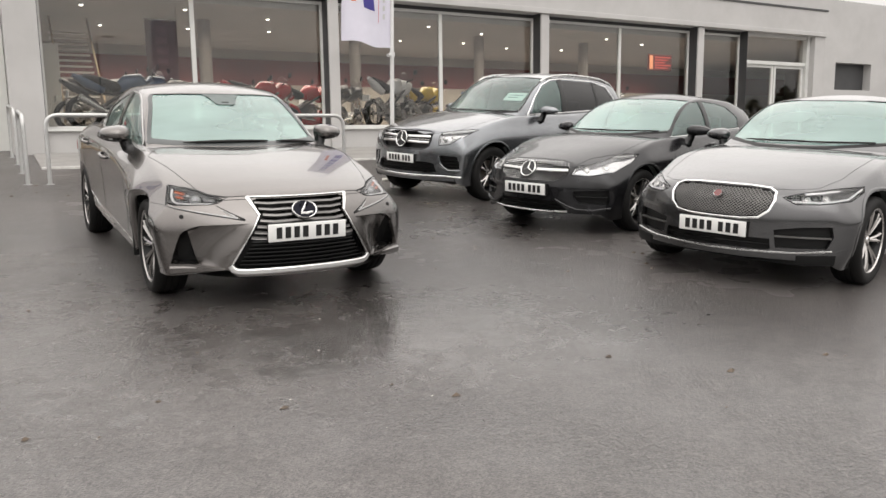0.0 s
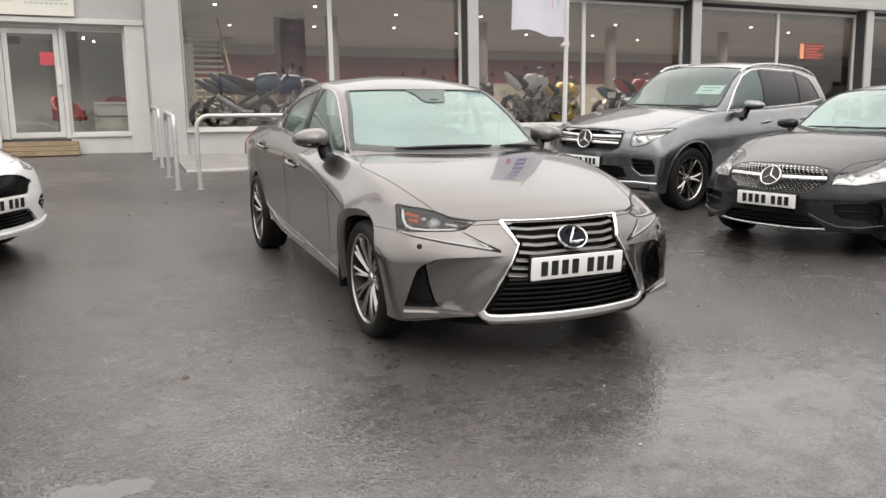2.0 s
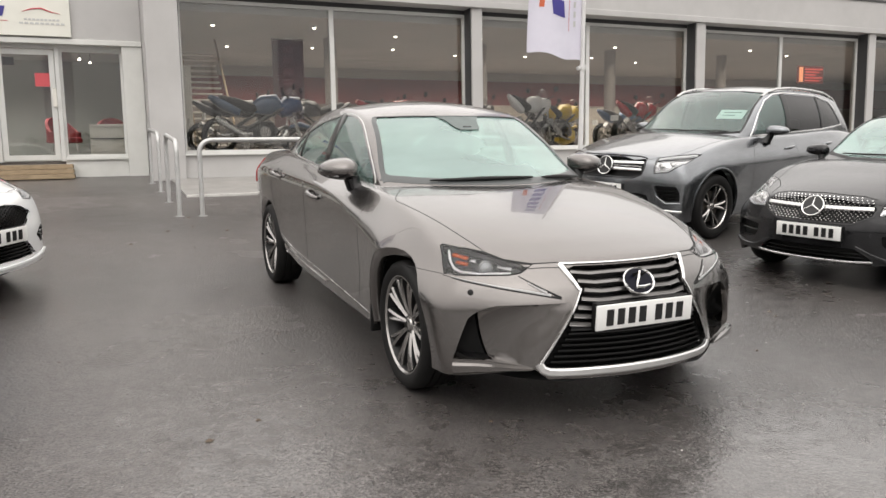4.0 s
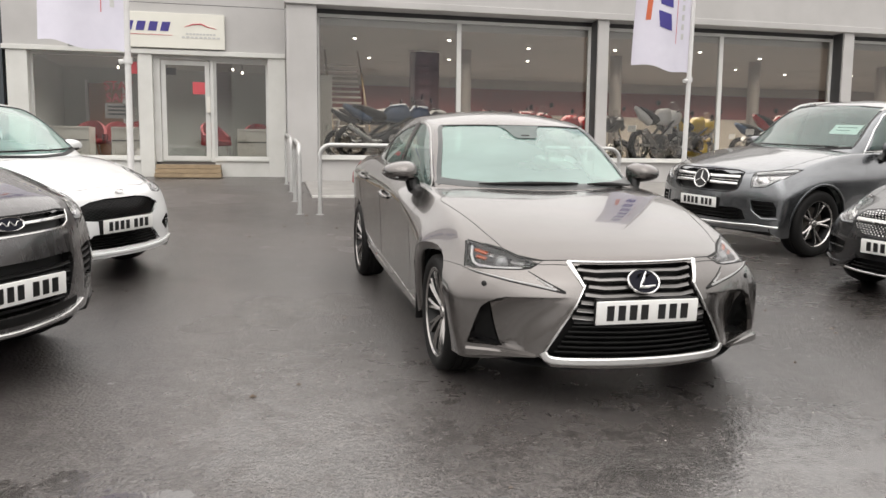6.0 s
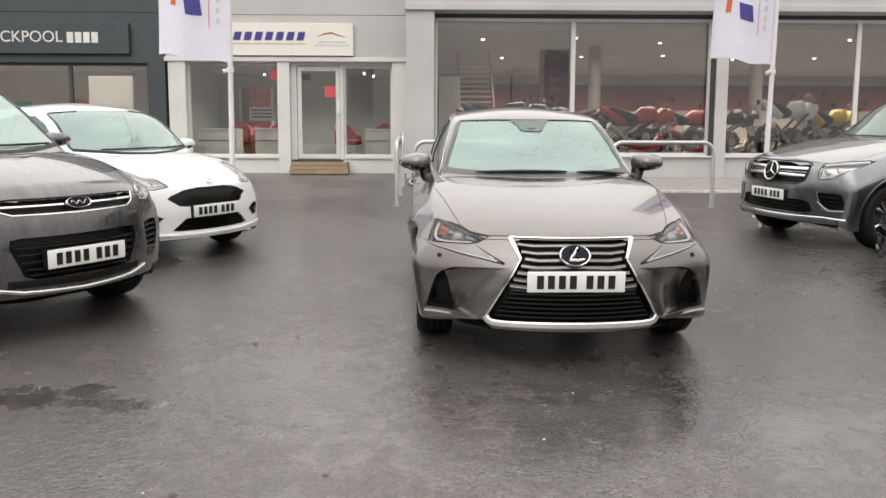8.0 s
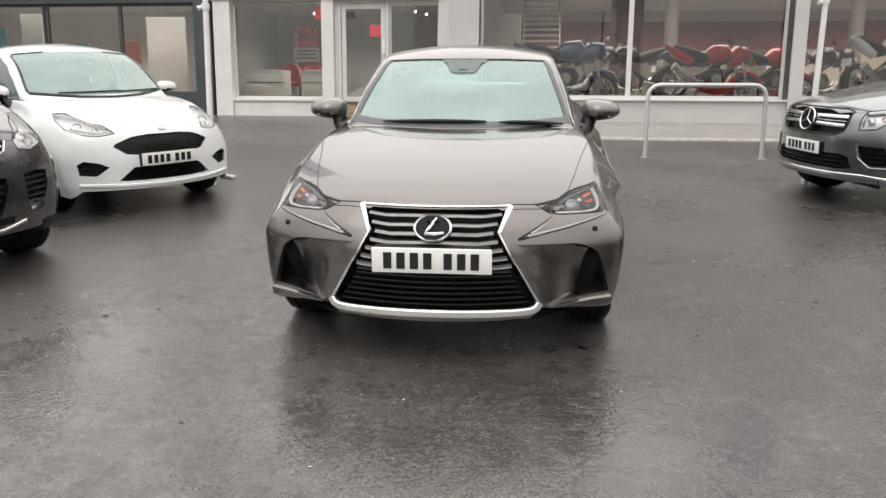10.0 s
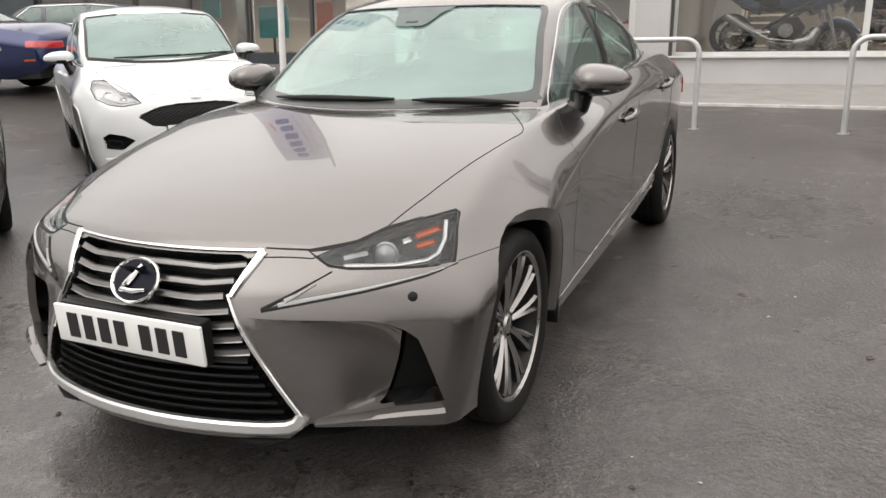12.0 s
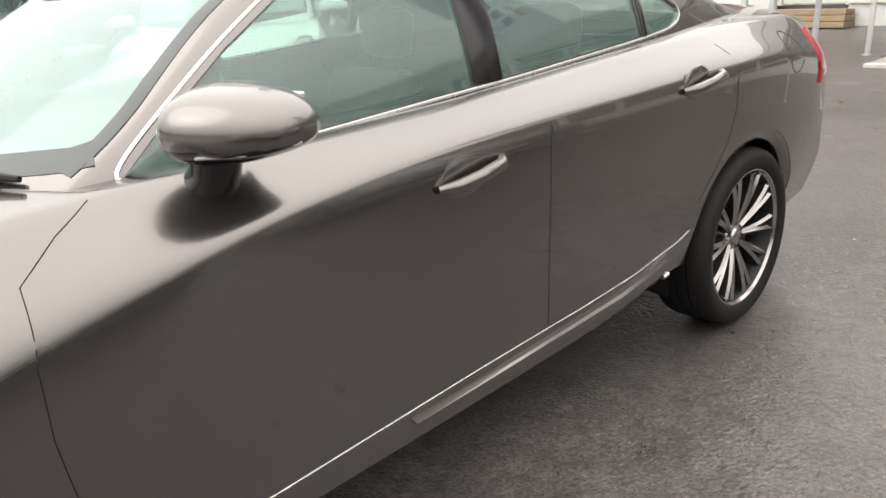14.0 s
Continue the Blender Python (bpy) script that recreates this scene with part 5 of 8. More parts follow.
def panel_car(s, name, label, front, extra=None):
    """A car with its nose described by outlines: grilles, lamps, bright lines, plate and badge."""
    car, low, up, skin, doors = build_car(s, name, label, "cars for sale on the forecourt")
    for g in front.get("grilles", ()):
        poly = g["poly"]
        centre = g.get("centre", True)
        outline = [(-.01, poly[0][1])] + poly + [(-.01, poly[-1][1])] if centre else poly
        piece = cut(low, outline, "y", -1, g.get("deep", .8), 0.02)
        tray = bucket(piece, g.get("depth", .045))
        if centre:
            keep(doubled(tray), g.get("name", "grille"), g.get("mat", BLACK), car, g.get("label", "black grille opening"))
        else:
            both(tray, g.get("name", "intake"), g.get("mat", BLACK), car, g.get("label", "black corner intake"))
        piece.free()
        for z, w, x0 in g.get("slats", ()):
            for sg in ((1, -1) if x0 else (1,)):
                line = [(sg * x0, z), (sg * w, z)] if x0 else [(-w, z), (w, z)]
                part(skin.trim("y", line, g.get("slat_w", .010), g.get("slat_out", -.008), sink=.03), "slat", g.get("slat_mat", GLOSS_BLACK), car, smooth=True)
        if "fill" in g:
            pitch, width, out, pins, mt = g["fill"]
            tagged(part(lattice(skin, poly, pitch, width, out, pins), "grille_mesh", mt, car), "fine grille mesh", kind="stuff")
        for x in g.get("uprights", ()):
            for sg in (1, -1):
                part(skin.trim("y", [(sg * x, g["z"][0]), (sg * x, g["z"][1])], .004, -.010, sink=.03), "mesh_bar", g.get("slat_mat", GLOSS_BLACK), car)
    for q in front.get("lamps", ()):
        piece = cut(low, q["poly"], "y", -1, 1.2, 0.0)
        la = new("headlight"), new("headlight")
        for h in la:
            h.parent = car
            tagged(h, q.get("label", "clear headlight with bright reflector"))
        both(bucket(piece, .035), "housing", q.get("mat", LAMP_BRIGHT), la)
        a, b = both(moved(piece, -.001), "lens", LENS, la)
        a.visible_shadow = b.visible_shadow = False
        piece.free()
        for h, sg in zip(la, (1, -1)):
            for x, z, r in q.get("projectors", ()):
                p, n = skin.at("y", x * sg, z)
                o = part(spin([(r, -.03), (r, 0.0), (r * .8, .006), (r * .78, -.004), (.001, .004)], 24), "projector", SATIN, h, smooth=True)
                o.matrix_local = Matrix.Translation(p - n * .026) @ Vector((n.x * .4, n.y, n.z * .3)).normalized().to_track_quat("X", "Z").to_matrix().to_4x4()
            part(skin.trim("y", lamp_side(q["poly"], sg), .007, .0015, closed=True), "lamp_gasket", SEAM, h, smooth=True)
            for line, w, mt in q.get("lines", ()):
                part(skin.trim("y", lamp_side(line, sg), w, -.006, sink=.02), "light_guide", mt, h, smooth=True)
    for nm, line, w, proud, mt, pair in front.get("trims", ()):
        if pair:
            for sg in (1, -1):
                part(skin.trim("y", lamp_side(line, sg), w, proud), nm, mt, car, smooth=True)
        else:
            part(skin.trim("y", line, w, proud), nm, mt, car, smooth=True)
    for nm, line, w, proud, mt, which in front.get("sides", ()):
        for sg in (1, -1):
            bm = skin.trim("x", line, w, proud, which)
            part(bm if sg > 0 else mirrored(bm), nm, mt, car, smooth=True)
    if "plate" in front:
        p = front_frame(skin, 0, front["plate"], .016)
        number_plate(car, Matrix.Translation(p.translation) @ pose(0, 0, 0, front.get("plate_tilt", 3)))
        y, z = p.translation.y, front["plate"]
        part(box(-.265, .265, y + .006, y + .05, z - .058, z + .058, .005), "plate_holder", BLACK, car)
    if "badge" in front:
        z, rx, rz, rim, face, proud = front["badge"]
        m = front_frame(skin, 0, z, proud)
        disc_badge(car, m, rx, rz, rim, face, label="bright round maker's badge")
        if front.get("script"):
            pts = [(rx * .62 * (t * 2 - 1), -.008, rz * .28 * math.sin(t * 15.0)) for t in np.linspace(0, 1, 18)]
            o = part(tube(pts, .0035, 6), "emblem", SATIN, car, smooth=True)
            o.matrix_local = m
        if front.get("star"):
            for a in (90, 210, 330):
                o = part(tube([(0, -.006, 0), (math.cos(radians(a)) * rx * .86, -.006, math.sin(radians(a)) * rz * .86)], [.009, .004], 6), "emblem_ray", CHROME, car, smooth=True)
                o.matrix_local = m
    zb = s["screen"][0][1]
    w0 = s["screen"][1][0]
    part(skin.trim("y", [(-w0, zb + .02), (-.3, zb - .015), (0, zb - .022), (.3, zb - .015), (w0, zb + .02)], .04, .003, 1), "cowl_trim", BLACK, car, smooth=True)
    for sg in (1, -1):
        part(skin.trim("y", [(sg * x, z) for x, z in s["screen"][1:]], .024, .003, 1), "screen_edge", GLOSS_BLACK, car, smooth=True)
        door_mirror(car, sg, pose(sg * s["mirror"][0], s["mirror"][1], s["mirror"][2], 0, 0, 14 * sg), s.get("mirror_paint", s["paint"]), lamp=False, size=1.1)
        for outline in s["dlo"]:
            bm = skin.trim("x", outline, s.get("dlo_w", .016), .005, 1)
            part(bm if sg > 0 else mirrored(bm), "window_trim", s.get("dlo_mat", GLOSS_BLACK), car, smooth=True)
        for y, z0, z1, w in s.get("pillars", ()):
            bm = skin.trim("x", [(y, z0), (y, z1)], w, .003, 1)
            part(bm if sg > 0 else mirrored(bm), "door_pillar", GLOSS_BLACK, car, smooth=True)
        for hy, hz in s.get("handles", ()):
            a, b = skin.at("x", hy - .10, hz), skin.at("x", hy + .10, hz + .01)
            n = a[1]
            bm = tube([a[0], a[0].lerp(b[0], .2) + n * .03, a[0].lerp(b[0], .8) + n * .032, b[0]], [.010, .014, .014, .012], 10)
            part(bm if sg > 0 else mirrored(bm), "door_handle", s["paint"], car, smooth=True)
        for wy in s["axles"]:
            bm = skin.trim("x", circle_arc(wy, s["wheel_r"] + .012, s["arch_r"] + .012, -.2, math.pi + .2), s.get("lip", .022), .006)
            part(bm if sg > 0 else mirrored(bm), "arch_lip", s.get("lip_mat", s["paint"]), car, smooth=True)
    for x0, x1 in ((-.45, .10), (.05, .58)):
        a, c, b = skin.at("y", x0, zb + .015, 1), skin.at("y", (x0 + x1) / 2, zb + .015, 1), skin.at("y", x1, zb + .02, 1)
        if a and b and c:
            part(tube([a[0] + a[1] * .012, c[0] + c[1] * .014, b[0] + b[1] * .012], [.006, .009, .007], 8), "wiper", BLACK, car, smooth=True)
    zt = s["screen"][-1][1]
    part(skin.trim("y", [(-.09, zt - .035), (.09, zt - .035)], .06, -.008, 1, sink=.03), "camera_box", CABIN, car, smooth=True)
    if extra:
        extra(car, skin)
    close_car(s, car, low, up, skin)
    return car


GRAPHITE = paint("graphite_paint", (0.165, 0.173, 0.182), 0.88, (0.16, 0.32), streaks=(5, .8, 2), mark=1.35)
JET = paint("black_metallic_paint", (0.005, 0.005, 0.0055), 0.3, (0.12, 0.30), coat=0.5, streaks=(6, .7, 2), mark=4.0)
for node in JET.node_tree.nodes:
    if node.type == "BSDF_PRINCIPLED":
        node.inputs["Specular IOR Level"].default_value = 0.2
SLATE = paint("slate_grey_paint", (0.088, 0.088, 0.090), 0.85, (0.17, 0.23))
CHARCOAL = paint("charcoal_paint", (0.074, 0.072, 0.073), 0.85, (0.15, 0.38), streaks=(6, .8, 2), mark=1.7)
SNOW = paint("white_paint", (0.74, 0.75, 0.75), 0.0, (0.3, 0.4), 0.02)
NAVY = paint("navy_blue_paint", (0.010, 0.018, 0.085), 0.5, (0.25, 0.33))
MIDNIGHT = paint("blue_black_paint", (0.02, 0.023, 0.03), 0.5, (0.25, 0.33))
SOFT_TOP = surface("black_fabric_roof", (0.02, 0.02, 0.021), None, 5, (0.8, 0.9), bump=0.2, bump_scale=250)


def grey_suv():
    s = dict(
        at=(3.03 + .055 * math.cos(radians(-74.8)), 9.68 + .055 * math.sin(radians(-74.8)), -164.8), length=4.66, half=.945, paint=GRAPHITE, round=.07, crown=2.6,
        zc=curve(0, .93, .3, 1.0, .8, 1.085, 1.35, 1.155, 1.8, 1.17, 3.9, 1.19, 4.5, 1.14, 4.66, 1.0),
        zs=curve(0, .86, .4, .95, .9, 1.04, 1.5, 1.11, 2.5, 1.125, 3.6, 1.165, 4.66, 1.10),
        ws=curve(0, .80, .5, .84, .9, .85, 1.5, .83, 3.5, .83, 4.66, .76),
        zm=curve(0, .62, .8, .78, 1.6, .80, 3.6, .86, 4.66, .80),
        wm=curve(0, .90, .5, .935, .83, .948, 1.6, .93, 2.6, .93, 3.7, .948, 4.66, .87),
        zl=curve(0, .42, 4.66, .46), wl=curve(0, .88, .83, .935, 1.6, .90, 2.8, .90, 3.7, .935, 4.66, .87),
        zb=curve(0, .215, .5, .23, 4.2, .27, 4.66, .36), wb=curve(0, .84, .83, .89, 4.66, .83),
        sweep=(.36, 2.2, curve(.2, .06, .33, .0, .6, .0, .8, .03, .95, .10, 1.1, .2), 1.2),
        rear_sweep=(.22, 2.4, curve(.2, .08, .5, .0, 1.1, .03), .9),
        cabin=(1.18, 4.52), bow=.32, bow_reach=1.5, bulge=.035,
        zt=curve(1.18, 1.10, 1.6, 1.35, 1.95, 1.565, 2.25, 1.68, 2.8, 1.73, 3.5, 1.71, 4.0, 1.62, 4.35, 1.36, 4.52, 1.14),
        wr=curve(1.18, .72, 1.7, .69, 2.3, .63, 3.5, .61, 4.52, .63), drop=curve(1.18, .004, 1.6, .05, 2.3, .06, 3.8, .06, 4.52, .004),
        wg=curve(1.18, .74, 1.7, .78, 3.5, .78, 4.52, .70), zg=curve(1.18, 1.06, 1.8, 1.095, 3.6, 1.135, 4.52, 1.10),
        axles=(.835, 3.71), wheel_r=.362, arch_r=.405, wheel_x=.80, rim_r=.248, spokes=5, twin=.20, spoke_w=.017, tyre_w=.235,
        dash=1.80, dash_z=1.08, seat_top=1.22, mirror=(.955, 1.93, 1.19),
        screen=[(.62, 1.15), (.70, 1.175), (.695, 1.215), (.60, 1.605), (.57, 1.632), (.3, 1.655)], screen_back=2.5,
        side_panes=[("clear", [(1.78, 1.15), (2.5, 1.165), (2.5, 1.612), (2.32, 1.595), (2.12, 1.52), (1.92, 1.36)]),
                    ("dark", [(2.6, 1.17), (3.4, 1.20), (3.4, 1.598), (2.6, 1.618)]), ("dark", [(3.45, 1.205), (3.98, 1.255), (3.76, 1.525), (3.45, 1.592)])],
        privacy=pane_glass("privacy_glass", (.12, .13, .13), 1.0, 1.7),
        doors=[[(1.62, 1.06), (1.55, .85), (1.55, .5), (1.60, .34), (2.55, .34), (2.54, .7), (2.53, 1.07)], [(2.56, 1.07), (2.57, .7), (2.58, .34), (3.18, .36), (3.28, .6), (3.50, .85), (3.52, 1.09)]],
        bonnet=[(.34, .10), (.52, .18), (.66, .33), (.72, .60), (.75, 1.0), (.765, 1.35), (.62, 1.33), (.3, 1.25)],
        dlo=[[(1.70, 1.125), (2.5, 1.15), (3.4, 1.185), (4.02, 1.24)], [(1.70, 1.125), (1.92, 1.38), (2.12, 1.54), (2.34, 1.618), (2.6, 1.638), (3.4, 1.618), (3.78, 1.545), (4.02, 1.25)]], dlo_mat=CHROME,
        screen_glass=CLEAR_SCREEN, pillars=((2.55, 1.155, 1.63, .10), (3.425, 1.195, 1.61, .05)), handles=((2.38, .97), (3.32, 1.0)),
    )
    front = dict(
        grilles=[dict(poly=[(.38, .905), (.455, .890), (.460, .80), (.44, .725), (.36, .690)], depth=.05, label="wide black grille with two silver louvres"),
                 dict(poly=[(.44, .52), (.52, .50), (.56, .40), (.44, .385)], depth=.05, slats=[(.41, .50, 0), (.45, .49, 0), (.49, .48, 0)]),
                 dict(poly=[(.59, .61), (.79, .605), (.825, .53), (.825, .45), (.72, .44), (.64, .47)], centre=False, depth=.05, slats=[(.48, .80, .66), (.52, .81, .64), (.56, .80, .62)], slat_w=.014, label="black slatted corner air intake")],
        lamps=[dict(poly=[(.565, .80), (.560, .905), (.69, .936), (.80, .950), (.835, .945), (.815, .85), (.70, .755), (.575, .742)], mat=LAMP_BRIGHT, projectors=((.63, .82, .036), (.72, .85, .036)),
                    lines=(([(.575, .895), (.69, .922), (.82, .938)], .020, LAMP_WHITE), ([(.80, .86), (.70, .775), (.59, .76)], .012, LAMP_WHITE)))],
        trims=[("grille_bar", [(-.45, .848), (-.12, .842), (.12, .842), (.45, .848)], .032, .008, CHROME, False), ("grille_bar", [(-.44, .770), (-.12, .775), (.12, .775), (.44, .770)], .032, .008, CHROME, False),
               ("grille_bar_edge", [(-.44, .809), (.44, .809)], .007, .002, SATIN, False),
               ("skid_strip", [(-.68, .345), (-.4, .338), (0, .335), (.4, .338), (.68, .345)], .030, .012, CHROME, False), ("skid_strip_end", [(.66, .345), (.76, .338), (.84, .335)], .024, .010, CHROME, True),
               ("grille_frame", [(0, .917), (.38, .915), (.462, .897), (.470, .80), (.447, .720), (.36, .680), (.0, .677)], .012, .006, BLACK, True), ("lower_lip", [(-.78, .285), (-.5, .262), (0, .255), (.5, .262), (.78, .285)], .085, .006, BLACK, False), ("intake_blade", [(.58, .62), (.60, .50), (.70, .415), (.83, .42)], .03, .012, GRAPHITE, True)],
        plate=.555, badge=(.80, .108, .108, CHROME, GLOSS_BLACK, .014), star=True)

    def rails(car, skin):
        for sg in (1, -1):
            pts = []
            for y, lift in ((2.16, .0), (2.28, .016), (2.5, .026), (2.8, .028), (3.1, .028), (3.4, .028), (3.7, .026), (3.95, .016), (4.08, .0)):
                q = skin.at("z", sg * .60, y, 1)
                if q:
                    pts.append(q[0] + Vector((0, 0, lift)))
            part(tube(pts, .017, 10), "roof_rail", SATIN, car, "silver roof rail", smooth=True)
        card = part(box(-.16, .16, -.002, .002, -.10, .10), "price_card", PLATE_WHITE, car, "white price card behind the windscreen")
        card.matrix_local = pose(.40, 1.86, 1.37, -58, 0, 10)
        for k in range(2):
            part(box(-.11, .11 - .06 * k, -.004, -.002, .03 - .06 * k, .045 - .06 * k), "text_bar", GRAPHITE, card)
    return panel_car(s, "suv_car", "graphite grey sport utility car with silver roof rails", front, rails)


def black_hatchback():
    s = dict(
        at=(3.05 + .03 * math.cos(radians(-75.2)), 6.84 + .03 * math.sin(radians(-75.2)), -165.2), length=4.30, half=.89, paint=JET, round=.06, crown=2.6,
        zc=curve(0, .70, .25, .78, .7, .87, 1.3, .965, 1.7, .98, 3.4, 1.06, 3.9, 1.05, 4.3, .9),
        zs=curve(0, .64, .35, .735, .85, .86, 1.4, .935, 2.4, .97, 3.4, 1.02, 4.3, .96),
        ws=curve(0, .72, .4, .765, .85, .79, 1.4, .77, 2.4, .765, 3.4, .77, 4.3, .68),
        zm=curve(0, .48, .5, .60, .85, .70, 1.5, .70, 3.0, .80, 3.5, .84, 4.3, .74),
        wm=curve(0, .84, .45, .875, .85, .892, 1.5, .875, 2.4, .872, 3.56, .892, 4.3, .80),
        zl=curve(0, .34, 4.3, .44), wl=curve(0, .83, .85, .88, 1.5, .85, 2.6, .845, 3.56, .88, 4.3, .80),
        zb=curve(0, .155, .5, .17, 3.2, .21, 4.3, .30), wb=curve(0, .79, .85, .84, 4.3, .76),
        sweep=(.42, 2.1, curve(.15, .03, .25, .0, .45, .0, .6, .04, .7, .10, .8, .2, .95, .3), 1.2),
        rear_sweep=(.25, 2.4, curve(.2, .08, .5, .0, 1.0, .05), .9),
        cabin=(1.20, 4.16), bow=.33, bow_reach=1.5,
        zt=curve(1.2, .93, 1.55, 1.11, 1.9, 1.29, 2.2, 1.385, 2.6, 1.43, 3.2, 1.405, 3.7, 1.30, 4.0, 1.12, 4.16, .99),
        wr=curve(1.2, .68, 1.7, .63, 2.2, .57, 3.2, .55, 4.16, .58), drop=curve(1.2, .004, 1.55, .05, 2.2, .06, 3.5, .06, 4.16, .004),
        wg=curve(1.2, .70, 1.7, .725, 3.2, .72, 4.16, .63), zg=curve(1.2, .90, 1.8, .93, 3.4, .99, 4.16, .96),
        axles=(.865, 3.565), wheel_r=.322, arch_r=.358, wheel_x=.745, rim_r=.232, spokes=5, twin=.17, spoke_w=.017,
        dash=1.78, dash_z=.94, seat_top=1.06, mirror=(.89, 1.88, 1.02),
        screen=[(.59, .985), (.65, 1.0), (.655, 1.03), (.56, 1.325), (.53, 1.345), (.3, 1.365)], screen_back=2.4,
        side_panes=[("clear", [(1.65, .955), (2.42, .985), (2.42, 1.335), (2.25, 1.325), (2.05, 1.25), (1.85, 1.13)]), ("clear", [(2.52, .99), (3.25, 1.035), (3.3, 1.15), (3.1, 1.28), (2.85, 1.32), (2.52, 1.342)])],
        doors=[[(1.50, .92), (1.46, .75), (1.48, .45), (1.54, .30), (2.50, .30), (2.49, .6), (2.48, .94)], [(2.50, .94), (2.52, .6), (2.53, .30), (3.08, .32), (3.2, .55), (3.36, .74), (3.40, .98)]],
        bonnet=[(.30, .14), (.46, .20), (.57, .34), (.64, .60), (.68, .95), (.695, 1.28), (.6, 1.32), (.3, 1.25)],
        dlo=[[(1.62, .945), (2.42, .975), (3.28, 1.022)], ], dlo_mat=CHROME, dlo_w=.018,
        pillars=((2.47, .985, 1.345, .09),), handles=((2.30, .845), (3.18, .885)),
    )
    front = dict(
        grilles=[dict(poly=[(.30, .720), (.40, .700), (.435, .640), (.42, .590), (.30, .528)], depth=.03, fill=((.0165, .0165), .0075, .000, True, CHROME), label="diamond-pattern grille with bright pins"),
                 dict(poly=[(.30, .335), (.36, .325), (.46, .245), (.36, .235)], depth=.05, slats=[(.265, .40, 0), (.295, .38, 0)]),
                 dict(poly=[(.50, .44), (.66, .455), (.785, .455), (.80, .39), (.785, .310), (.56, .325), (.51, .37)], centre=False, depth=.05, slats=[(.39, .78, .53)], slat_w=.014)],
        lamps=[dict(poly=[(.462, .595), (.470, .70), (.487, .750), (.60, .785), (.72, .803), (.80, .80), (.805, .72), (.77, .625), (.62, .590)], mat=LAMP_BRIGHT, projectors=((.56, .66, .036), (.68, .69, .036)),
                    lines=(([(.48, .70), (.50, .742), (.60, .770), (.78, .79)], .012, RUNNING), ([(.48, .61), (.62, .60), (.76, .64)], .010, LAMP_WHITE)))],
        trims=[("grille_bar", [(-.42, .640), (-.1, .636), (.1, .636), (.42, .640)], .034, .010, SATIN, False), ("grille_frame", [(0, .738), (.30, .728), (.41, .708), (.445, .64), (.43, .582), (.30, .518), (0, .512)], .010, .004, GLOSS_BLACK, True),
               ("lower_lip", [(-.70, .205), (-.4, .190), (0, .186), (.4, .190), (.70, .205)], .05, .006, BLACK, False), ("splitter", [(-.46, .236), (-.3, .228), (.3, .228), (.46, .236)], .016, .012, SATIN, False),
               ("splitter_wing", [(.34, .345), (.44, .290), (.54, .252), (.68, .250), (.80, .275)], .030, .016, JET, True)],
        plate=.445, badge=(.632, .090, .090, CHROME, GLOSS_BLACK, .020), star=True)
    return panel_car(s, "hatchback_car", "black metallic hatchback car with diamond grille and rain streaks", front)


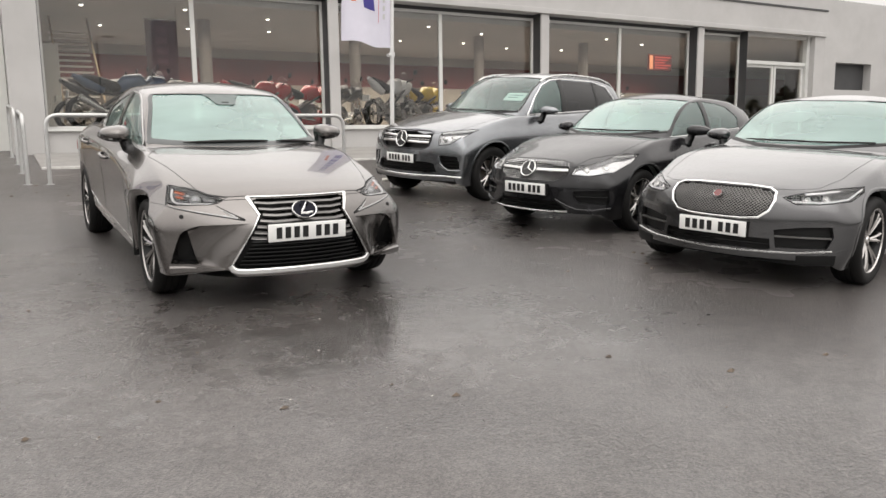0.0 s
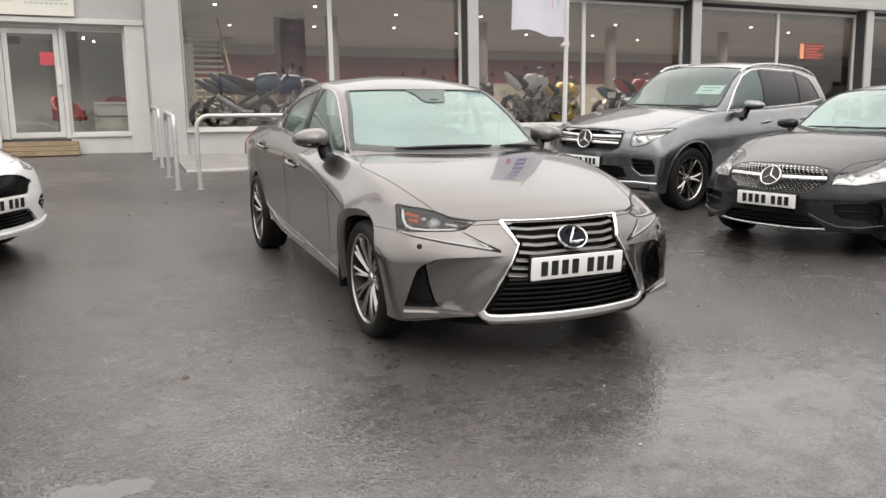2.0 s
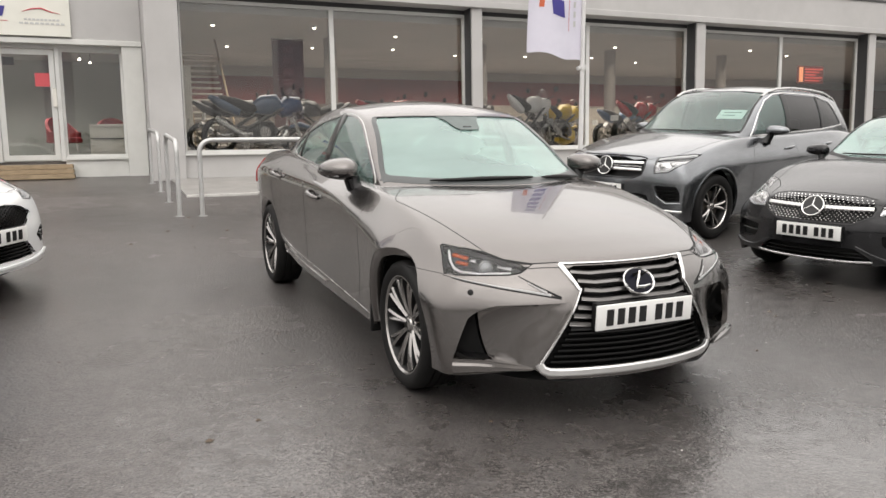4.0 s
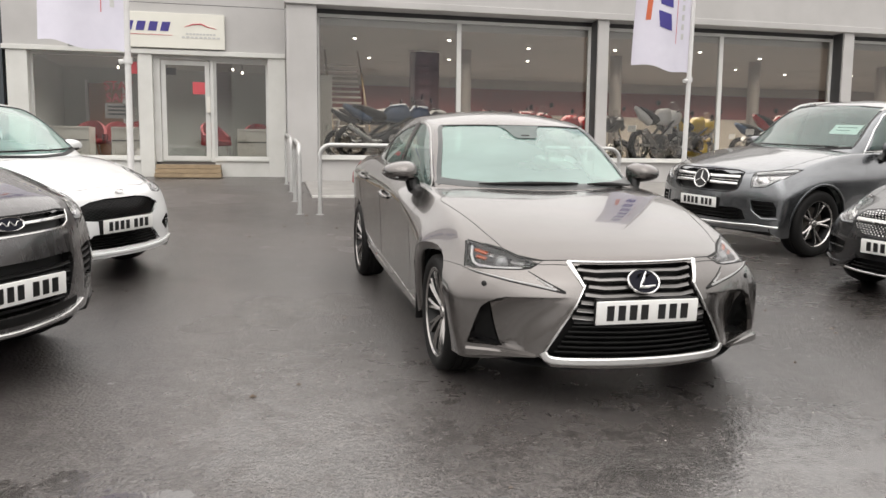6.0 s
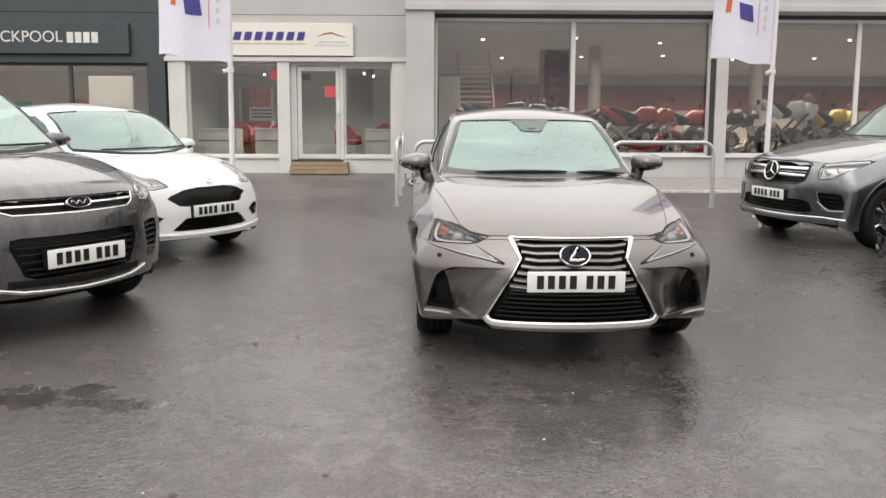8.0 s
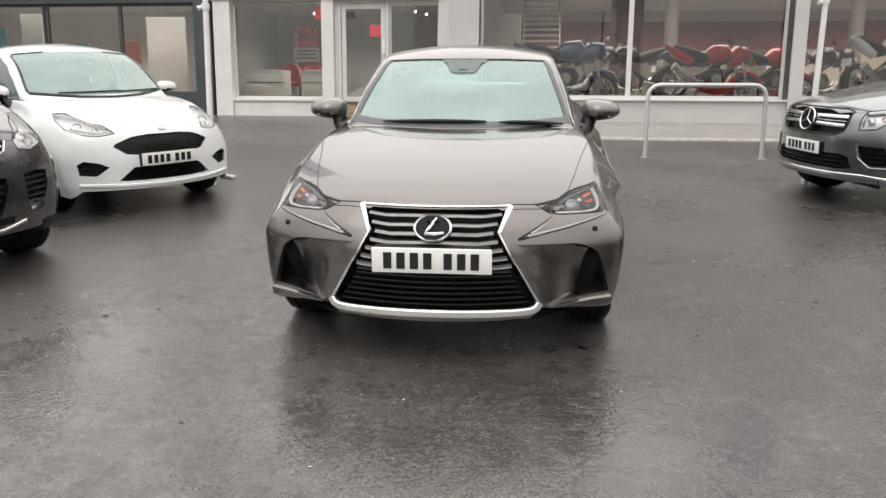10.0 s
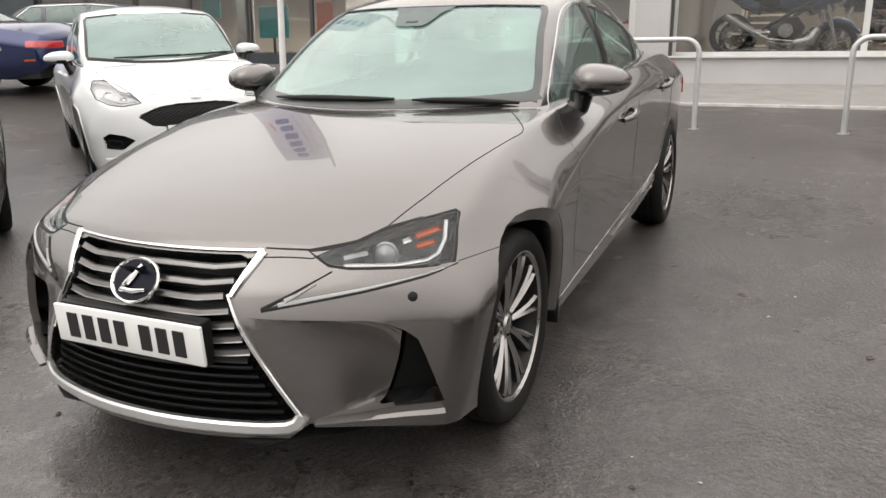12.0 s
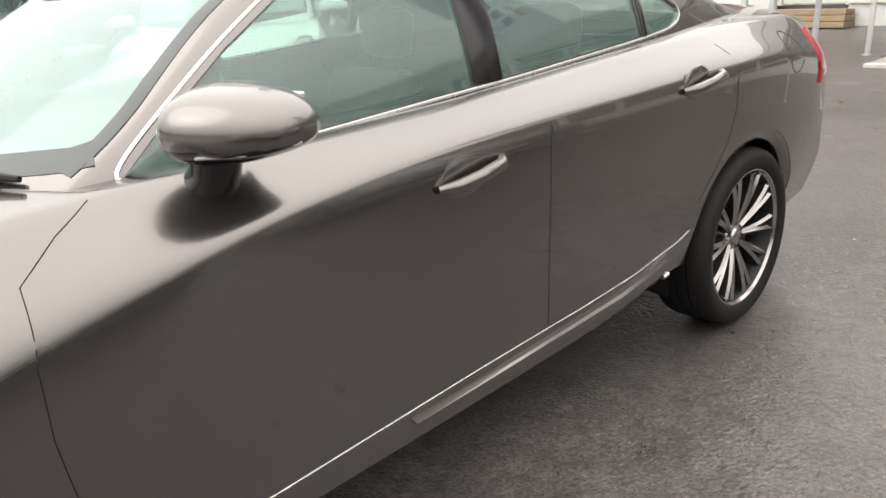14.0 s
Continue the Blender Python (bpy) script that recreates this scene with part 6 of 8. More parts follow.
def slate_saloon():
    s = dict(
        at=(2.95 + .04 * math.cos(radians(-75.2)), 4.36 + .04 * math.sin(radians(-75.2)), -165.2), length=4.67, half=.925, paint=SLATE, round=.07, crown=2.5,
        zc=curve(0, .72, .25, .80, .7, .885, 1.3, .96, 1.7, .98, 3.4, 1.02, 3.9, 1.06, 4.5, 1.04, 4.67, .96),
        zs=curve(0, .655, .35, .745, .85, .85, 1.4, .92, 2.4, .955, 3.4, 1.0, 4.67, .93),
        ws=curve(0, .74, .4, .785, .85, .82, 1.4, .79, 2.4, .78, 3.4, .79, 4.67, .70),
        zm=curve(0, .48, .5, .58, .85, .68, 1.5, .70, 3.6, .82, 4.67, .74),
        wm=curve(0, .87, .45, .905, .85, .925, 1.5, .905, 2.6, .905, 3.64, .925, 4.67, .82),
        zl=curve(0, .34, 4.67, .44), wl=curve(0, .86, .85, .91, 1.5, .88, 2.6, .875, 3.64, .91, 4.67, .82),
        zb=curve(0, .155, .5, .17, 3.2, .21, 4.67, .30), wb=curve(0, .80, .85, .86, 4.67, .78),
        sweep=(.42, 2.2, curve(.15, .03, .25, .0, .5, .01, .62, .04, .72, .10, .82, .2, .95, .3), 1.2),
        rear_sweep=(.30, 2.4, curve(.2, .08, .5, .0, 1.0, .04), .9),
        cabin=(1.22, 4.15), bow=.34, bow_reach=1.5,
        zt=curve(1.22, .93, 1.55, 1.10, 1.9, 1.28, 2.2, 1.375, 2.6, 1.415, 3.1, 1.385, 3.5, 1.28, 3.95, 1.09, 4.15, 1.03),
        wr=curve(1.22, .70, 1.7, .65, 2.2, .58, 3.2, .56, 4.15, .62), drop=curve(1.22, .004, 1.55, .05, 2.2, .06, 3.5, .05, 4.15, .004),
        wg=curve(1.22, .71, 1.7, .74, 3.2, .73, 4.15, .64), zg=curve(1.22, .90, 1.8, .925, 3.4, .97, 4.15, .98),
        axles=(.80, 3.635), wheel_r=.33, arch_r=.368, wheel_x=.775, rim_r=.24, spokes=7, twin=.14, spoke_w=.017,
        dash=1.80, dash_z=.94, seat_top=1.06, mirror=(.915, 1.90, 1.02),
        screen=[(.60, .985), (.665, 1.0), (.67, 1.03), (.575, 1.32), (.55, 1.34), (.3, 1.358)], screen_back=2.4,
        side_panes=[("clear", [(1.65, .95), (2.45, .98), (2.45, 1.33), (2.25, 1.32), (2.05, 1.24), (1.85, 1.12)]), ("clear", [(2.55, .985), (3.4, 1.03), (3.2, 1.24), (2.9, 1.31), (2.55, 1.335)])],
        doors=[[(1.48, .90), (1.44, .75), (1.46, .45), (1.54, .30), (2.55, .30), (2.54, .6), (2.53, .925)], [(2.55, .925), (2.565, .6), (2.57, .30), (3.16, .32), (3.3, .6), (3.44, .78), (3.46, .97)]],
        bonnet=[(.34, .17), (.48, .24), (.60, .36), (.67, .60), (.70, .95), (.71, 1.28), (.6, 1.34), (.3, 1.26)],
        dlo=[[(1.60, .94), (2.5, .975), (3.42, 1.02)]], dlo_mat=CHROME, pillars=((2.5, .98, 1.34, .09),), handles=((2.32, .82), (3.28, .86)),
    )
    front = dict(
        grilles=[dict(poly=[(.20, .722), (.33, .712), (.375, .69), (.385, .64), (.365, .575), (.31, .525), (.20, .512)], depth=.04, fill=((.0130, .0110), .0040, -.004, False, GRILLE_GREY), label="woven mesh grille in a chrome surround"),
                 dict(poly=[(.36, .37), (.40, .37), (.41, .295), (.36, .288)], depth=.04, slats=[(.33, .39, 0)]),
                 dict(poly=[(.42, .435), (.58, .462), (.75, .472), (.765, .40), (.735, .315), (.44, .308)], centre=False, depth=.04, slats=[(.39, .755, .43)], slat_mat=GRILLE_GREY, slat_out=.0)],
        lamps=[dict(poly=[(.437, .664), (.52, .690), (.605, .710), (.72, .730), (.81, .738), (.825, .70), (.80, .645), (.66, .625), (.53, .620)], mat=LAMP_DARK, projectors=((.58, .662, .026), (.68, .675, .026)),
                    lines=(([(.81, .725), (.785, .662), (.68, .640), (.50, .640)], .012, LAMP_WHITE), ([(.56, .69), (.72, .715)], .02, LAMP_BRIGHT)))],
        trims=[("grille_frame", [(0, .732), (.20, .730), (.335, .720), (.385, .695), (.397, .64), (.375, .568), (.315, .515), (.20, .500), (0, .497)], .018, .008, CHROME, True),
               ("lower_lip", [(-.78, .235), (-.5, .222), (0, .215), (.5, .222), (.78, .235)], .075, .006, BLACK, False), ("lower_blade", [(-.76, .300), (-.55, .278), (0, .268), (.55, .278), (.76, .300)], .014, .010, SATIN, False)],
        plate=.425, badge=(.658, .034, .034, SATIN, BADGE_RED, .008))
    return panel_car(s, "saloon_car", "slate grey saloon car with mesh grille and rain-wet bonnet", front)


def charcoal_suv():
    s = dict(
        at=(-2.825, 5.742, -31.0), length=4.52, half=.92, paint=CHARCOAL, round=.08, crown=2.5,
        zc=curve(0, .92, .3, 1.0, .8, 1.08, 1.3, 1.13, 1.8, 1.14, 3.9, 1.16, 4.4, 1.12, 4.52, 1.0),
        zs=curve(0, .84, .4, .94, .9, 1.03, 1.5, 1.09, 2.5, 1.10, 3.6, 1.14, 4.52, 1.08),
        ws=curve(0, .78, .5, .82, .9, .83, 1.5, .81, 3.5, .81, 4.52, .74),
        zm=curve(0, .60, .8, .78, 1.6, .80, 3.6, .86, 4.52, .80),
        wm=curve(0, .88, .5, .912, .88, .922, 1.6, .905, 2.6, .905, 3.57, .922, 4.52, .85),
        zl=curve(0, .42, 4.52, .46), wl=curve(0, .86, .88, .912, 1.6, .875, 2.8, .875, 3.57, .912, 4.52, .85),
        zb=curve(0, .205, .5, .22, 4.1, .27, 4.52, .36), wb=curve(0, .80, .88, .87, 4.52, .80),
        sweep=(.42, 2.1, curve(.2, .08, .33, .02, .5, .0, .7, .02, .85, .07, .95, .14, 1.1, .26), 1.25),
        rear_sweep=(.22, 2.4, curve(.2, .08, .5, .0, 1.1, .03), .9),
        cabin=(0.9, 4.40), bow=.34, bow_reach=1.5, bulge=.035,
        zt=curve(0.9, 1.08, 1.28, 1.3, 1.63, 1.5, 1.93, 1.62, 2.559, 1.69, 3.369, 1.67, 3.9, 1.58, 4.25, 1.32, 4.4, 1.12),
        wr=curve(0.9, 0.75, 1.38, 0.71, 1.98, 0.64, 3.369, 0.61, 4.4, 0.62), drop=curve(0.9, 0.004, 1.28, 0.05, 1.98, 0.06, 3.7, 0.06, 4.4, 0.004),
        wg=curve(0.9, 0.77, 1.48, 0.79, 3.369, 0.77, 4.4, 0.68), zg=curve(0.9, 1.04, 1.58, 1.07, 3.6, 1.11, 4.4, 1.08),
        axles=(.88, 3.57), wheel_r=.350, arch_r=.392, wheel_x=.765, rim_r=.235, spokes=5, twin=.22, spoke_w=.02, tyre_w=.235,
        dash=1.5, dash_z=1.08, seat_top=1.24, mirror=(.93, 1.64, 1.17),
        screen=[(.65, 1.125), (.725, 1.15), (.72, 1.19), (.635, 1.55), (.60, 1.575), (.3, 1.60)], screen_back=2.211,
        side_panes=[("clear", [(1.48, 1.12), (2.211, 1.14), (2.211, 1.59), (2.003, 1.57), (1.78, 1.47), (1.63, 1.32)]), ("dark", [(2.327, 1.145), (3.311, 1.18), (3.311, 1.57), (2.327, 1.60)]), ("dark", [(3.369, 1.185), (3.85, 1.25), (3.65, 1.5), (3.369, 1.56)])],
        privacy=CAR_GLASS,
        doors=[[(1.34, 1.06), (1.28, .85), (1.28, .5), (1.34, .34), (2.269, .34), (2.258, .7), (2.246, 1.07)], [(2.281, 1.07), (2.292, .7), (2.304, .34), (2.952, .36), (3.068, .6), (3.322, .85), (3.345, 1.09)]],
        bonnet=[(.34, 0.12), (.52, 0.2), (.64, 0.36), (.70, 0.6112), (.73, 0.824), (.745, 1.08), (.60, 1.06), (.3, 0.97)],
        dlo=[[(1.4, 1.10), (2.211, 1.125), (3.369, 1.165), (3.9, 1.22)]], pillars=((2.269, 1.13, 1.60, .10),), handles=((2.28, .97), (3.2, 1.0)), lip_mat=BLACK, lip=.05,
    )
    front = dict(
        grilles=[dict(poly=[(.38, .852), (.455, .842), (.430, .795), (.38, .776)], depth=.035, label="slim black upper grille with chrome bars"),
                 dict(poly=[(.36, .640), (.415, .632), (.425, .58), (.36, .415), (.30, .392)], depth=.05, slats=[(.42, .33, 0), (.455, .35, 0), (.50, .37, 0), (.545, .39, 0), (.585, .40, 0)], slat_w=.014, slat_mat=BLACK),
                 dict(poly=[(.545, .635), (.66, .650), (.74, .640), (.745, .56), (.70, .465), (.56, .475)], centre=False, depth=.045, slats=[(.50, .71, .55), (.54, .735, .55), (.58, .74, .55), (.615, .735, .55)], slat_w=.016, slat_mat=BLACK, label="black slatted corner intake")],
        lamps=[dict(poly=[(.53, .84), (.56, .885), (.64, .94), (.74, .985), (.785, .985), (.79, .90), (.745, .80), (.64, .775), (.545, .79)], mat=LAMP_BRIGHT, projectors=((.64, .855, .045), (.715, .90, .03)), lines=(([(.56, .80), (.65, .79), (.74, .82)], .012, LAMP_WHITE),)),
               dict(poly=[(.555, .455), (.68, .455), (.69, .425), (.65, .395), (.57, .40)], mat=LAMP_BRIGHT, label="round-cornered fog lamp in the bumper")],
        trims=[("grille_bar", [(-.43, .818), (.43, .818)], .016, .007, CHROME, False), ("grille_frame", [(0, .858), (.38, .858), (.46, .848)], .008, .006, BLACK, True), ("grille_frame", [(.462, .846), (.435, .790), (.38, .770), (0, .766)], .012, .008, CHROME, True),
               ("lower_lip", [(-.80, .300), (-.5, .268), (0, .258), (.5, .268), (.80, .300)], .075, .006, BLACK, False), ("lower_panel", [(-.44, .372), (0, .362), (.44, .372)], .045, .006, BLACK, False), ("skid_strip", [(-.52, .352), (-.36, .318), (0, .305), (.36, .318), (.52, .352)], .024, .014, SATIN, False)],
        plate=.507, plate_tilt=2, badge=(.818, .086, .036, CHROME, BADGE_BLUE, .014), script=True)
    return panel_car(s, "suv_car", "charcoal grey sport utility car with slim chrome grille", front)


def white_hatchback():
    s = dict(
        at=(-2.82, 8.52, -35.8), length=4.07, half=.867, paint=SNOW, round=.07, crown=2.4,
        zc=curve(0, .80, .25, .87, .7, .955, 1.15, 1.01, 1.6, 1.03, 3.3, 1.06, 3.8, 1.05, 4.07, .92),
        zs=curve(0, .72, .35, .825, .82, .915, 1.3, .965, 2.4, .99, 3.3, 1.03, 4.07, .97),
        ws=curve(0, .70, .4, .75, .82, .765, 1.4, .75, 2.4, .75, 3.3, .75, 4.07, .66),
        zm=curve(0, .46, .5, .60, .82, .70, 1.5, .72, 3.3, .82, 4.07, .74),
        wm=curve(0, .82, .45, .855, .82, .868, 1.5, .85, 2.4, .85, 3.31, .868, 4.07, .78),
        zl=curve(0, .34, 4.07, .44), wl=curve(0, .81, .82, .86, 1.5, .825, 2.4, .825, 3.31, .86, 4.07, .78),
        zb=curve(0, .165, .5, .18, 3.2, .22, 4.07, .32), wb=curve(0, .77, .82, .82, 4.07, .74),
        sweep=(.37, 2.2, curve(.15, .03, .25, .0, .45, .0, .6, .02, .7, .05, .8, .11, .95, .22), 1.15),
        rear_sweep=(.22, 2.4, curve(.2, .08, .5, .0, 1.0, .05), .9),
        cabin=(0.9, 3.95), bow=.33, bow_reach=1.4,
        zt=curve(0.9, 0.96, 1.28, 1.19, 1.63, 1.375, 1.93, 1.465, 2.406, 1.505, 2.949, 1.485, 3.491, 1.375, 3.8, 1.16, 3.95, 1),
        wr=curve(0.9, 0.68, 1.38, 0.655, 1.98, 0.605, 3.057, 0.57, 3.95, 0.58), drop=curve(0.9, 0.004, 1.28, 0.05, 1.98, 0.06, 3.274, 0.06, 3.95, 0.004),
        wg=curve(0.9, 0.7, 1.38, 0.73, 3.057, 0.72, 3.95, 0.63), zg=curve(0.9, 0.93, 1.48, 0.95, 3.274, 1, 3.95, 0.97),
        axles=(.82, 3.31), wheel_r=.312, arch_r=.350, wheel_x=.725, rim_r=.225, spokes=5, twin=.20, spoke_w=.017, tyre_w=.205, alloy=DARK_ALLOY,
        dash=1.48, dash_z=.97, seat_top=1.10, mirror=(.87, 1.58, 1.05),
        screen=[(.59, 1.02), (.655, 1.04), (.66, 1.07), (.595, 1.375), (.565, 1.40), (.3, 1.422)], screen_back=2.189,
        side_panes=[("clear", [(1.4, .985), (2.351, 1.01), (2.351, 1.37), (2.03, 1.365), (1.8, 1.29), (1.58, 1.15)]), ("clear", [(2.46, 1.015), (3.057, 1.045), (3.111, 1.12), (2.894, 1.31), (2.46, 1.365)])],
        doors=[[(1.28, .94), (1.23, .75), (1.25, .45), (1.32, .30), (2.536, .30), (2.579, .6), (2.579, .97)]],
        bonnet=[(.30, 0.16), (.44, 0.22), (.54, 0.36), (.60, 0.6), (.63, 0.79), (.645, 0.98), (.56, 1.02), (.3, 0.9496)],
        dlo=[[(1.34, .972), (2.406, 1.0), (3.111, 1.035)]], pillars=((2.406, 1.0, 1.38, .10),), handles=((2.48, .86),),
    )
    front = dict(
        grilles=[dict(poly=[(.16, .708), (.30, .690), (.43, .640), (.455, .615), (.36, .545), (.20, .528)], depth=.04, fill=((.022, .0125), .004, -.008, False, GLOSS_BLACK), label="black hexagonal mesh grille"),
                 dict(poly=[(.27, .430), (.31, .428), (.44, .315), (.36, .308)], depth=.05, slats=[(.335, .40, 0), (.360, .37, 0), (.385, .34, 0), (.41, .31, 0)]),
                 dict(poly=[(.500, .437), (.57, .475), (.68, .497), (.725, .466), (.715, .376), (.60, .362)], centre=False, depth=.05, label="black fog lamp recess")],
        lamps=[dict(poly=[(.415, .725), (.47, .797), (.56, .868), (.63, .890), (.70, .885), (.735, .83), (.72, .755), (.64, .715), (.55, .702)], mat=LAMP_PALE, projectors=((.54, .765, .030), (.63, .80, .042)), lines=(([(.45, .745), (.56, .735), (.69, .775)], .012, LAMP_WHITE), ([(.48, .79), (.57, .855), (.68, .875)], .012, LAMP_WHITE))),
               dict(poly=[(.60, .43), (.69, .44), (.70, .405), (.65, .385), (.60, .39)], mat=LAMP_BRIGHT, label="small fog lamp in a black recess")],
        trims=[("bonnet_edge", [(-.36, .775), (-.2, .792), (0, .796), (.2, .792), (.36, .775)], .004, .001, SEAM, False), ("lower_lip", [(-.70, .228), (-.4, .214), (0, .210), (.4, .214), (.70, .228)], .07, .006, BLACK, False), ("lip", [(-.72, .285), (-.4, .272), (0, .268), (.4, .272), (.72, .285)], .030, .016, SNOW, False)],
        plate=.49, plate_tilt=2, badge=(.750, .045, .020, CHROME, SATIN, .004))
    return panel_car(s, "hatchback_car", "white three-door hatchback car with black mesh grille", front)


def blue_convertible():
    s = dict(
        at=(-12.67, 10.23, 203.2), length=4.75, half=.90, paint=NAVY, round=.08, crown=2.5, roof=SOFT_TOP,
        zc=curve(0, .66, .4, .76, 1.4, .94, 1.9, .96, 3.6, 1.0, 4.4, .98, 4.75, .84), zs=curve(0, .60, .4, .70, 1.4, .86, 2.5, .90, 3.6, .94, 4.75, .80),
        ws=curve(0, .70, .5, .76, 1.4, .78, 3.6, .79, 4.75, .66), zm=curve(0, .45, .8, .62, 2.5, .66, 3.6, .74, 4.75, .62), wm=curve(0, .82, .5, .88, .9, .90, 2.4, .88, 3.6, .90, 4.75, .80),
        zl=curve(0, .34, 4.75, .42), wl=curve(0, .80, .9, .88, 2.4, .84, 3.6, .88, 4.75, .78), zb=curve(0, .17, .6, .18, 3.8, .22, 4.75, .32), wb=curve(0, .76, .9, .84, 4.75, .74),
        sweep=(.40, 2.2, curve(.2, .05, .4, .0, .8, .1), 1.1), rear_sweep=(.30, 2.4, curve(.2, .10, .5, .0, .9, .06), 1.0),
        cabin=(1.55, 3.95), bow=.30, zt=curve(1.55, .90, 1.9, 1.10, 2.3, 1.26, 2.7, 1.30, 3.2, 1.24, 3.7, 1.05, 3.95, .95),
        wr=curve(1.55, .64, 2.3, .54, 3.2, .52, 3.95, .58), drop=curve(1.55, .004, 1.9, .05, 3.4, .06, 3.95, .004), wg=curve(1.55, .66, 2.0, .70, 3.2, .70, 3.95, .62), zg=curve(1.55, .86, 2.4, .89, 3.95, .92),
        axles=(.92, 3.51), wheel_r=.335, arch_r=.37, wheel_x=.75, rim_r=.245, spokes=6, twin=.0, spoke_w=.035, dash=2.0, dash_z=.88, seat_top=.98, mirror=(.88, 2.1, .98),
        screen=[(.56, .95), (.62, .965), (.62, .99), (.53, 1.21), (.5, 1.225), (.3, 1.24)], screen_back=2.4,
        rear_screen=[(.42, 1.02), (.40, 1.15), (.36, 1.18)],
        side_panes=[("clear", [(1.95, .92), (2.75, .94), (2.75, 1.19), (2.5, 1.215), (2.25, 1.15)]), ("clear", [(2.80, .945), (3.10, .96), (3.0, 1.12), (2.80, 1.18)])],
        doors=[[(1.65, .86), (1.6, .6), (1.68, .28), (2.9, .28), (2.98, .6), (2.98, .90)]], bonnet=[(.30, .25), (.52, .40), (.64, .8), (.68, 1.5), (.3, 1.5)],
        dlo=[[(1.9, .91), (3.1, .95)]], handles=((2.8, .78),),
    )

    def tail(car, skin):
        for sg in (1, -1):
            bm = skin.trim("x", [(4.35, .69), (4.5, .685), (4.6, .675)], .10, .01)
            part(bm if sg > 0 else mirrored(bm), "tail_lamp", TAIL_RED, car, "red oval tail lamp", smooth=True)
            part(skin.trim("y", [(sg * .42, .67), (sg * .66, .675)], .10, .010, back=True), "tail_lamp", TAIL_RED, car, smooth=True)
            bm = skin.trim("x", [(4.30, .47), (4.45, .47)], .03, .008)
            part(bm if sg > 0 else mirrored(bm), "side_reflector", AMBER, car, smooth=True)
        p = front_frame(skin, 0, .66, .016, True)
        number_plate(car, Matrix.Translation(p.translation) @ pose(0, 0, 0, 0, 0, 180), PLATE_YELLOW)
    return panel_car(s, "convertible_car", "navy blue convertible car with black fabric roof", {}, tail)


def dark_estate():
    s = dict(
        at=(-15.6, 14.66, 203.2), length=4.8, half=.91, paint=MIDNIGHT, round=.08, crown=2.5,
        zc=curve(0, .70, .4, .82, 1.4, 1.0, 1.9, 1.02, 4.6, 1.04, 4.8, .9), zs=curve(0, .64, .4, .76, 1.4, .93, 3.6, .99, 4.8, .92), ws=curve(0, .70, .5, .78, 1.4, .79, 3.6, .79, 4.8, .72),
        zm=curve(0, .48, 2.5, .70, 4.8, .66), wm=curve(0, .84, .5, .89, .9, .91, 3.7, .91, 4.8, .84), zl=curve(0, .36, 4.8, .42), wl=curve(0, .82, .9, .89, 2.4, .86, 3.7, .89, 4.8, .82),
        zb=curve(0, .18, 3.8, .22, 4.8, .34), wb=curve(0, .78, .9, .85, 4.8, .78), sweep=(.40, 2.2, curve(.2, .05, .4, .0, .9, .15), 1.1), rear_sweep=(.20, 2.4, curve(.2, .08, .5, .0, 1.0, .03), .8),
        cabin=(1.35, 4.68), bow=.32, zt=curve(1.35, .97, 1.8, 1.22, 2.2, 1.41, 2.7, 1.47, 3.6, 1.46, 4.3, 1.38, 4.6, 1.15, 4.68, 1.0), wr=curve(1.35, .68, 2.3, .57, 4.68, .58), drop=curve(1.35, .004, 1.8, .05, 4.3, .06, 4.68, .004),
        wg=curve(1.35, .70, 2.0, .73, 4.0, .73, 4.68, .66), zg=curve(1.35, .94, 2.4, .96, 4.68, .98), axles=(.92, 3.72), wheel_r=.325, arch_r=.36, wheel_x=.75, rim_r=.23, spokes=5, twin=.18,
        dash=2.0, dash_z=.98, seat_top=1.08, mirror=(.90, 2.05, 1.06), screen=[(.58, 1.02), (.65, 1.04), (.65, 1.07), (.56, 1.36), (.53, 1.38), (.3, 1.40)], screen_back=2.6,
        side_panes=[("clear", [(1.9, .99), (2.65, 1.0), (2.65, 1.38), (2.4, 1.37), (2.15, 1.25)]), ("clear", [(2.75, 1.0), (3.6, 1.02), (3.6, 1.375), (2.75, 1.385)]), ("clear", [(3.68, 1.02), (4.3, 1.06), (4.15, 1.33), (3.68, 1.37)])],
        doors=[[(1.65, .93), (1.6, .6), (1.68, .30), (2.7, .30), (2.7, .96)], [(2.72, .96), (2.72, .30), (3.3, .32), (3.6, .75), (3.62, .98)]], bonnet=[(.30, .25), (.52, .40), (.64, .8), (.68, 1.4), (.3, 1.35)],
        dlo=[[(1.85, .98), (4.32, 1.04)], [(1.85, .98), (2.4, 1.385), (3.6, 1.40), (4.2, 1.345), (4.35, 1.05)]], dlo_mat=CHROME, handles=((2.5, .85), (3.45, .88)),
    )
    return panel_car(s, "estate_car", "dark blue-black estate car with chrome window line", {})


grey_suv()
black_hatchback()
slate_saloon()
charcoal_suv()
white_hatchback()
blue_convertible()
dark_estate()


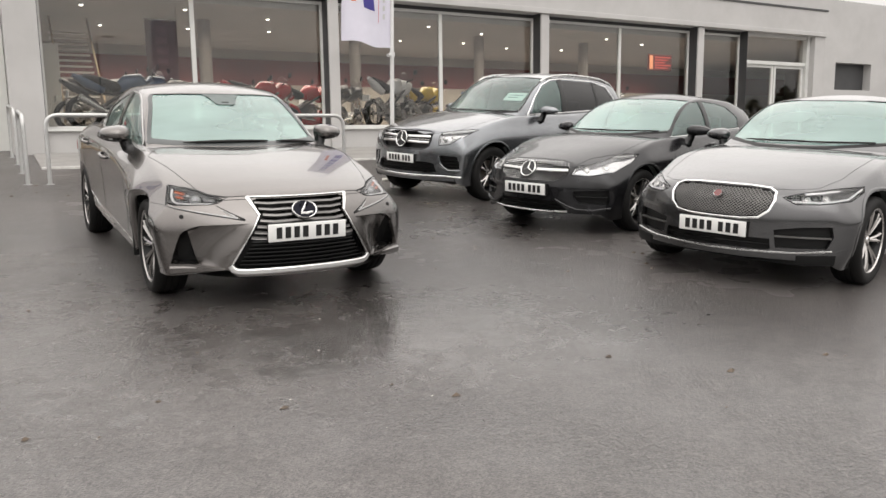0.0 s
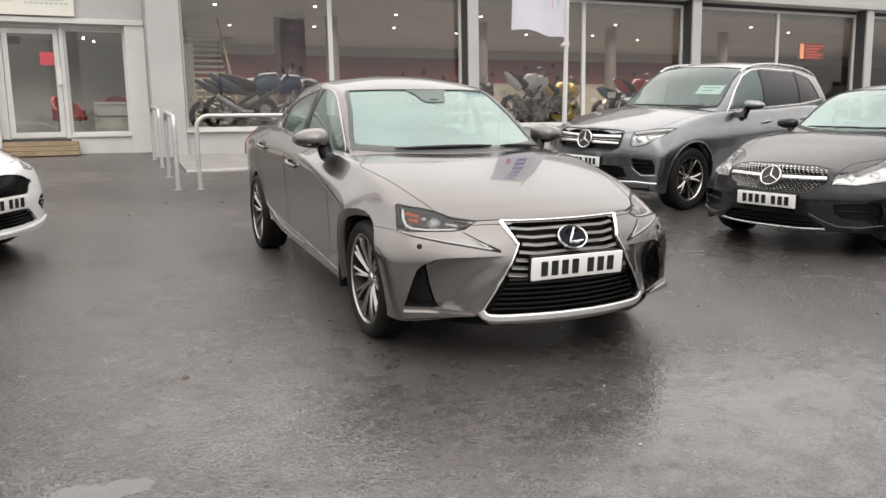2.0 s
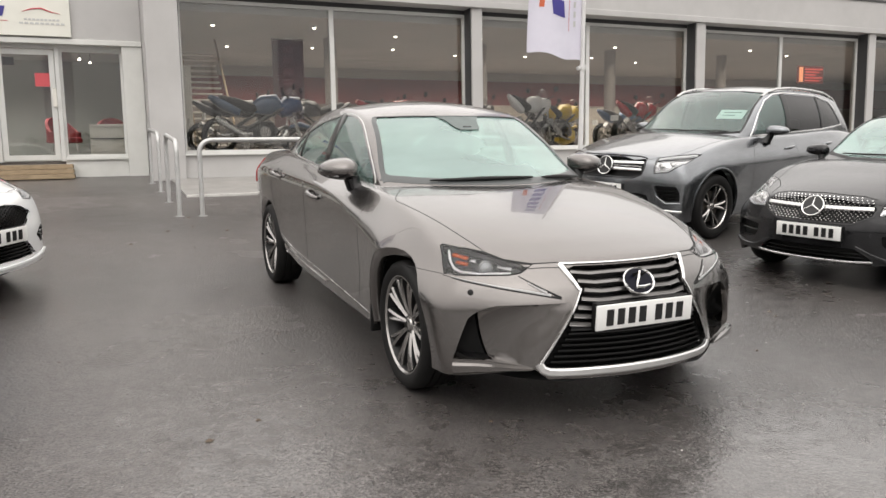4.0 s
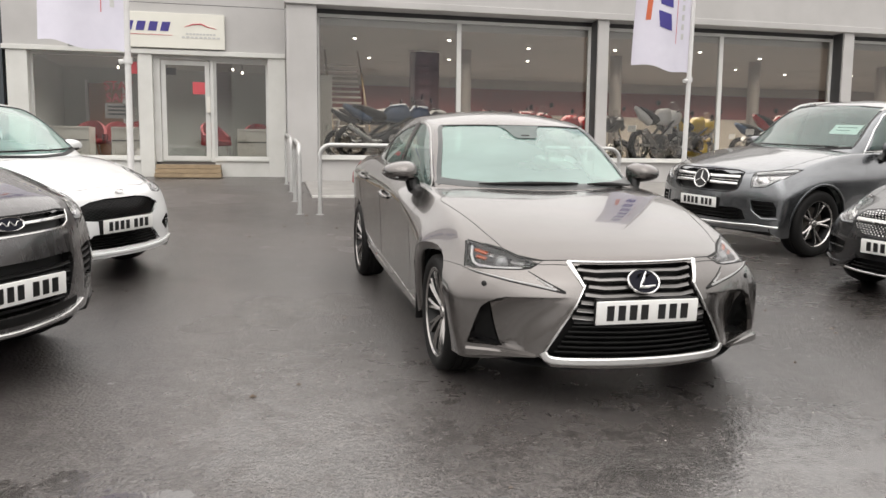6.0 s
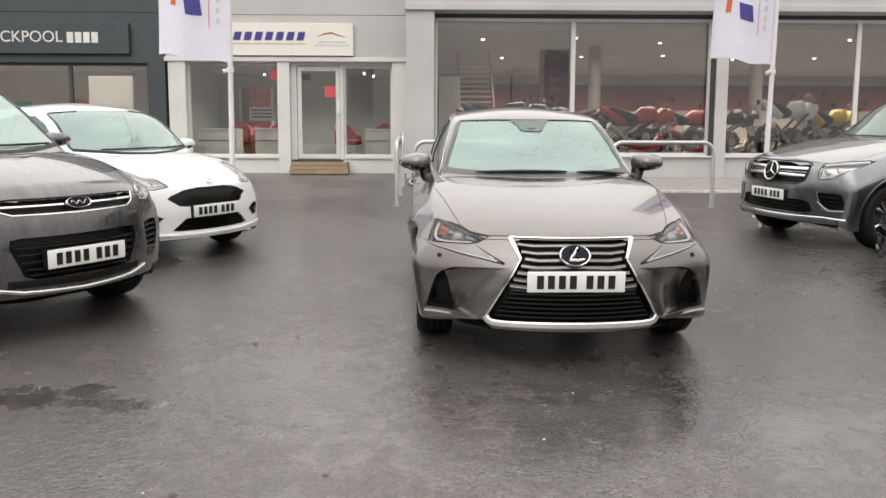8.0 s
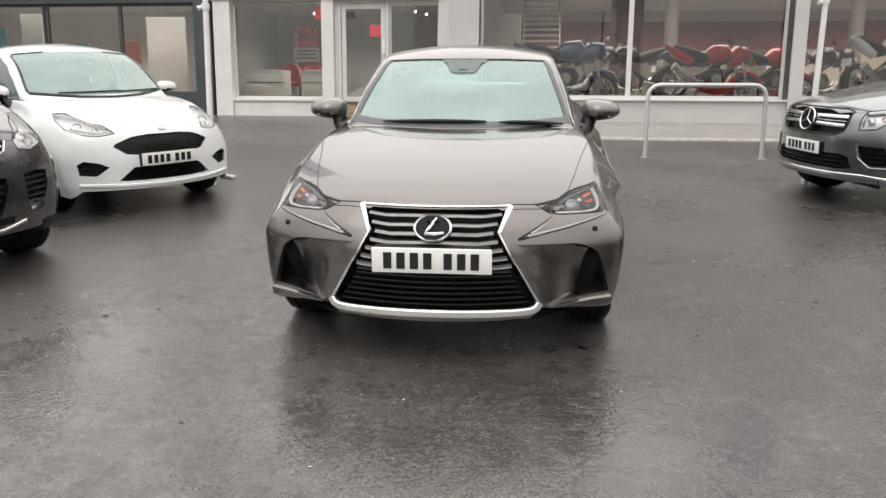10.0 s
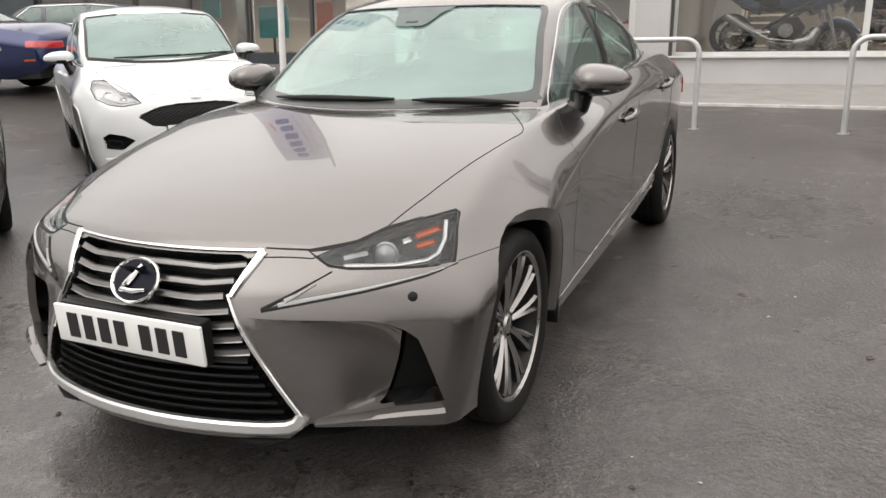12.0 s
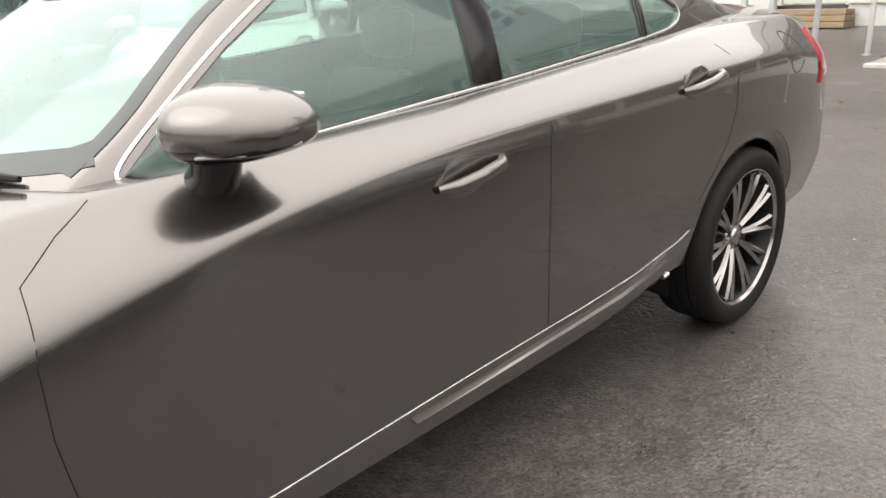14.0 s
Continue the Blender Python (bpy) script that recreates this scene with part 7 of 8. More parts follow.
# ---- buildings ----
RED_WALL = surface("red_wall_band", (0.17, 0.045, 0.047), (0.14, 0.04, 0.042), 1.5, (0.5, 0.6))
CREAM_WALL = surface("cream_interior_wall", (0.42, 0.38, 0.33), (0.36, 0.325, 0.28), 1.2, (0.6, 0.7))
GREY_WALL = surface("grey_interior_wall", (0.34, 0.31, 0.29), (0.28, 0.26, 0.24), 1.0, (0.6, 0.7))
CEILING = surface("showroom_ceiling", (0.40, 0.37, 0.35), (0.33, 0.31, 0.29), 0.8, (0.7, 0.8))
TILE_FLOOR = surface("showroom_floor", (0.20, 0.18, 0.17), (0.16, 0.15, 0.14), 1.5, (0.15, 0.3))
WHITE_GLOSS = surface("white_laminate", (0.72, 0.70, 0.64), (0.66, 0.64, 0.58), 3, (0.3, 0.4))
RED_FABRIC = surface("red_chair_fabric", (0.28, 0.012, 0.018), (0.20, 0.01, 0.014), 8, (0.7, 0.8), bump=0.2, bump_scale=200)
ORANGE = surface("orange_panel", (0.60, 0.13, 0.05), None, 4, (0.4, 0.5))
TEAL = surface("teal_panel", (0.03, 0.30, 0.30), None, 4, (0.4, 0.5))
SPOT = glow("spotlight_glow", (1.0, 0.93, 0.80), 8.0)
DOOR_BROWN = surface("brown_door_veneer", (0.24, 0.105, 0.05), (0.18, 0.08, 0.04), 5, (0.4, 0.5), stretch=(6, 1, 1))
OFFICE_WALL = surface("pale_office_wall", (0.40, 0.41, 0.39), (0.34, 0.35, 0.33), 1.0, (0.6, 0.7))
BLIND = surface("pale_blind", (0.46, 0.44, 0.42), (0.42, 0.40, 0.38), 2, (0.6, 0.7))
SHOWROOM_FLOOR = 1.14


def glazed_bay(building, x0, x1, z0, z1, y, panes, frame_mat, glass, name="window", bar=0.07, depth=0.08):
    """One shop window: a frame of bars, an upright between the panes, and a pane of glass in each opening."""
    w = new(name)
    w.parent = building
    part(box(x0, x1, y, y + depth, z1 - bar, z1, 0.004), "frame_head", frame_mat, w)
    part(box(x0, x1, y, y + depth, z0, z0 + bar, 0.004), "frame_sill", frame_mat, w)
    n = panes
    for k in range(n + 1):
        c = x0 + (x1 - x0) * k / n
        a, b = (c, c + bar) if k == 0 else (c - bar, c) if k == n else (c - bar * 0.7, c + bar * 0.7)
        part(box(a, b, y + 0.002, y + depth - 0.002, z0 + bar, z1 - bar, 0.004), "frame_post", frame_mat, w)
    for k in range(n):
        a, b = x0 + (x1 - x0) * k / n + bar * 0.6, x0 + (x1 - x0) * (k + 1) / n - bar * 0.6
        p = part(box(a, b, y + 0.035, y + 0.043, z0 + bar * 0.8, z1 - bar * 0.8), "pane", glass, w, "large reflecting shop window pane")
        p.visible_shadow = False
    return w


# the grey showroom
show = thing("showroom_building", pose(0, 0, 0), "long grey showroom with tall shop windows above a pale plinth", "building")
BAYS = ((-0.72, 5.44), (5.70, 11.74), (12.02, 17.95))
for x0, x1 in ((-1.33, -0.72), (5.44, 5.70), (11.74, 12.02), (17.95, 18.22), (23.85, 24.4)):
    part(box(x0, x1, 18.0, 18.55, 0.4, 4.33, 0.006), "pillar", CLADDING, show)
part(box(24.4, 25.1, 18.0, 18.55, 0.4, 4.33), "end_wall", CLADDING, show)
part(box(25.1, 27.3, 18.0, 18.55, 0.4, 2.5), "end_wall", CLADDING, show)
part(box(25.1, 27.3, 18.0, 18.55, 3.47, 4.33), "end_wall", CLADDING, show)
part(box(27.3, 44.0, 18.0, 18.55, 0.4, 4.33), "end_wall", CLADDING, show)
part(box(25.1, 27.3, 18.3, 18.4, 2.5, 3.47), "louvre", DARK_TRIM, show, "dark louvred opening in the wall")
part(box(-1.36, 24.4, 17.93, 18.55, 4.33, 4.47, 0.01), "fascia_edge", CLADDING, show, "slim projecting edge over the windows")
part(box(-1.33, 24.4, 17.98, 18.55, 4.47, 5.20), "fascia", CLADDING, show)
part(box(-1.34, 24.45, 17.95, 18.55, 5.20, 5.26), "joint_strip", DARK_TRIM, show)
part(box(-1.33, 44.0, 18.0, 18.55, 5.26, 5.65), "upper_wall", CLADDING, show)
part(box(24.4, 44.0, 18.002, 18.55, 4.33, 5.26), "upper_wall_end", CLADDING, show)
part(box(-1.33, -0.95, 18.55, 34.0, 0.4, 5.65), "side_wall", CLADDING, show)
part(box(-1.33, 44.0, 18.55, 34.4, 5.65, 5.80), "roof", DARK_TRIM, show)
for x0, x1 in BAYS + ((18.22, 20.35),):
    part(box(x0, x1, 18.10, 18.55, 0.4, 1.20), "plinth", CLADDING, show, "pale grey plinth below the window")
    part(box(x0, x1, 18.02, 18.45, 1.20, 1.235, 0.006), "window_ledge", WHITE_FRAME, show)
    part(box(x0, x1, 18.38, 18.50, 4.235, 4.33), "blind_box", DARK_TRIM, show)
    part(box(x0 + 0.05, x1 - 0.05, 18.47, 18.49, 4.02, 4.235), "roller_blind", BLIND, show, "pale roller blind drawn a hand down")
    glazed_bay(show, x0, x1, 1.235, 4.235, 18.36, 1 if x1 - x0 < 3 else 2, WHITE_FRAME, SHOP_GLASS)
    part(box(x1 - 0.012, x1 - 0.001, 18.05, 18.36, 1.24, 4.33), "reveal", DARK_TRIM, show)
    part(box(x0 + 0.001, x0 + 0.012, 18.05, 18.36, 1.24, 4.33), "reveal", DARK_TRIM, show)
# the showroom's glazed entrance
door = new("entrance_door")
door.parent = show
tagged(door, "white framed glazed double door with a transom window")
for x0, x1 in ((20.35, 20.5), (23.7, 23.85)):
    part(box(x0, x1, 18.2, 18.5, 0.75, 4.33), "door_post", WHITE_FRAME, door)
part(box(20.5, 23.7, 18.25, 18.45, 3.30, 3.42), "transom", WHITE_FRAME, door)
part(box(20.5, 23.7, 18.25, 18.45, 4.22, 4.33), "door_head", WHITE_FRAME, door)
for x0, x1 in ((20.5, 22.08), (22.12, 23.7)):
    glazed_bay(door, x0, x1, 0.80, 3.30, 18.32, 1, WHITE_FRAME, SHOP_GLASS, "door_leaf", 0.10)
p = part(box(20.5, 23.7, 18.36, 18.37, 3.42, 4.22), "pane", SHOP_GLASS, door)
p.visible_shadow = False

# inside the showroom
tagged(finish(box(-0.95, 44.0, 18.56, 33.9, SHOWROOM_FLOOR - 0.1, SHOWROOM_FLOOR), "floor", TILE_FLOOR), "dark polished tiled showroom floor", "floor", kind="structure")
tagged(finish(box(-0.95, 44.0, 18.56, 33.9, 4.75, 4.85), "ceiling", CEILING), "grey showroom ceiling", "ceiling", kind="structure")
tagged(finish(box(9.5, 44.0, 33.9, 34.1, SHOWROOM_FLOOR, 3.30), "wall_north", CREAM_WALL), "cream lower wall at the back of the showroom", "wall", kind="structure")
tagged(finish(box(-0.95, 9.5, 33.9, 34.1, SHOWROOM_FLOOR, 3.30), "wall_north_dark", surface("taupe_wall", (0.16, 0.14, 0.125), (0.13, 0.115, 0.10), 1.2, (0.6, 0.7))), "taupe lower wall behind the staircase end", "wall", kind="structure")
tagged(finish(box(-0.95, 44.0, 33.88, 34.1, 3.30, 4.35), "wall_north_band", RED_WALL), "dark red band along the showroom's back wall", "wall", kind="structure")
tagged(finish(box(-0.95, 44.0, 33.9, 34.1, 4.35, 4.75), "wall_north_upper", GREY_WALL), "grey upper wall at the back of the showroom", "wall", kind="structure")
tagged(finish(box(43.8, 44.0, 18.56, 33.9, SHOWROOM_FLOOR, 4.75), "wall_east", GREY_WALL), "grey end wall of the showroom", "wall", kind="structure")
for x in (4.4, 9.6, 14.8, 20.0):
    tagged(finish(tube([(x, 26.0, SHOWROOM_FLOOR), (x, 26.0, 4.75)], 0.20, 20), "column", GREY_WALL, smooth=True), "round pale column holding the ceiling", "column", kind="structure")


def ceiling_spot(x, y):
    t = thing("ceiling_spotlight", pose(x, y, 4.75), "small round ceiling spotlight switched on", "lamp", "showroom spotlights")
    part(tube([(0, 0, 0), (0, 0, -0.05)], [0.075, 0.065], 14), "housing", WHITE_FRAME, t, smooth=True)
    part(tube([(0, 0, -0.045), (0, 0, -0.075)], [0.055, 0.042], 14), "bulb", SPOT, t)
    return t


first = ceiling_spot(1.0, 20.5)
for k in range(1, 26):
    copy_thing(first, pose(-0.2 + (k % 9) * 2.7 + (k // 9) * 0.9, 20.3 + (k // 9) * 3.6 + (k * 37 % 10) * 0.12, 4.75))
def room_lamp(name, x, y, z, power, wide, deep, colour=(1.0, 0.90, 0.78)):
    """A field of ceiling lamps shining down into the room."""
    a = new(name, bpy.data.lights.new(name, "AREA"))
    a.data.shape, a.data.size, a.data.size_y, a.data.spread = "RECTANGLE", wide, deep, radians(125)
    a.data.energy, a.data.color = power, colour
    a.matrix_world = pose(x, y, z)


for x in (4.0, 12.0, 20.0, 28.0):
    for y in (23.0, 30.5):
        room_lamp("showroom_lighting", x, y, 4.6, 330 if y < 25 else 740, 7.0, 5.0)

# tall dark banner reflection in the shop window, built as a cloth deep inside the showroom
hb = thing("banner_reflection", pose(3.14, 26.3, 0), "banner reflection in the shop window, built as a plum cloth with dim vertical lettering", "banner")
part(box(-0.48, 0.48, -0.01, 0.01, 1.75, 4.70, 0.004), "cloth", surface("plum_reflection", (0.11, 0.065, 0.07), (0.09, 0.052, 0.058), 3, (0.7, 0.8), bump=0.1, bump_scale=80), hb)
for k in range(8):
    part(box(-0.16, 0.16, -0.016, -0.009, 2.0 + k * 0.33, 2.2 + k * 0.33), "text_bar", surface("reflected_pink", (0.19, 0.11, 0.12), None, 5, (0.6, 0.7)) if k == 0 else bpy.data.materials["reflected_pink"], hb)
part(tube([(-0.5, 0, 4.71), (0.5, 0, 4.71)], 0.02, 8), "rod", SATIN, hb, smooth=True)

# staircase behind the first window
stair = thing("staircase", pose(0.05, 24.0, SHOWROOM_FLOOR), "open staircase with pale treads and timber handrails", "staircase")
for k in range(17):
    part(box(0.0, 1.05, k * 0.23, k * 0.23 + 0.27, 0.19 * (k + 1) - 0.04, 0.19 * (k + 1)), "tread", WHITE_GLOSS, stair)
for x in (0.0, 1.05):
    part(tube([(x, 0, 0.95), (x, 3.9, 0.95 + 3.22)], 0.03, 10), "handrail", OAK, stair, smooth=True)
    part(box(x - 0.02, x + 0.02, 0.0, 0.06, 0.0, 1.0), "newel", OAK, stair)
tagged(finish(box(-0.60, 0.0, 23.6, 24.2, SHOWROOM_FLOOR, 3.55, 0.01), "partition", WHITE_WALL), "white partition beside the staircase", "wall", kind="structure")


# ---- motorbikes behind the glass ----
def motorbike(x, y, turn, colour, label, tall=1.0, big=1.25):
    """A parked motorbike: two wheels, engine, tank, seat, fairing, forks, bars, exhaust and mudguards."""
    b = thing("motorbike", pose(x, y, SHOWROOM_FLOOR, 0, 6, turn) @ Matrix.Diagonal((big, big, big, 1)), label, "motorbike", "motorbikes in the showroom")
    h = tall
    for wx in (-0.72, 0.72):
        w = new("wheel")
        w.parent = b
        w.matrix_local = pose(wx, 0, 0.315, 0, 0, 90)
        part(spin([(0.225, -0.05), (0.27, -0.065), (0.30, -0.05), (0.315, -0.02), (0.315, 0.02), (0.30, 0.05), (0.27, 0.065), (0.225, 0.05)], 36), "tyre", RUBBER, w, smooth=True)
        bm = spin([(0.228, -0.04), (0.215, -0.03), (0.215, 0.03), (0.228, 0.04)], 36)
        for k in range(10):
            a = k * math.tau / 10
            add = tube([(0.0, 0.03 * math.cos(a), 0.03 * math.sin(a)), (0.0, 0.22 * math.cos(a + 0.2), 0.22 * math.sin(a + 0.2))], 0.008, 6)
            me = bpy.data.meshes.new("tmp")
            add.to_mesh(me)
            add.free()
            bm.from_mesh(me)
            bpy.data.meshes.remove(me)
        part(bm, "rim", ALLOY, w, smooth=True)
        part(spin([(0.06, 0.05), (0.13, 0.05), (0.13, 0.045), (0.06, 0.045)], 24), "brake_disc", DISC, w, smooth=True)

    def blob(name, pts, radii, mat, squash=0.6, lab=""):
        bm = tube(pts, radii, 14)
        for v in bm.verts:
            v.co.y *= squash
        part(bm, name, mat, b, lab, smooth=True, sharp=60)
    blob("engine", [(-0.22, 0, 0.42), (-0.05, 0, 0.46), (0.16, 0, 0.48), (0.26, 0, 0.44)], [0.10, 0.19, 0.19, 0.10], DARK_ALLOY, 0.8)
    part(tube([(0.02, 0.14, 0.44), (0.02, 0.20, 0.44)], 0.10, 18), "clutch_cover", ALLOY, b, smooth=True)
    part(tube([(0.02, -0.14, 0.44), (0.02, -0.20, 0.44)], 0.10, 18), "clutch_cover", ALLOY, b, smooth=True)
    blob("tank", [(-0.18, 0, 0.80 * h), (-0.02, 0, 0.88 * h), (0.20, 0, 0.92 * h), (0.36, 0, 0.84 * h)], [0.08, 0.17, 0.19, 0.08], colour, 0.75, "painted fuel tank")
    blob("seat", [(-0.78, 0, 0.92 * h), (-0.5, 0, 0.86 * h), (-0.25, 0, 0.80 * h), (-0.08, 0, 0.82 * h)], [0.05, 0.10, 0.11, 0.06], BLACK, 1.1)
    blob("tail_fairing", [(-0.95, 0, 0.92 * h), (-0.7, 0, 0.82 * h), (-0.4, 0, 0.74 * h)], [0.04, 0.10, 0.09], colour, 0.9)
    blob("front_fairing", [(0.30, 0, 0.78 * h), (0.46, 0, 0.92 * h), (0.62, 0, 0.96 * h), (0.70, 0, 0.88 * h)], [0.10, 0.19, 0.15, 0.05], colour, 1.0)
    blob("belly_pan", [(-0.2, 0, 0.26), (0.1, 0, 0.25), (0.38, 0, 0.34), (0.46, 0, 0.52)], [0.05, 0.10, 0.12, 0.08], colour if tall < 1.05 else SATIN, 1.3)
    blob("front_mudguard", [(0.52, 0, 0.60), (0.70, 0, 0.66), (0.88, 0, 0.62), (1.02, 0, 0.50)], [0.03, 0.055, 0.05, 0.02], colour, 1.2)
    blob("screen", [(0.56, 0, 0.98 * h), (0.50, 0, 1.12 * h), (0.44, 0, 1.22 * h)], [0.13, 0.11, 0.05], LENS, 1.0)
    part(tube([(0.70, 0, 0.88 * h), (0.735, 0, 0.87 * h)], 0.08, 16), "headlight", LAMP_BRIGHT, b, smooth=True)
    for sy in (-0.11, 0.11):
        part(tube([(0.72, sy, 0.315), (0.46, sy, 0.98 * h)], [0.032, 0.026], 10), "fork", SATIN, b, smooth=True)
        part(tube([(-0.72, sy, 0.315), (-0.18, sy * 0.9, 0.40)], 0.030, 10), "swingarm", SATIN, b, smooth=True)
        part(tube([(0.42, sy * 0.4, 1.0 * h), (0.38, sy * 2.2, 1.06 * h), (0.28, sy * 3.4, 1.05 * h)], 0.013, 8), "handlebar", BLACK, b, smooth=True)
        part(tube([(0.40, sy * 2.4, 1.06 * h), (0.44, sy * 2.9, 1.20 * h)], 0.006, 6), "mirror_stem", BLACK, b)
        part(tube([(0.45, sy * 3.0, 1.22 * h), (0.43, sy * 3.0, 1.22 * h)], 0.055, 12), "mirror", BLACK, b)
        part(tube([(0.40, sy, 0.90 * h), (0.0, sy * 0.9, 0.66), (-0.30, sy, 0.44)], 0.026, 8), "frame", DARK_ALLOY, b, smooth=True)
    part(tube([(0.15, -0.14, 0.30), (-0.2, -0.16, 0.30), (-0.45, -0.17, 0.40)], 0.025, 8), "exhaust_pipe", SATIN, b, smooth=True)
    part(tube([(-0.42, -0.18, 0.38), (-0.85, -0.20, 0.58)], [0.055, 0.065], 14), "silencer", SATIN, b, smooth=True)
    part(tube([(-0.1, 0.12, 0.3), (-0.16, 0.30, 0.0)], 0.012, 6), "side_stand", BLACK, b)
    part(box(-1.02, -1.0, -0.09, 0.09, 0.55, 0.67), "plate", PLATE_WHITE, b)
    return b


BIKE_RED = paint("red_bike_paint", (0.42, 0.015, 0.02), 0.0, (0.2, 0.3), 0.02)
BIKE_WHITE = paint("white_bike_paint", (0.72, 0.72, 0.72), 0.0, (0.25, 0.35), 0.02)
BIKE_BLUE = paint("blue_bike_paint", (0.05, 0.09, 0.17), 0.3, (0.25, 0.35), 0.05)
BIKE_BLACK = paint("black_bike_paint", (0.02, 0.02, 0.022), 0.3, (0.2, 0.3), 0.05)
BIKE_YELLOW = paint("yellow_bike_paint", (0.62, 0.42, 0.02), 0.0, (0.25, 0.35), 0.02)
for x, y, a, c, words, tall in (
        (1.0, 19.75, 6, BIKE_BLUE, "dark blue touring motorbike with bright engine", 1.05), (4.3, 20.1, 18, BIKE_RED, "red sports motorbike on the showroom floor", 1.0),
        (5.9, 21.2, 20, BIKE_RED, "red roadster motorbike behind the pillar", 1.0), (7.9, 19.8, 32, BIKE_WHITE, "white and red adventure motorbike on the showroom floor", 1.12),
        (9.4, 20.7, 30, BIKE_YELLOW, "yellow and black motorbike on the showroom floor", 1.0), (11.5, 20.1, 24, BIKE_RED, "red and blue sports motorbike on the showroom floor", 1.05),
        (13.6, 20.3, 20, BIKE_BLACK, "black roadster motorbike on the showroom floor", 1.0), (15.6, 20.2, 15, BIKE_RED, "red roadster motorbike on the showroom floor", 1.0),
        (17.2, 21.4, 15, BIKE_WHITE, "white sports motorbike on the showroom floor", 1.0), (2.9, 22.0, 200, BIKE_BLACK, "black motorbike in the second row", 1.1),
        (0.9, 22.3, 10, BIKE_BLACK, "black cruiser motorbike near the staircase", 1.1), (4.6, 22.9, 15, BIKE_BLACK, "black motorbike in the second row", 1.05),
        (7.4, 22.6, 12, BIKE_BLACK, "black tall motorbike in the second row", 1.1), (10.4, 22.9, 12, BIKE_BLACK, "black cruiser motorbike in the second row", 1.0),
        (12.9, 22.7, 12, BIKE_BLUE, "dark blue motorbike in the second row", 1.0)):
    motorbike(x, y, a, c, words, tall)
screen_sign = thing("wall_screen", pose(21.4, 23.0, 3.45), "lit orange and red display panel", "screen")
part(box(-0.62, 0.62, 0, 0.08, 0.0, 0.62, 0.01), "casing", RED_WALL, screen_sign)
part(box(-0.58, -0.40, -0.012, -0.002, 0.05, 0.57), "display", glow("orange_display", (1.0, 0.40, 0.20), 0.45), screen_sign)
for k in range(5):
    part(box(-0.30, 0.56 - 0.16 * (k % 3), -0.012, -0.002, 0.48 - k * 0.10, 0.53 - k * 0.10), "display_line", glow("red_display", (0.7, 0.10, 0.08), 0.35), screen_sign)

# ---- the white fronted sales office ----
office = thing("office_building", pose(0, 0, 0), "sales office with white frontage, glazed door and cream sign board", "building")
OY = 19.35
part(box(-7.0, -1.34, OY, OY + 0.3, 3.50, 4.46), "upper_wall", CLADDING, office)
part(box(-7.0, -1.34, OY + 0.012, OY + 0.3, 4.475, 5.65), "upper_wall", CLADDING, office)
part(box(-7.0, -1.34, OY + 0.02, OY + 0.3, 4.46, 4.475), "joint", DARK_TRIM, office)
part(box(-7.02, -1.34, OY - 0.06, OY + 0.3, 3.40, 3.50, 0.008), "lintel", WHITE_WALL, office, "white lintel over the office front")
for x0, x1 in ((-6.95, -6.55), (-4.40, -4.12), (-1.72, -1.34)):
    part(box(x0, x1, OY - 0.02, OY + 0.3, 0.5, 3.40, 0.006), "pilaster", WHITE_WALL, office)
part(box(-6.55, -4.40, OY + 0.04, OY + 0.3, 0.5, 1.15), "plinth", WHITE_WALL, office)
part(box(-6.55, -4.40, OY - 0.01, OY + 0.2, 1.15, 1.21, 0.006), "window_sill", WHITE_WALL, office)
part(box(-2.87, -1.72, OY + 0.04, OY + 0.3, 0.5, 1.15), "plinth", WHITE_WALL, office)
part(box(-2.87, -1.72, OY - 0.01, OY + 0.2, 1.15, 1.21, 0.006), "window_sill", WHITE_WALL, office)
glazed_bay(office, -6.55, -4.40, 1.21, 3.40, OY + 0.18, 1, WHITE_FRAME, SHOP_GLASS, bar=0.05)
glazed_bay(office, -2.87, -1.72, 1.21, 3.33, OY + 0.18, 1, WHITE_FRAME, SHOP_GLASS, bar=0.05)
part(box(-4.12, -1.72, OY + 0.14, OY + 0.3, 3.33, 3.40), "door_head", WHITE_FRAME, office)
for x0, x1 in ((-4.12, -3.98), (-2.95, -2.87)):
    part(box(x0, x1, OY + 0.12, OY + 0.28, 1.13, 3.33), "door_post", WHITE_FRAME, office)
od = glazed_bay(office, -3.97, -2.96, 1.16, 3.31, OY + 0.15, 1, WHITE_FRAME, SHOP_GLASS, "office_door", 0.10, 0.06)
part(box(-3.03, -2.95, OY + 0.10, OY + 0.15, 2.20, 2.56, 0.01), "door_handle", WHITE_GLOSS, od, "white door handle box")
part(box(-3.32, -3.06, OY + 0.176, OY + 0.182, 2.60, 2.86), "red_notice", SIGN_RED, od, "small red notice on the glass")
part(box(-3.86, -3.66, OY + 0.176, OY + 0.182, 3.00, 3.15), "grey_notice", DARK_TRIM, od)
part(box(-4.6, -4.45, OY + 0.195, OY + 0.2, 3.0, 3.25), "red_sticker", SIGN_RED, office)
steps = thing("timber_steps", pose(-3.40, OY - 0.22, ground_z(OY - 0.22)), "stacked weathered timber sleepers as a doorstep", "steps")
for k, (w, d, z) in enumerate(((0.68, 0.24, 0.0), (0.67, 0.20, 0.095), (0.66, 0.16, 0.19))):
    part(box(-w, w, -d, 0.20, z, z + 0.088, 0.008), "sleeper", OAK, steps)
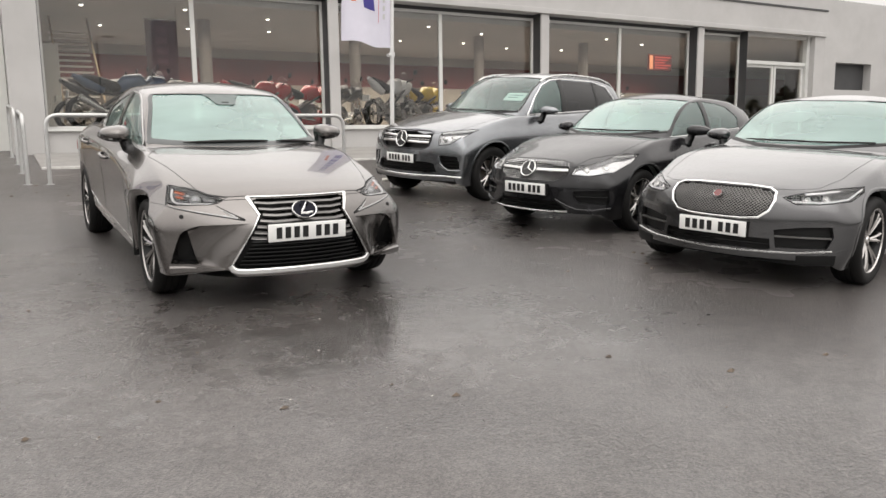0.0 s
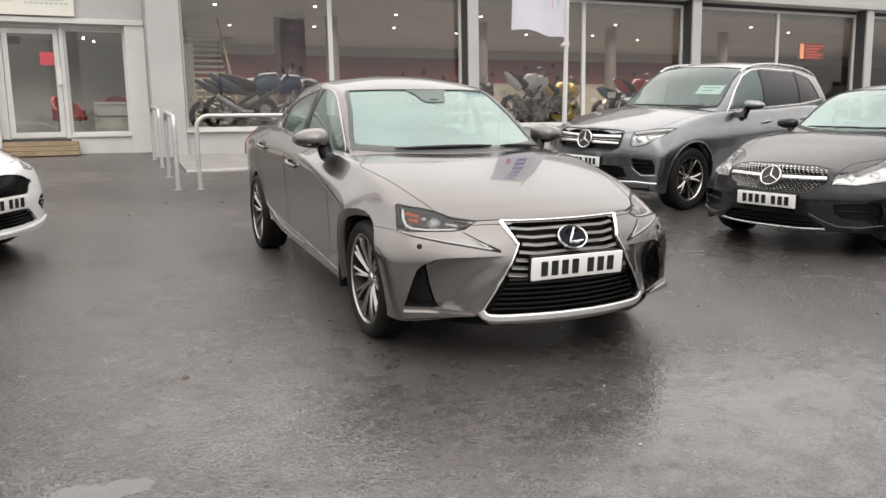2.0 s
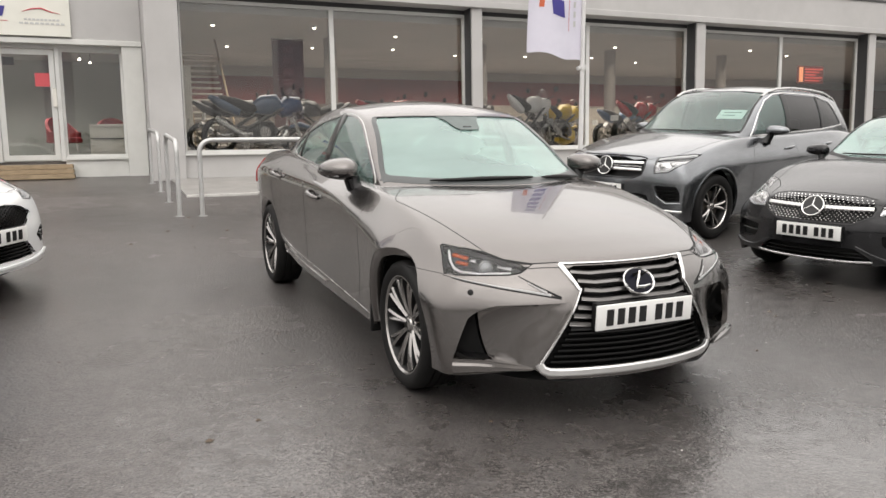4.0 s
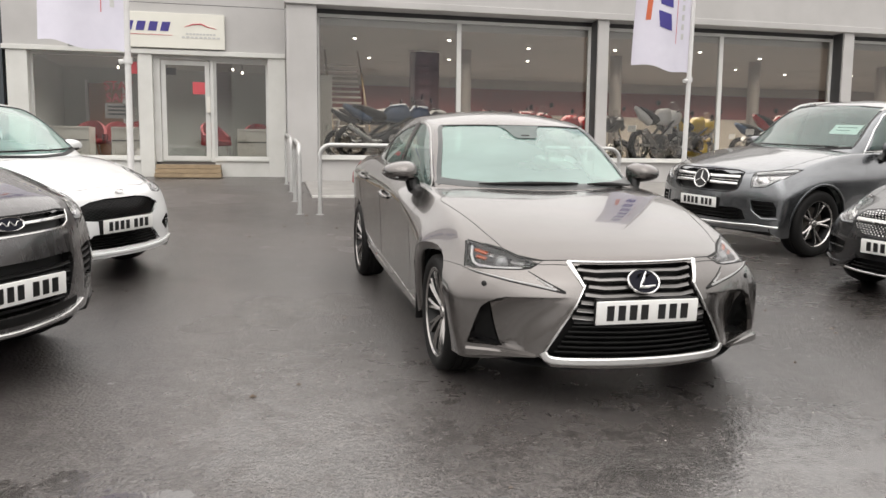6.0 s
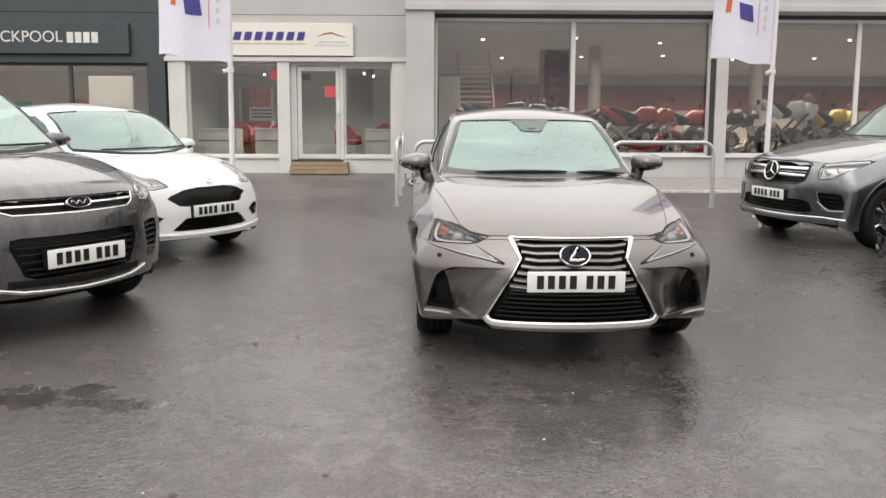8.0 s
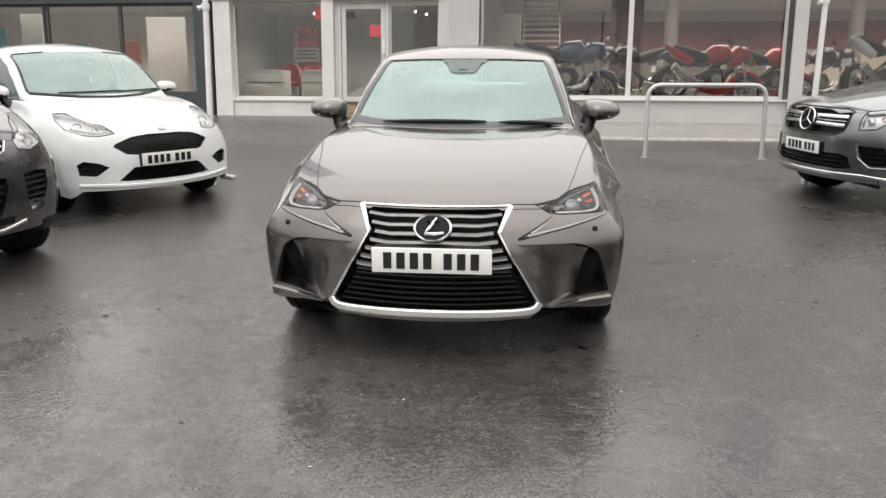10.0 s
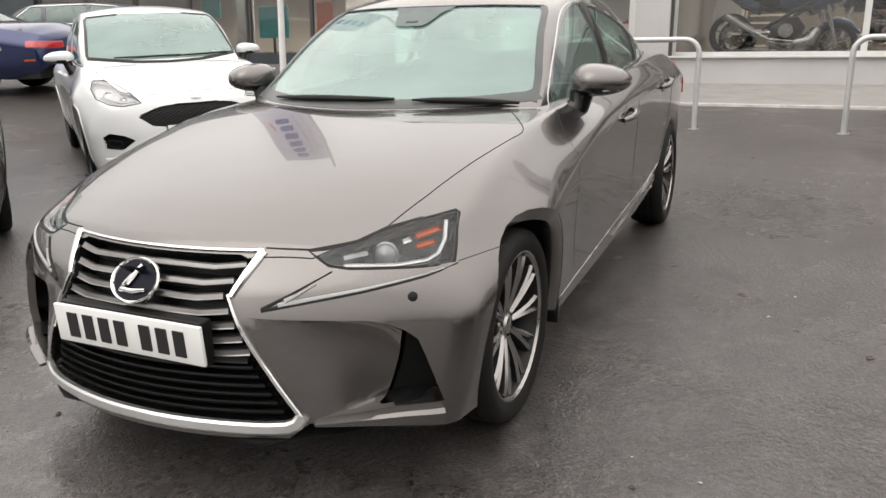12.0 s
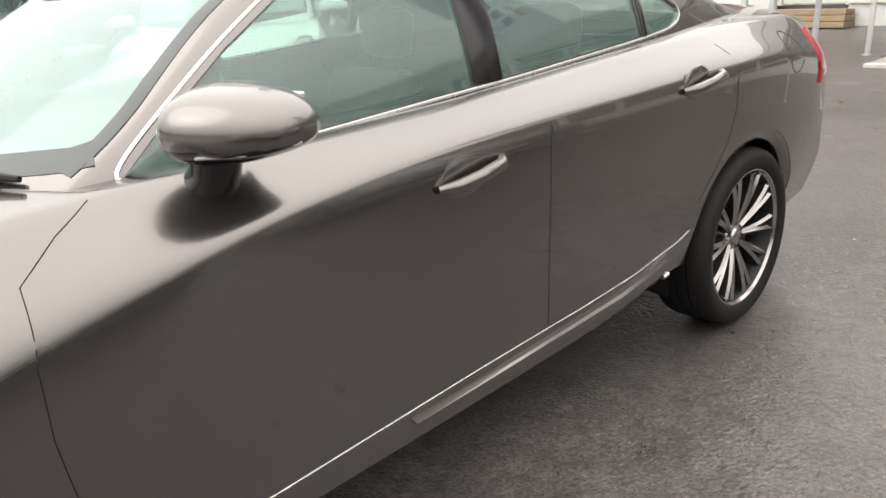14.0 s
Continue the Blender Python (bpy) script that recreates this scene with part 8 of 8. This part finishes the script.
# office interior
tagged(finish(box(-7.0, -1.34, OY + 0.3, 24.0, 1.04, 1.14), "floor_office", TILE_FLOOR), "dark office floor", "floor", kind="structure")
tagged(finish(box(-7.0, -1.34, OY + 0.3, 24.0, 3.60, 3.70), "ceiling_office", CEILING), "pale office ceiling", "ceiling", kind="structure")
tagged(finish(box(-7.0, -1.34, 24.0, 24.2, 1.1, 3.6), "wall_office_back", OFFICE_WALL), "grey back wall of the office", "wall", kind="structure")
tagged(finish(box(-7.15, -7.0, OY + 0.3, 24.2, 0.5, 5.65), "wall_office_west", OFFICE_WALL), "grey party wall of the office", "wall", kind="structure")
tagged(finish(box(-1.5, -1.345, OY + 0.3, 24.2, 0.5, 3.6), "wall_office_east", OFFICE_WALL), "grey side wall of the office", "wall", kind="structure")
od2 = thing("inner_door", pose(-5.95, 23.9, 1.14), "orange-brown inner door in a white frame", "door")
part(box(-0.42, 0.42, -0.02, 0.04, 0, 2.05), "leaf", DOOR_BROWN, od2)
part(box(-0.50, -0.43, -0.04, 0.06, 0, 2.12), "frame_post", WHITE_FRAME, od2)
part(box(0.43, 0.50, -0.04, 0.06, 0, 2.12), "frame_post", WHITE_FRAME, od2)


def sales_desk(x, y, w):
    d = thing("sales_desk", pose(x, y, 1.14), "white laminate sales desk with panel front", "desk", "office desks")
    part(box(-w / 2, w / 2, -0.3, 0.35, 0.70, 0.75, 0.006), "desktop", WHITE_GLOSS, d)
    part(box(-w / 2 + 0.03, w / 2 - 0.03, -0.26, -0.23, 0.04, 0.70), "front_panel", WHITE_GLOSS, d)
    for sx in (-1, 1):
        part(box(sx * (w / 2 - 0.02) - 0.02, sx * (w / 2 - 0.02) + 0.02, -0.28, 0.33, 0.0, 0.70), "side_panel", WHITE_GLOSS, d)
    part(box(-w / 2 + 0.01, w / 2 - 0.01, -0.285, -0.262, 0.44, 0.46), "groove", DARK_TRIM, d)


def tub_chair(x, y, turn):
    c = thing("tub_chair", pose(x, y, 1.14, 0, 0, turn), "red fabric chair with a rounded back", "chair", "office chairs")
    part(box(-0.27, 0.27, -0.27, 0.27, 0.38, 0.50, 0.05), "seat", RED_FABRIC, c, smooth=True)
    bm = bmesh.new()
    rings = []
    for a in np.linspace(-0.3, math.pi + 0.3, 16):
        hgt = 0.62 + 0.32 * max(0.0, math.sin(a))
        rings.append([bm.verts.new((math.cos(a) * r, math.sin(a) * r, z)) for r, z in ((0.30, 0.40), (0.34, 0.40), (0.36, hgt), (0.30, hgt))])
    for p, q in zip(rings[:-1], rings[1:]):
        for k in range(4):
            bm.faces.new((p[k], p[(k + 1) % 4], q[(k + 1) % 4], q[k]))
    part(bm, "backrest", RED_FABRIC, c, smooth=True, sharp=50)
    for k in range(4):
        part(tube([(0.2 * (1 if k & 1 else -1), 0.2 * (1 if k & 2 else -1), 0.0), (0.16 * (1 if k & 1 else -1), 0.16 * (1 if k & 2 else -1), 0.39)], 0.016, 8), "leg", SATIN, c)


for x, w in ((-6.05, 0.95), (-4.72, 0.80), (-2.05, 0.75)):
    sales_desk(x, 20.35, w)
for x, y, a in ((-5.75, 20.95, 0), (-5.15, 21.3, 20), (-4.72, 20.95, 0), (-2.95, 21.0, 40), (-2.0, 20.95, 0)):
    tub_chair(x, y, a)
for x, y in ((-2.55, 21.3), (-2.35, 21.9), (-5.2, 21.6)):
    t = thing("pendant_lamp", pose(x, y, 3.6), "small bright pendant lamp in the office", "lamp", "office lamps")
    part(tube([(0, 0, 0), (0, 0, -0.22)], 0.008, 6), "cord", DARK_TRIM, t)
    part(tube([(0, 0, -0.22), (0, 0, -0.27)], [0.018, 0.026], 12), "bulb", SPOT, t, smooth=True)
room_lamp("office_lighting", -4.2, 21.6, 3.5, 120, 3.5, 2.5, (1.0, 0.97, 0.90))
poster = thing("window_poster", pose(-4.85, OY + 0.30, 2.35), "red and white safety poster behind the window", "poster")
part(box(-0.30, 0.30, 0, 0.01, -0.30, 0.02), "sheet", GREY_WALL, poster)
for k in range(3):
    part(box(-0.24, 0.24, -0.004, -0.001, -0.07 - k * 0.08, -0.03 - k * 0.08), "text_bar", DARK_TRIM, poster)
lettering("headline", "STAY\nSAFE", 0.26, pose(0, -0.004, 0.26, 90), SIGN_RED, poster)

# sign board: the name is drawn as plain slanted blocks
sign = thing("sign_board", pose(-4.18, OY - 0.005, 3.895), "cream sign board with navy blocks and a red car outline", "sign")
part(box(-1.57, 1.57, -0.09, 0.0, -0.365, 0.365, 0.006), "panel", SIGN_WHITE, sign)
for k in range(8):
    bm = bmesh.new()
    x0 = -1.46 + k * 0.245
    q = [(x0, -0.02), (x0 + 0.165, -0.02), (x0 + 0.215, 0.17), (x0 + 0.05, 0.17)]
    f = [bm.verts.new((x, -0.098, z)) for x, z in q]
    g = [bm.verts.new((x, -0.088, z)) for x, z in q]
    bm.faces.new(f)
    for i in range(4):
        bm.faces.new((f[i], f[(i + 1) % 4], g[(i + 1) % 4], g[i]))
    part(bm, "navy_block", SIGN_BLUE, sign)
part(box(-1.46, 0.50, -0.096, -0.088, -0.105, -0.095), "underline", SIGN_RED, sign)
part(tube([(0.75, -0.094, 0.08), (0.92, -0.094, 0.14), (1.08, -0.094, 0.155), (1.22, -0.094, 0.10), (1.40, -0.094, 0.06)], [0.005, 0.014, 0.016, 0.012, 0.004], 8), "car_outline", SIGN_RED, sign, smooth=True)
for z, w in ((-0.06, 0.62), (-0.13, 0.80)):
    for k in range(9):
        c = 1.08 - w / 2 + (k + 0.5) * w / 9
        part(box(c - w / 24, c + w / 24, -0.096, -0.088, z - 0.018, z + 0.018), "small_text_bar", STEEL, sign)

# ---- the dark franchise building ----
dark = thing("franchise_building", pose(0, 0, 0), "anthracite clad showroom with sign panel and dark framed windows", "building")
part(box(-34.0, -7.02, OY, OY + 0.3, 3.36, 4.50), "upper_wall", DARK_CLADDING, dark)
part(box(-34.0, -7.02, OY + 0.01, OY + 0.3, 4.515, 5.65), "upper_wall", DARK_CLADDING, dark)
part(box(-34.0, -7.02, OY + 0.02, OY + 0.3, 4.50, 4.515), "joint", SEAM, dark)
part(box(-7.42, -7.02, OY, OY + 0.3, 0.4, 3.36), "pier", DARK_CLADDING, dark)
for k in range(3):
    x1 = -7.42 - k * 3.75
    part(box(x1 - 3.72, x1, OY + 0.05, OY + 0.3, 0.4, 1.30), "plinth", DARK_CLADDING, dark)
    glazed_bay(dark, x1 - 3.72, x1, 1.30, 3.36, OY + 0.10, 2, DARK_TRIM, SHOP_GLASS, bar=0.06)
part(box(-34.0, -18.7, OY, OY + 0.3, 0.4, 3.36), "wall", DARK_CLADDING, dark)
tagged(finish(box(-18.7, -7.15, OY + 0.3, 26.0, 1.18, 1.28), "floor_franchise", TILE_FLOOR), "polished floor of the franchise showroom", "floor", kind="structure")
tagged(finish(box(-18.7, -7.15, OY + 0.3, 26.0, 3.9, 4.0), "ceiling_franchise", CEILING), "pale ceiling of the franchise showroom", "ceiling", kind="structure")
tagged(finish(box(-18.7, -7.15, 26.0, 26.2, 1.0, 3.9), "wall_franchise_back", CREAM_WALL), "cream back wall of the franchise showroom", "wall", kind="structure")
tagged(finish(box(-18.9, -18.7, OY + 0.3, 26.2, 0.4, 5.65), "wall_franchise_west", GREY_WALL), "end wall of the franchise showroom", "wall", kind="structure")
room_lamp("franchise_lighting", -13.0, 22.8, 3.8, 800, 9.0, 3.5, (1.0, 0.97, 0.90))
for x, y, w, m, lab in ((-8.0, 21.0, 0.75, WHITE_WALL, "white display partition behind the window"), (-9.6, 22.5, 1.2, GREY_WALL, "grey display partition behind the window"), (-12.9, 21.5, 0.6, GREY_WALL, "narrow grey display partition behind the window")):
    t = thing("display_board", pose(x, y, 1.28), lab, "partition")
    part(box(-w / 2, w / 2, -0.03, 0.03, 0.05, 2.1, 0.01), "panel", m, t)
    part(box(-w / 2, w / 2, -0.15, 0.15, 0.0, 0.05), "foot", DARK_TRIM, t)
for x, w, z0, z1, mt, lab in ((-11.25, 0.92, 1.75, 2.55, TEAL, "teal display screen on a slim stand"), (-9.65, 0.46, 1.42, 2.62, ORANGE, "orange display banner on a slim stand"), (-13.3, 0.6, 2.30, 2.95, TEAL, "small teal display screen on a slim stand")):
    t = thing("display_stand", pose(x, 20.6, 1.28), lab, "display stand")
    part(box(-w / 2, w / 2, -0.03, 0.03, z0 - 1.28, z1 - 1.28, 0.01), "screen", mt, t)
    part(box(-0.03, 0.03, -0.02, 0.02, 0.03, z0 - 1.28), "post", DARK_TRIM, t)
    part(box(-w / 3, w / 3, -0.15, 0.15, 0.0, 0.03), "foot", DARK_TRIM, t)
fs = thing("shop_sign", pose(-10.35, OY - 0.005, 3.90), "dark grey sign panel with white lettering", "sign")
part(box(-2.55, 2.55, -0.10, 0.0, -0.35, 0.35, 0.006), "panel", DARK_CLADDING, fs)
lettering("place_name", "BLACKPOOL", 0.36, pose(0.0, -0.102, 0.02, 90), SIGN_TEXT, fs)
for k in range(4):
    part(box(1.13 + k * 0.190, 1.275 + k * 0.190, -0.108, -0.098, -0.105, 0.135), "white_block", SIGN_TEXT, fs)

# ---- railings, flags and small things on the forecourt ----
def u_rail(x0, y0, x1, y1, h=0.98):
    """A bent steel tube barrier with two feet in the ground."""
    d = Vector((x1 - x0, y1 - y0, 0))
    n = d.length
    d.normalize()
    za, zb = ground_z(y0), ground_z(y1)
    t = thing("barrier_rail", pose((x0 + x1) / 2, (y0 + y1) / 2, (za + zb) / 2), "galvanised steel hoop barrier set in the asphalt", "barrier", "hoop barriers")
    o = Vector(((x0 + x1) / 2, (y0 + y1) / 2, (za + zb) / 2))
    r = 0.16
    pts = [Vector((x0, y0, za - 0.05)), Vector((x0, y0, za + h - r))]
    top = max(za, zb) + h
    pts += [Vector((x0, y0, za + h - r)) + d * (r - r * math.cos(a)) + Vector((0, 0, r * math.sin(a))) for a in np.linspace(0.2, math.pi / 2, 6)]
    pts += [Vector((x1, y1, zb + h - r)) - d * (r - r * math.cos(a)) + Vector((0, 0, r * math.sin(a))) for a in np.linspace(math.pi / 2, 0.2, 6)]
    pts += [Vector((x1, y1, zb + h - r)), Vector((x1, y1, zb - 0.05))]
    part(tube([p - o for p in pts], 0.030, 14), "hoop", STEEL, t, smooth=True, sharp=60)
    for p, z in ((Vector((x0, y0, za)), za), (Vector((x1, y1, zb)), zb)):
        part(tube([p - o + Vector((0, 0, -0.01)), p - o + Vector((0, 0, 0.006))], 0.06, 14), "foot_plate", STEEL, t, smooth=True)


u_rail(-1.0, 12.73, 0.49, 12.73)
u_rail(2.0, 12.75, 3.55, 12.75)
u_rail(-1.28, 12.78, -1.30, 14.38)
u_rail(-1.32, 15.95, -1.38, 17.5)

FLAG = surface("pale_flag_cloth", (0.66, 0.64, 0.72), (0.60, 0.58, 0.66), 3, (0.7, 0.8), bump=0.1, bump_scale=60)
POLE = surface("white_pole", (0.66, 0.65, 0.64), (0.58, 0.57, 0.56), 5, (0.35, 0.45))


def banner(x, y, width, z0, lean, phase, turn=0.0):
    """A tall banner on a slim pole, its cloth hanging to one side in soft folds."""
    g = ground_z(y)
    t = thing("banner_flag", pose(x, y, g, 0, lean, turn), "pale lilac banner flag on a white pole", "flag", "banner flags")
    part(tube([(0, 0, -0.05), (0, 0, 2.2), (0, 0, 4.9)], [0.034, 0.028, 0.020], 14), "pole", POLE, t, smooth=True)
    part(tube([(0, 0, z0 - g - 0.10), (0, 0, z0 - g - 0.04)], 0.042, 14), "collar", POLE, t, smooth=True)
    part(tube([(-0.01, 0, z0 - g - 0.07), (-0.08, -0.02, z0 - g - 0.09)], [0.018, 0.026], 10), "clip", POLE, t, smooth=True)

    def fold(u, v):
        return Vector((-0.02 - u * width, 0.05 * math.sin(u * 7 + v * 1.3 + phase) * (0.3 + u) + 0.03 * math.sin(v * 5 + phase) * u, z0 - g + v * 2.35 + 0.10 * u * (1 - v) + 0.02 * math.sin(u * 9 + phase)))
    bm = bmesh.new()
    nu, nv = 18, 40
    for side in (0.0, 0.006):
        vs = [[bm.verts.new(fold(i / nu, j / nv) + Vector((0, side, 0))) for i in range(nu + 1)] for j in range(nv + 1)]
        for j in range(nv):
            for i in range(nu):
                bm.faces.new((vs[j][i], vs[j][i + 1], vs[j + 1][i + 1], vs[j + 1][i]))
    part(bm, "cloth", FLAG, t, "pale lilac cloth", smooth=True, sharp=60)

    def patch(name, u0, u1, v0, v1, mat, slant=0.0):
        bm = bmesh.new()
        n = 6
        rows = [[bm.verts.new(fold(u0 + (u1 - u0) * i / n + slant * j / n, v0 + (v1 - v0) * j / n) + Vector((0, -0.004, 0))) for i in range(n + 1)] for j in range(n + 1)]
        for j in range(n):
            for i in range(n):
                bm.faces.new((rows[j][i], rows[j][i + 1], rows[j + 1][i + 1], rows[j + 1][i]))
        part(bm, name, mat, t, smooth=True)
    for k in range(6):
        patch("navy_block", 0.36, 0.58, 0.215 + k * 0.12, 0.30 + k * 0.12, SIGN_BLUE, 0.03)
    for k in range(12):
        patch("small_text_bar", 0.12, 0.17, 0.17 + k * 0.05, 0.20 + k * 0.05, STEEL)
    patch("red_line", 0.265, 0.275, 0.15, 0.85, SIGN_RED)
    patch("orange_wedge", 0.72, 0.80, 0.24, 0.40, ORANGE, -0.03)


banner(-3.02, 9.88, 0.80, 2.17, 0.4, 0.3)
banner(3.47, 10.73, 0.74, 2.28, 1.2, 1.4)

# across the road, mirrored in the shop windows and the paint: a street lamp; dark hedges are added out of view
lamp_post = thing("street_lamp", pose(5.2, -25.0, ground_z(-25.0)), "tall grey street lamp with a flat lantern across the road", "street lamp")
part(tube([(0, 0, -0.1), (0, 0, 1.2), (0, 0, 1.25), (0, 0, 9.2)], [0.11, 0.11, 0.07, 0.05], 14), "column", DARK_TRIM, lamp_post, smooth=True)
part(tube([(0, 0, 9.15), (0.1, 0, 9.3), (0.5, 0, 9.35)], 0.035, 10), "arm", DARK_TRIM, lamp_post, smooth=True)
part(box(0.4, 1.1, -0.16, 0.16, 9.28, 9.40, 0.03), "lantern", DARK_TRIM, lamp_post, smooth=True)
HEDGE = surface("evergreen_leaves", (0.035, 0.045, 0.025), (0.06, 0.06, 0.035), 3, (0.5, 0.7))
hr = random.Random(21)


def hedge(x0, y0, x1, y1, height):
    """A ragged belt of bushes: thousands of small leaf cards round uneven crowns, on short stems."""
    verts, faces = [], []
    n = int(math.hypot(x1 - x0, y1 - y0) / 1.6)
    for k in range(n):
        t = (k + hr.uniform(0.2, 0.8)) / n
        cx, cy = x0 + (x1 - x0) * t + hr.uniform(-0.8, 0.8), y0 + (y1 - y0) * t + hr.uniform(-0.8, 0.8)
        top, wide, g = height * hr.uniform(0.65, 1.15), hr.uniform(1.1, 1.7), ground_z(cy)
        for _ in range(90):
            a, b, q = hr.uniform(0, math.tau), hr.uniform(0, 1), hr.uniform(0.5, 1.0)
            r = wide * q * math.sin(math.pi * (0.25 + 0.75 * b) * 0.98)
            c = Vector((cx + r * math.cos(a), cy + r * math.sin(a), g + 0.1 + top * b))
            u = Vector((hr.uniform(-1, 1), hr.uniform(-1, 1), hr.uniform(-1, 1))).normalized() * hr.uniform(0.25, 0.5)
            v = u.cross(Vector((hr.uniform(-1, 1), hr.uniform(-1, 1), hr.uniform(-1, 1)))).normalized() * hr.uniform(0.2, 0.4)
            i = len(verts)
            verts += [c - u, c + v, c + u, c - v]
            faces.append((i, i + 1, i + 2, i + 3))
    me = bpy.data.meshes.new("hedge")
    me.from_pydata(verts, [], faces)
    me.materials.append(HEDGE)
    tagged(new("hedge", me), "unseen dark evergreen hedge added to darken the low horizon in reflections", "hedge", kind="stuff")


# unseen hedges on three sides, added to darken the low sky in reflections
hedge(-48, -42, 52, -42, 4.2)
hedge(46, -40, 46, 14, 4.2)
hedge(-46, -40, -46, 16, 4.2)

# loose pale timber offcuts by the tyres
for x, y, a in ((3.80, 11.55, 20), (-3.05, 10.36, -30)):
    t = thing("timber_offcut", pose(x, y, ground_z(y) + 0.002, 0, 0, a), "short pale timber offcut on the asphalt", "timber")
    part(box(-0.11, 0.11, -0.035, 0.035, 0.0, 0.035, 0.004), "block", WHITE_GLOSS, t)

# leaves, chips and grit scattered on the asphalt
rng = random.Random(7)
LEAF = surface("dead_leaf", (0.10, 0.07, 0.045), (0.05, 0.035, 0.025), 30, (0.5, 0.7))
CHIP = surface("pale_chip", (0.50, 0.48, 0.44), (0.40, 0.38, 0.35), 30, (0.5, 0.7))
for name, mat, count, size, label in (("leaf_litter", LEAF, 150, (0.008, 0.030), "scattered dead leaves and twigs on the asphalt"), ("stone_chips", CHIP, 130, (0.004, 0.010), "pale stone chips scattered on the asphalt")):
    bm = bmesh.new()
    for _ in range(count):
        x, y, r, a = rng.uniform(-5.5, 6.5), rng.uniform(1.8, 14.0), rng.uniform(*size), rng.uniform(0, math.tau)
        z = ground_z(y) + 0.002
        n = 6
        ring = [(x + r * math.cos(a + k * math.tau / n) * rng.uniform(0.6, 1.2), y + r * math.sin(a + k * math.tau / n) * rng.uniform(0.3, 0.8)) for k in range(n)]
        top = bm.verts.new((x, y, z + r * 0.5))
        vs = [bm.verts.new((p, q, z)) for p, q in ring]
        for k in range(n):
            bm.faces.new((vs[k], vs[(k + 1) % n], top))
    tagged(finish(bm, name, mat), label, "litter", kind="stuff")
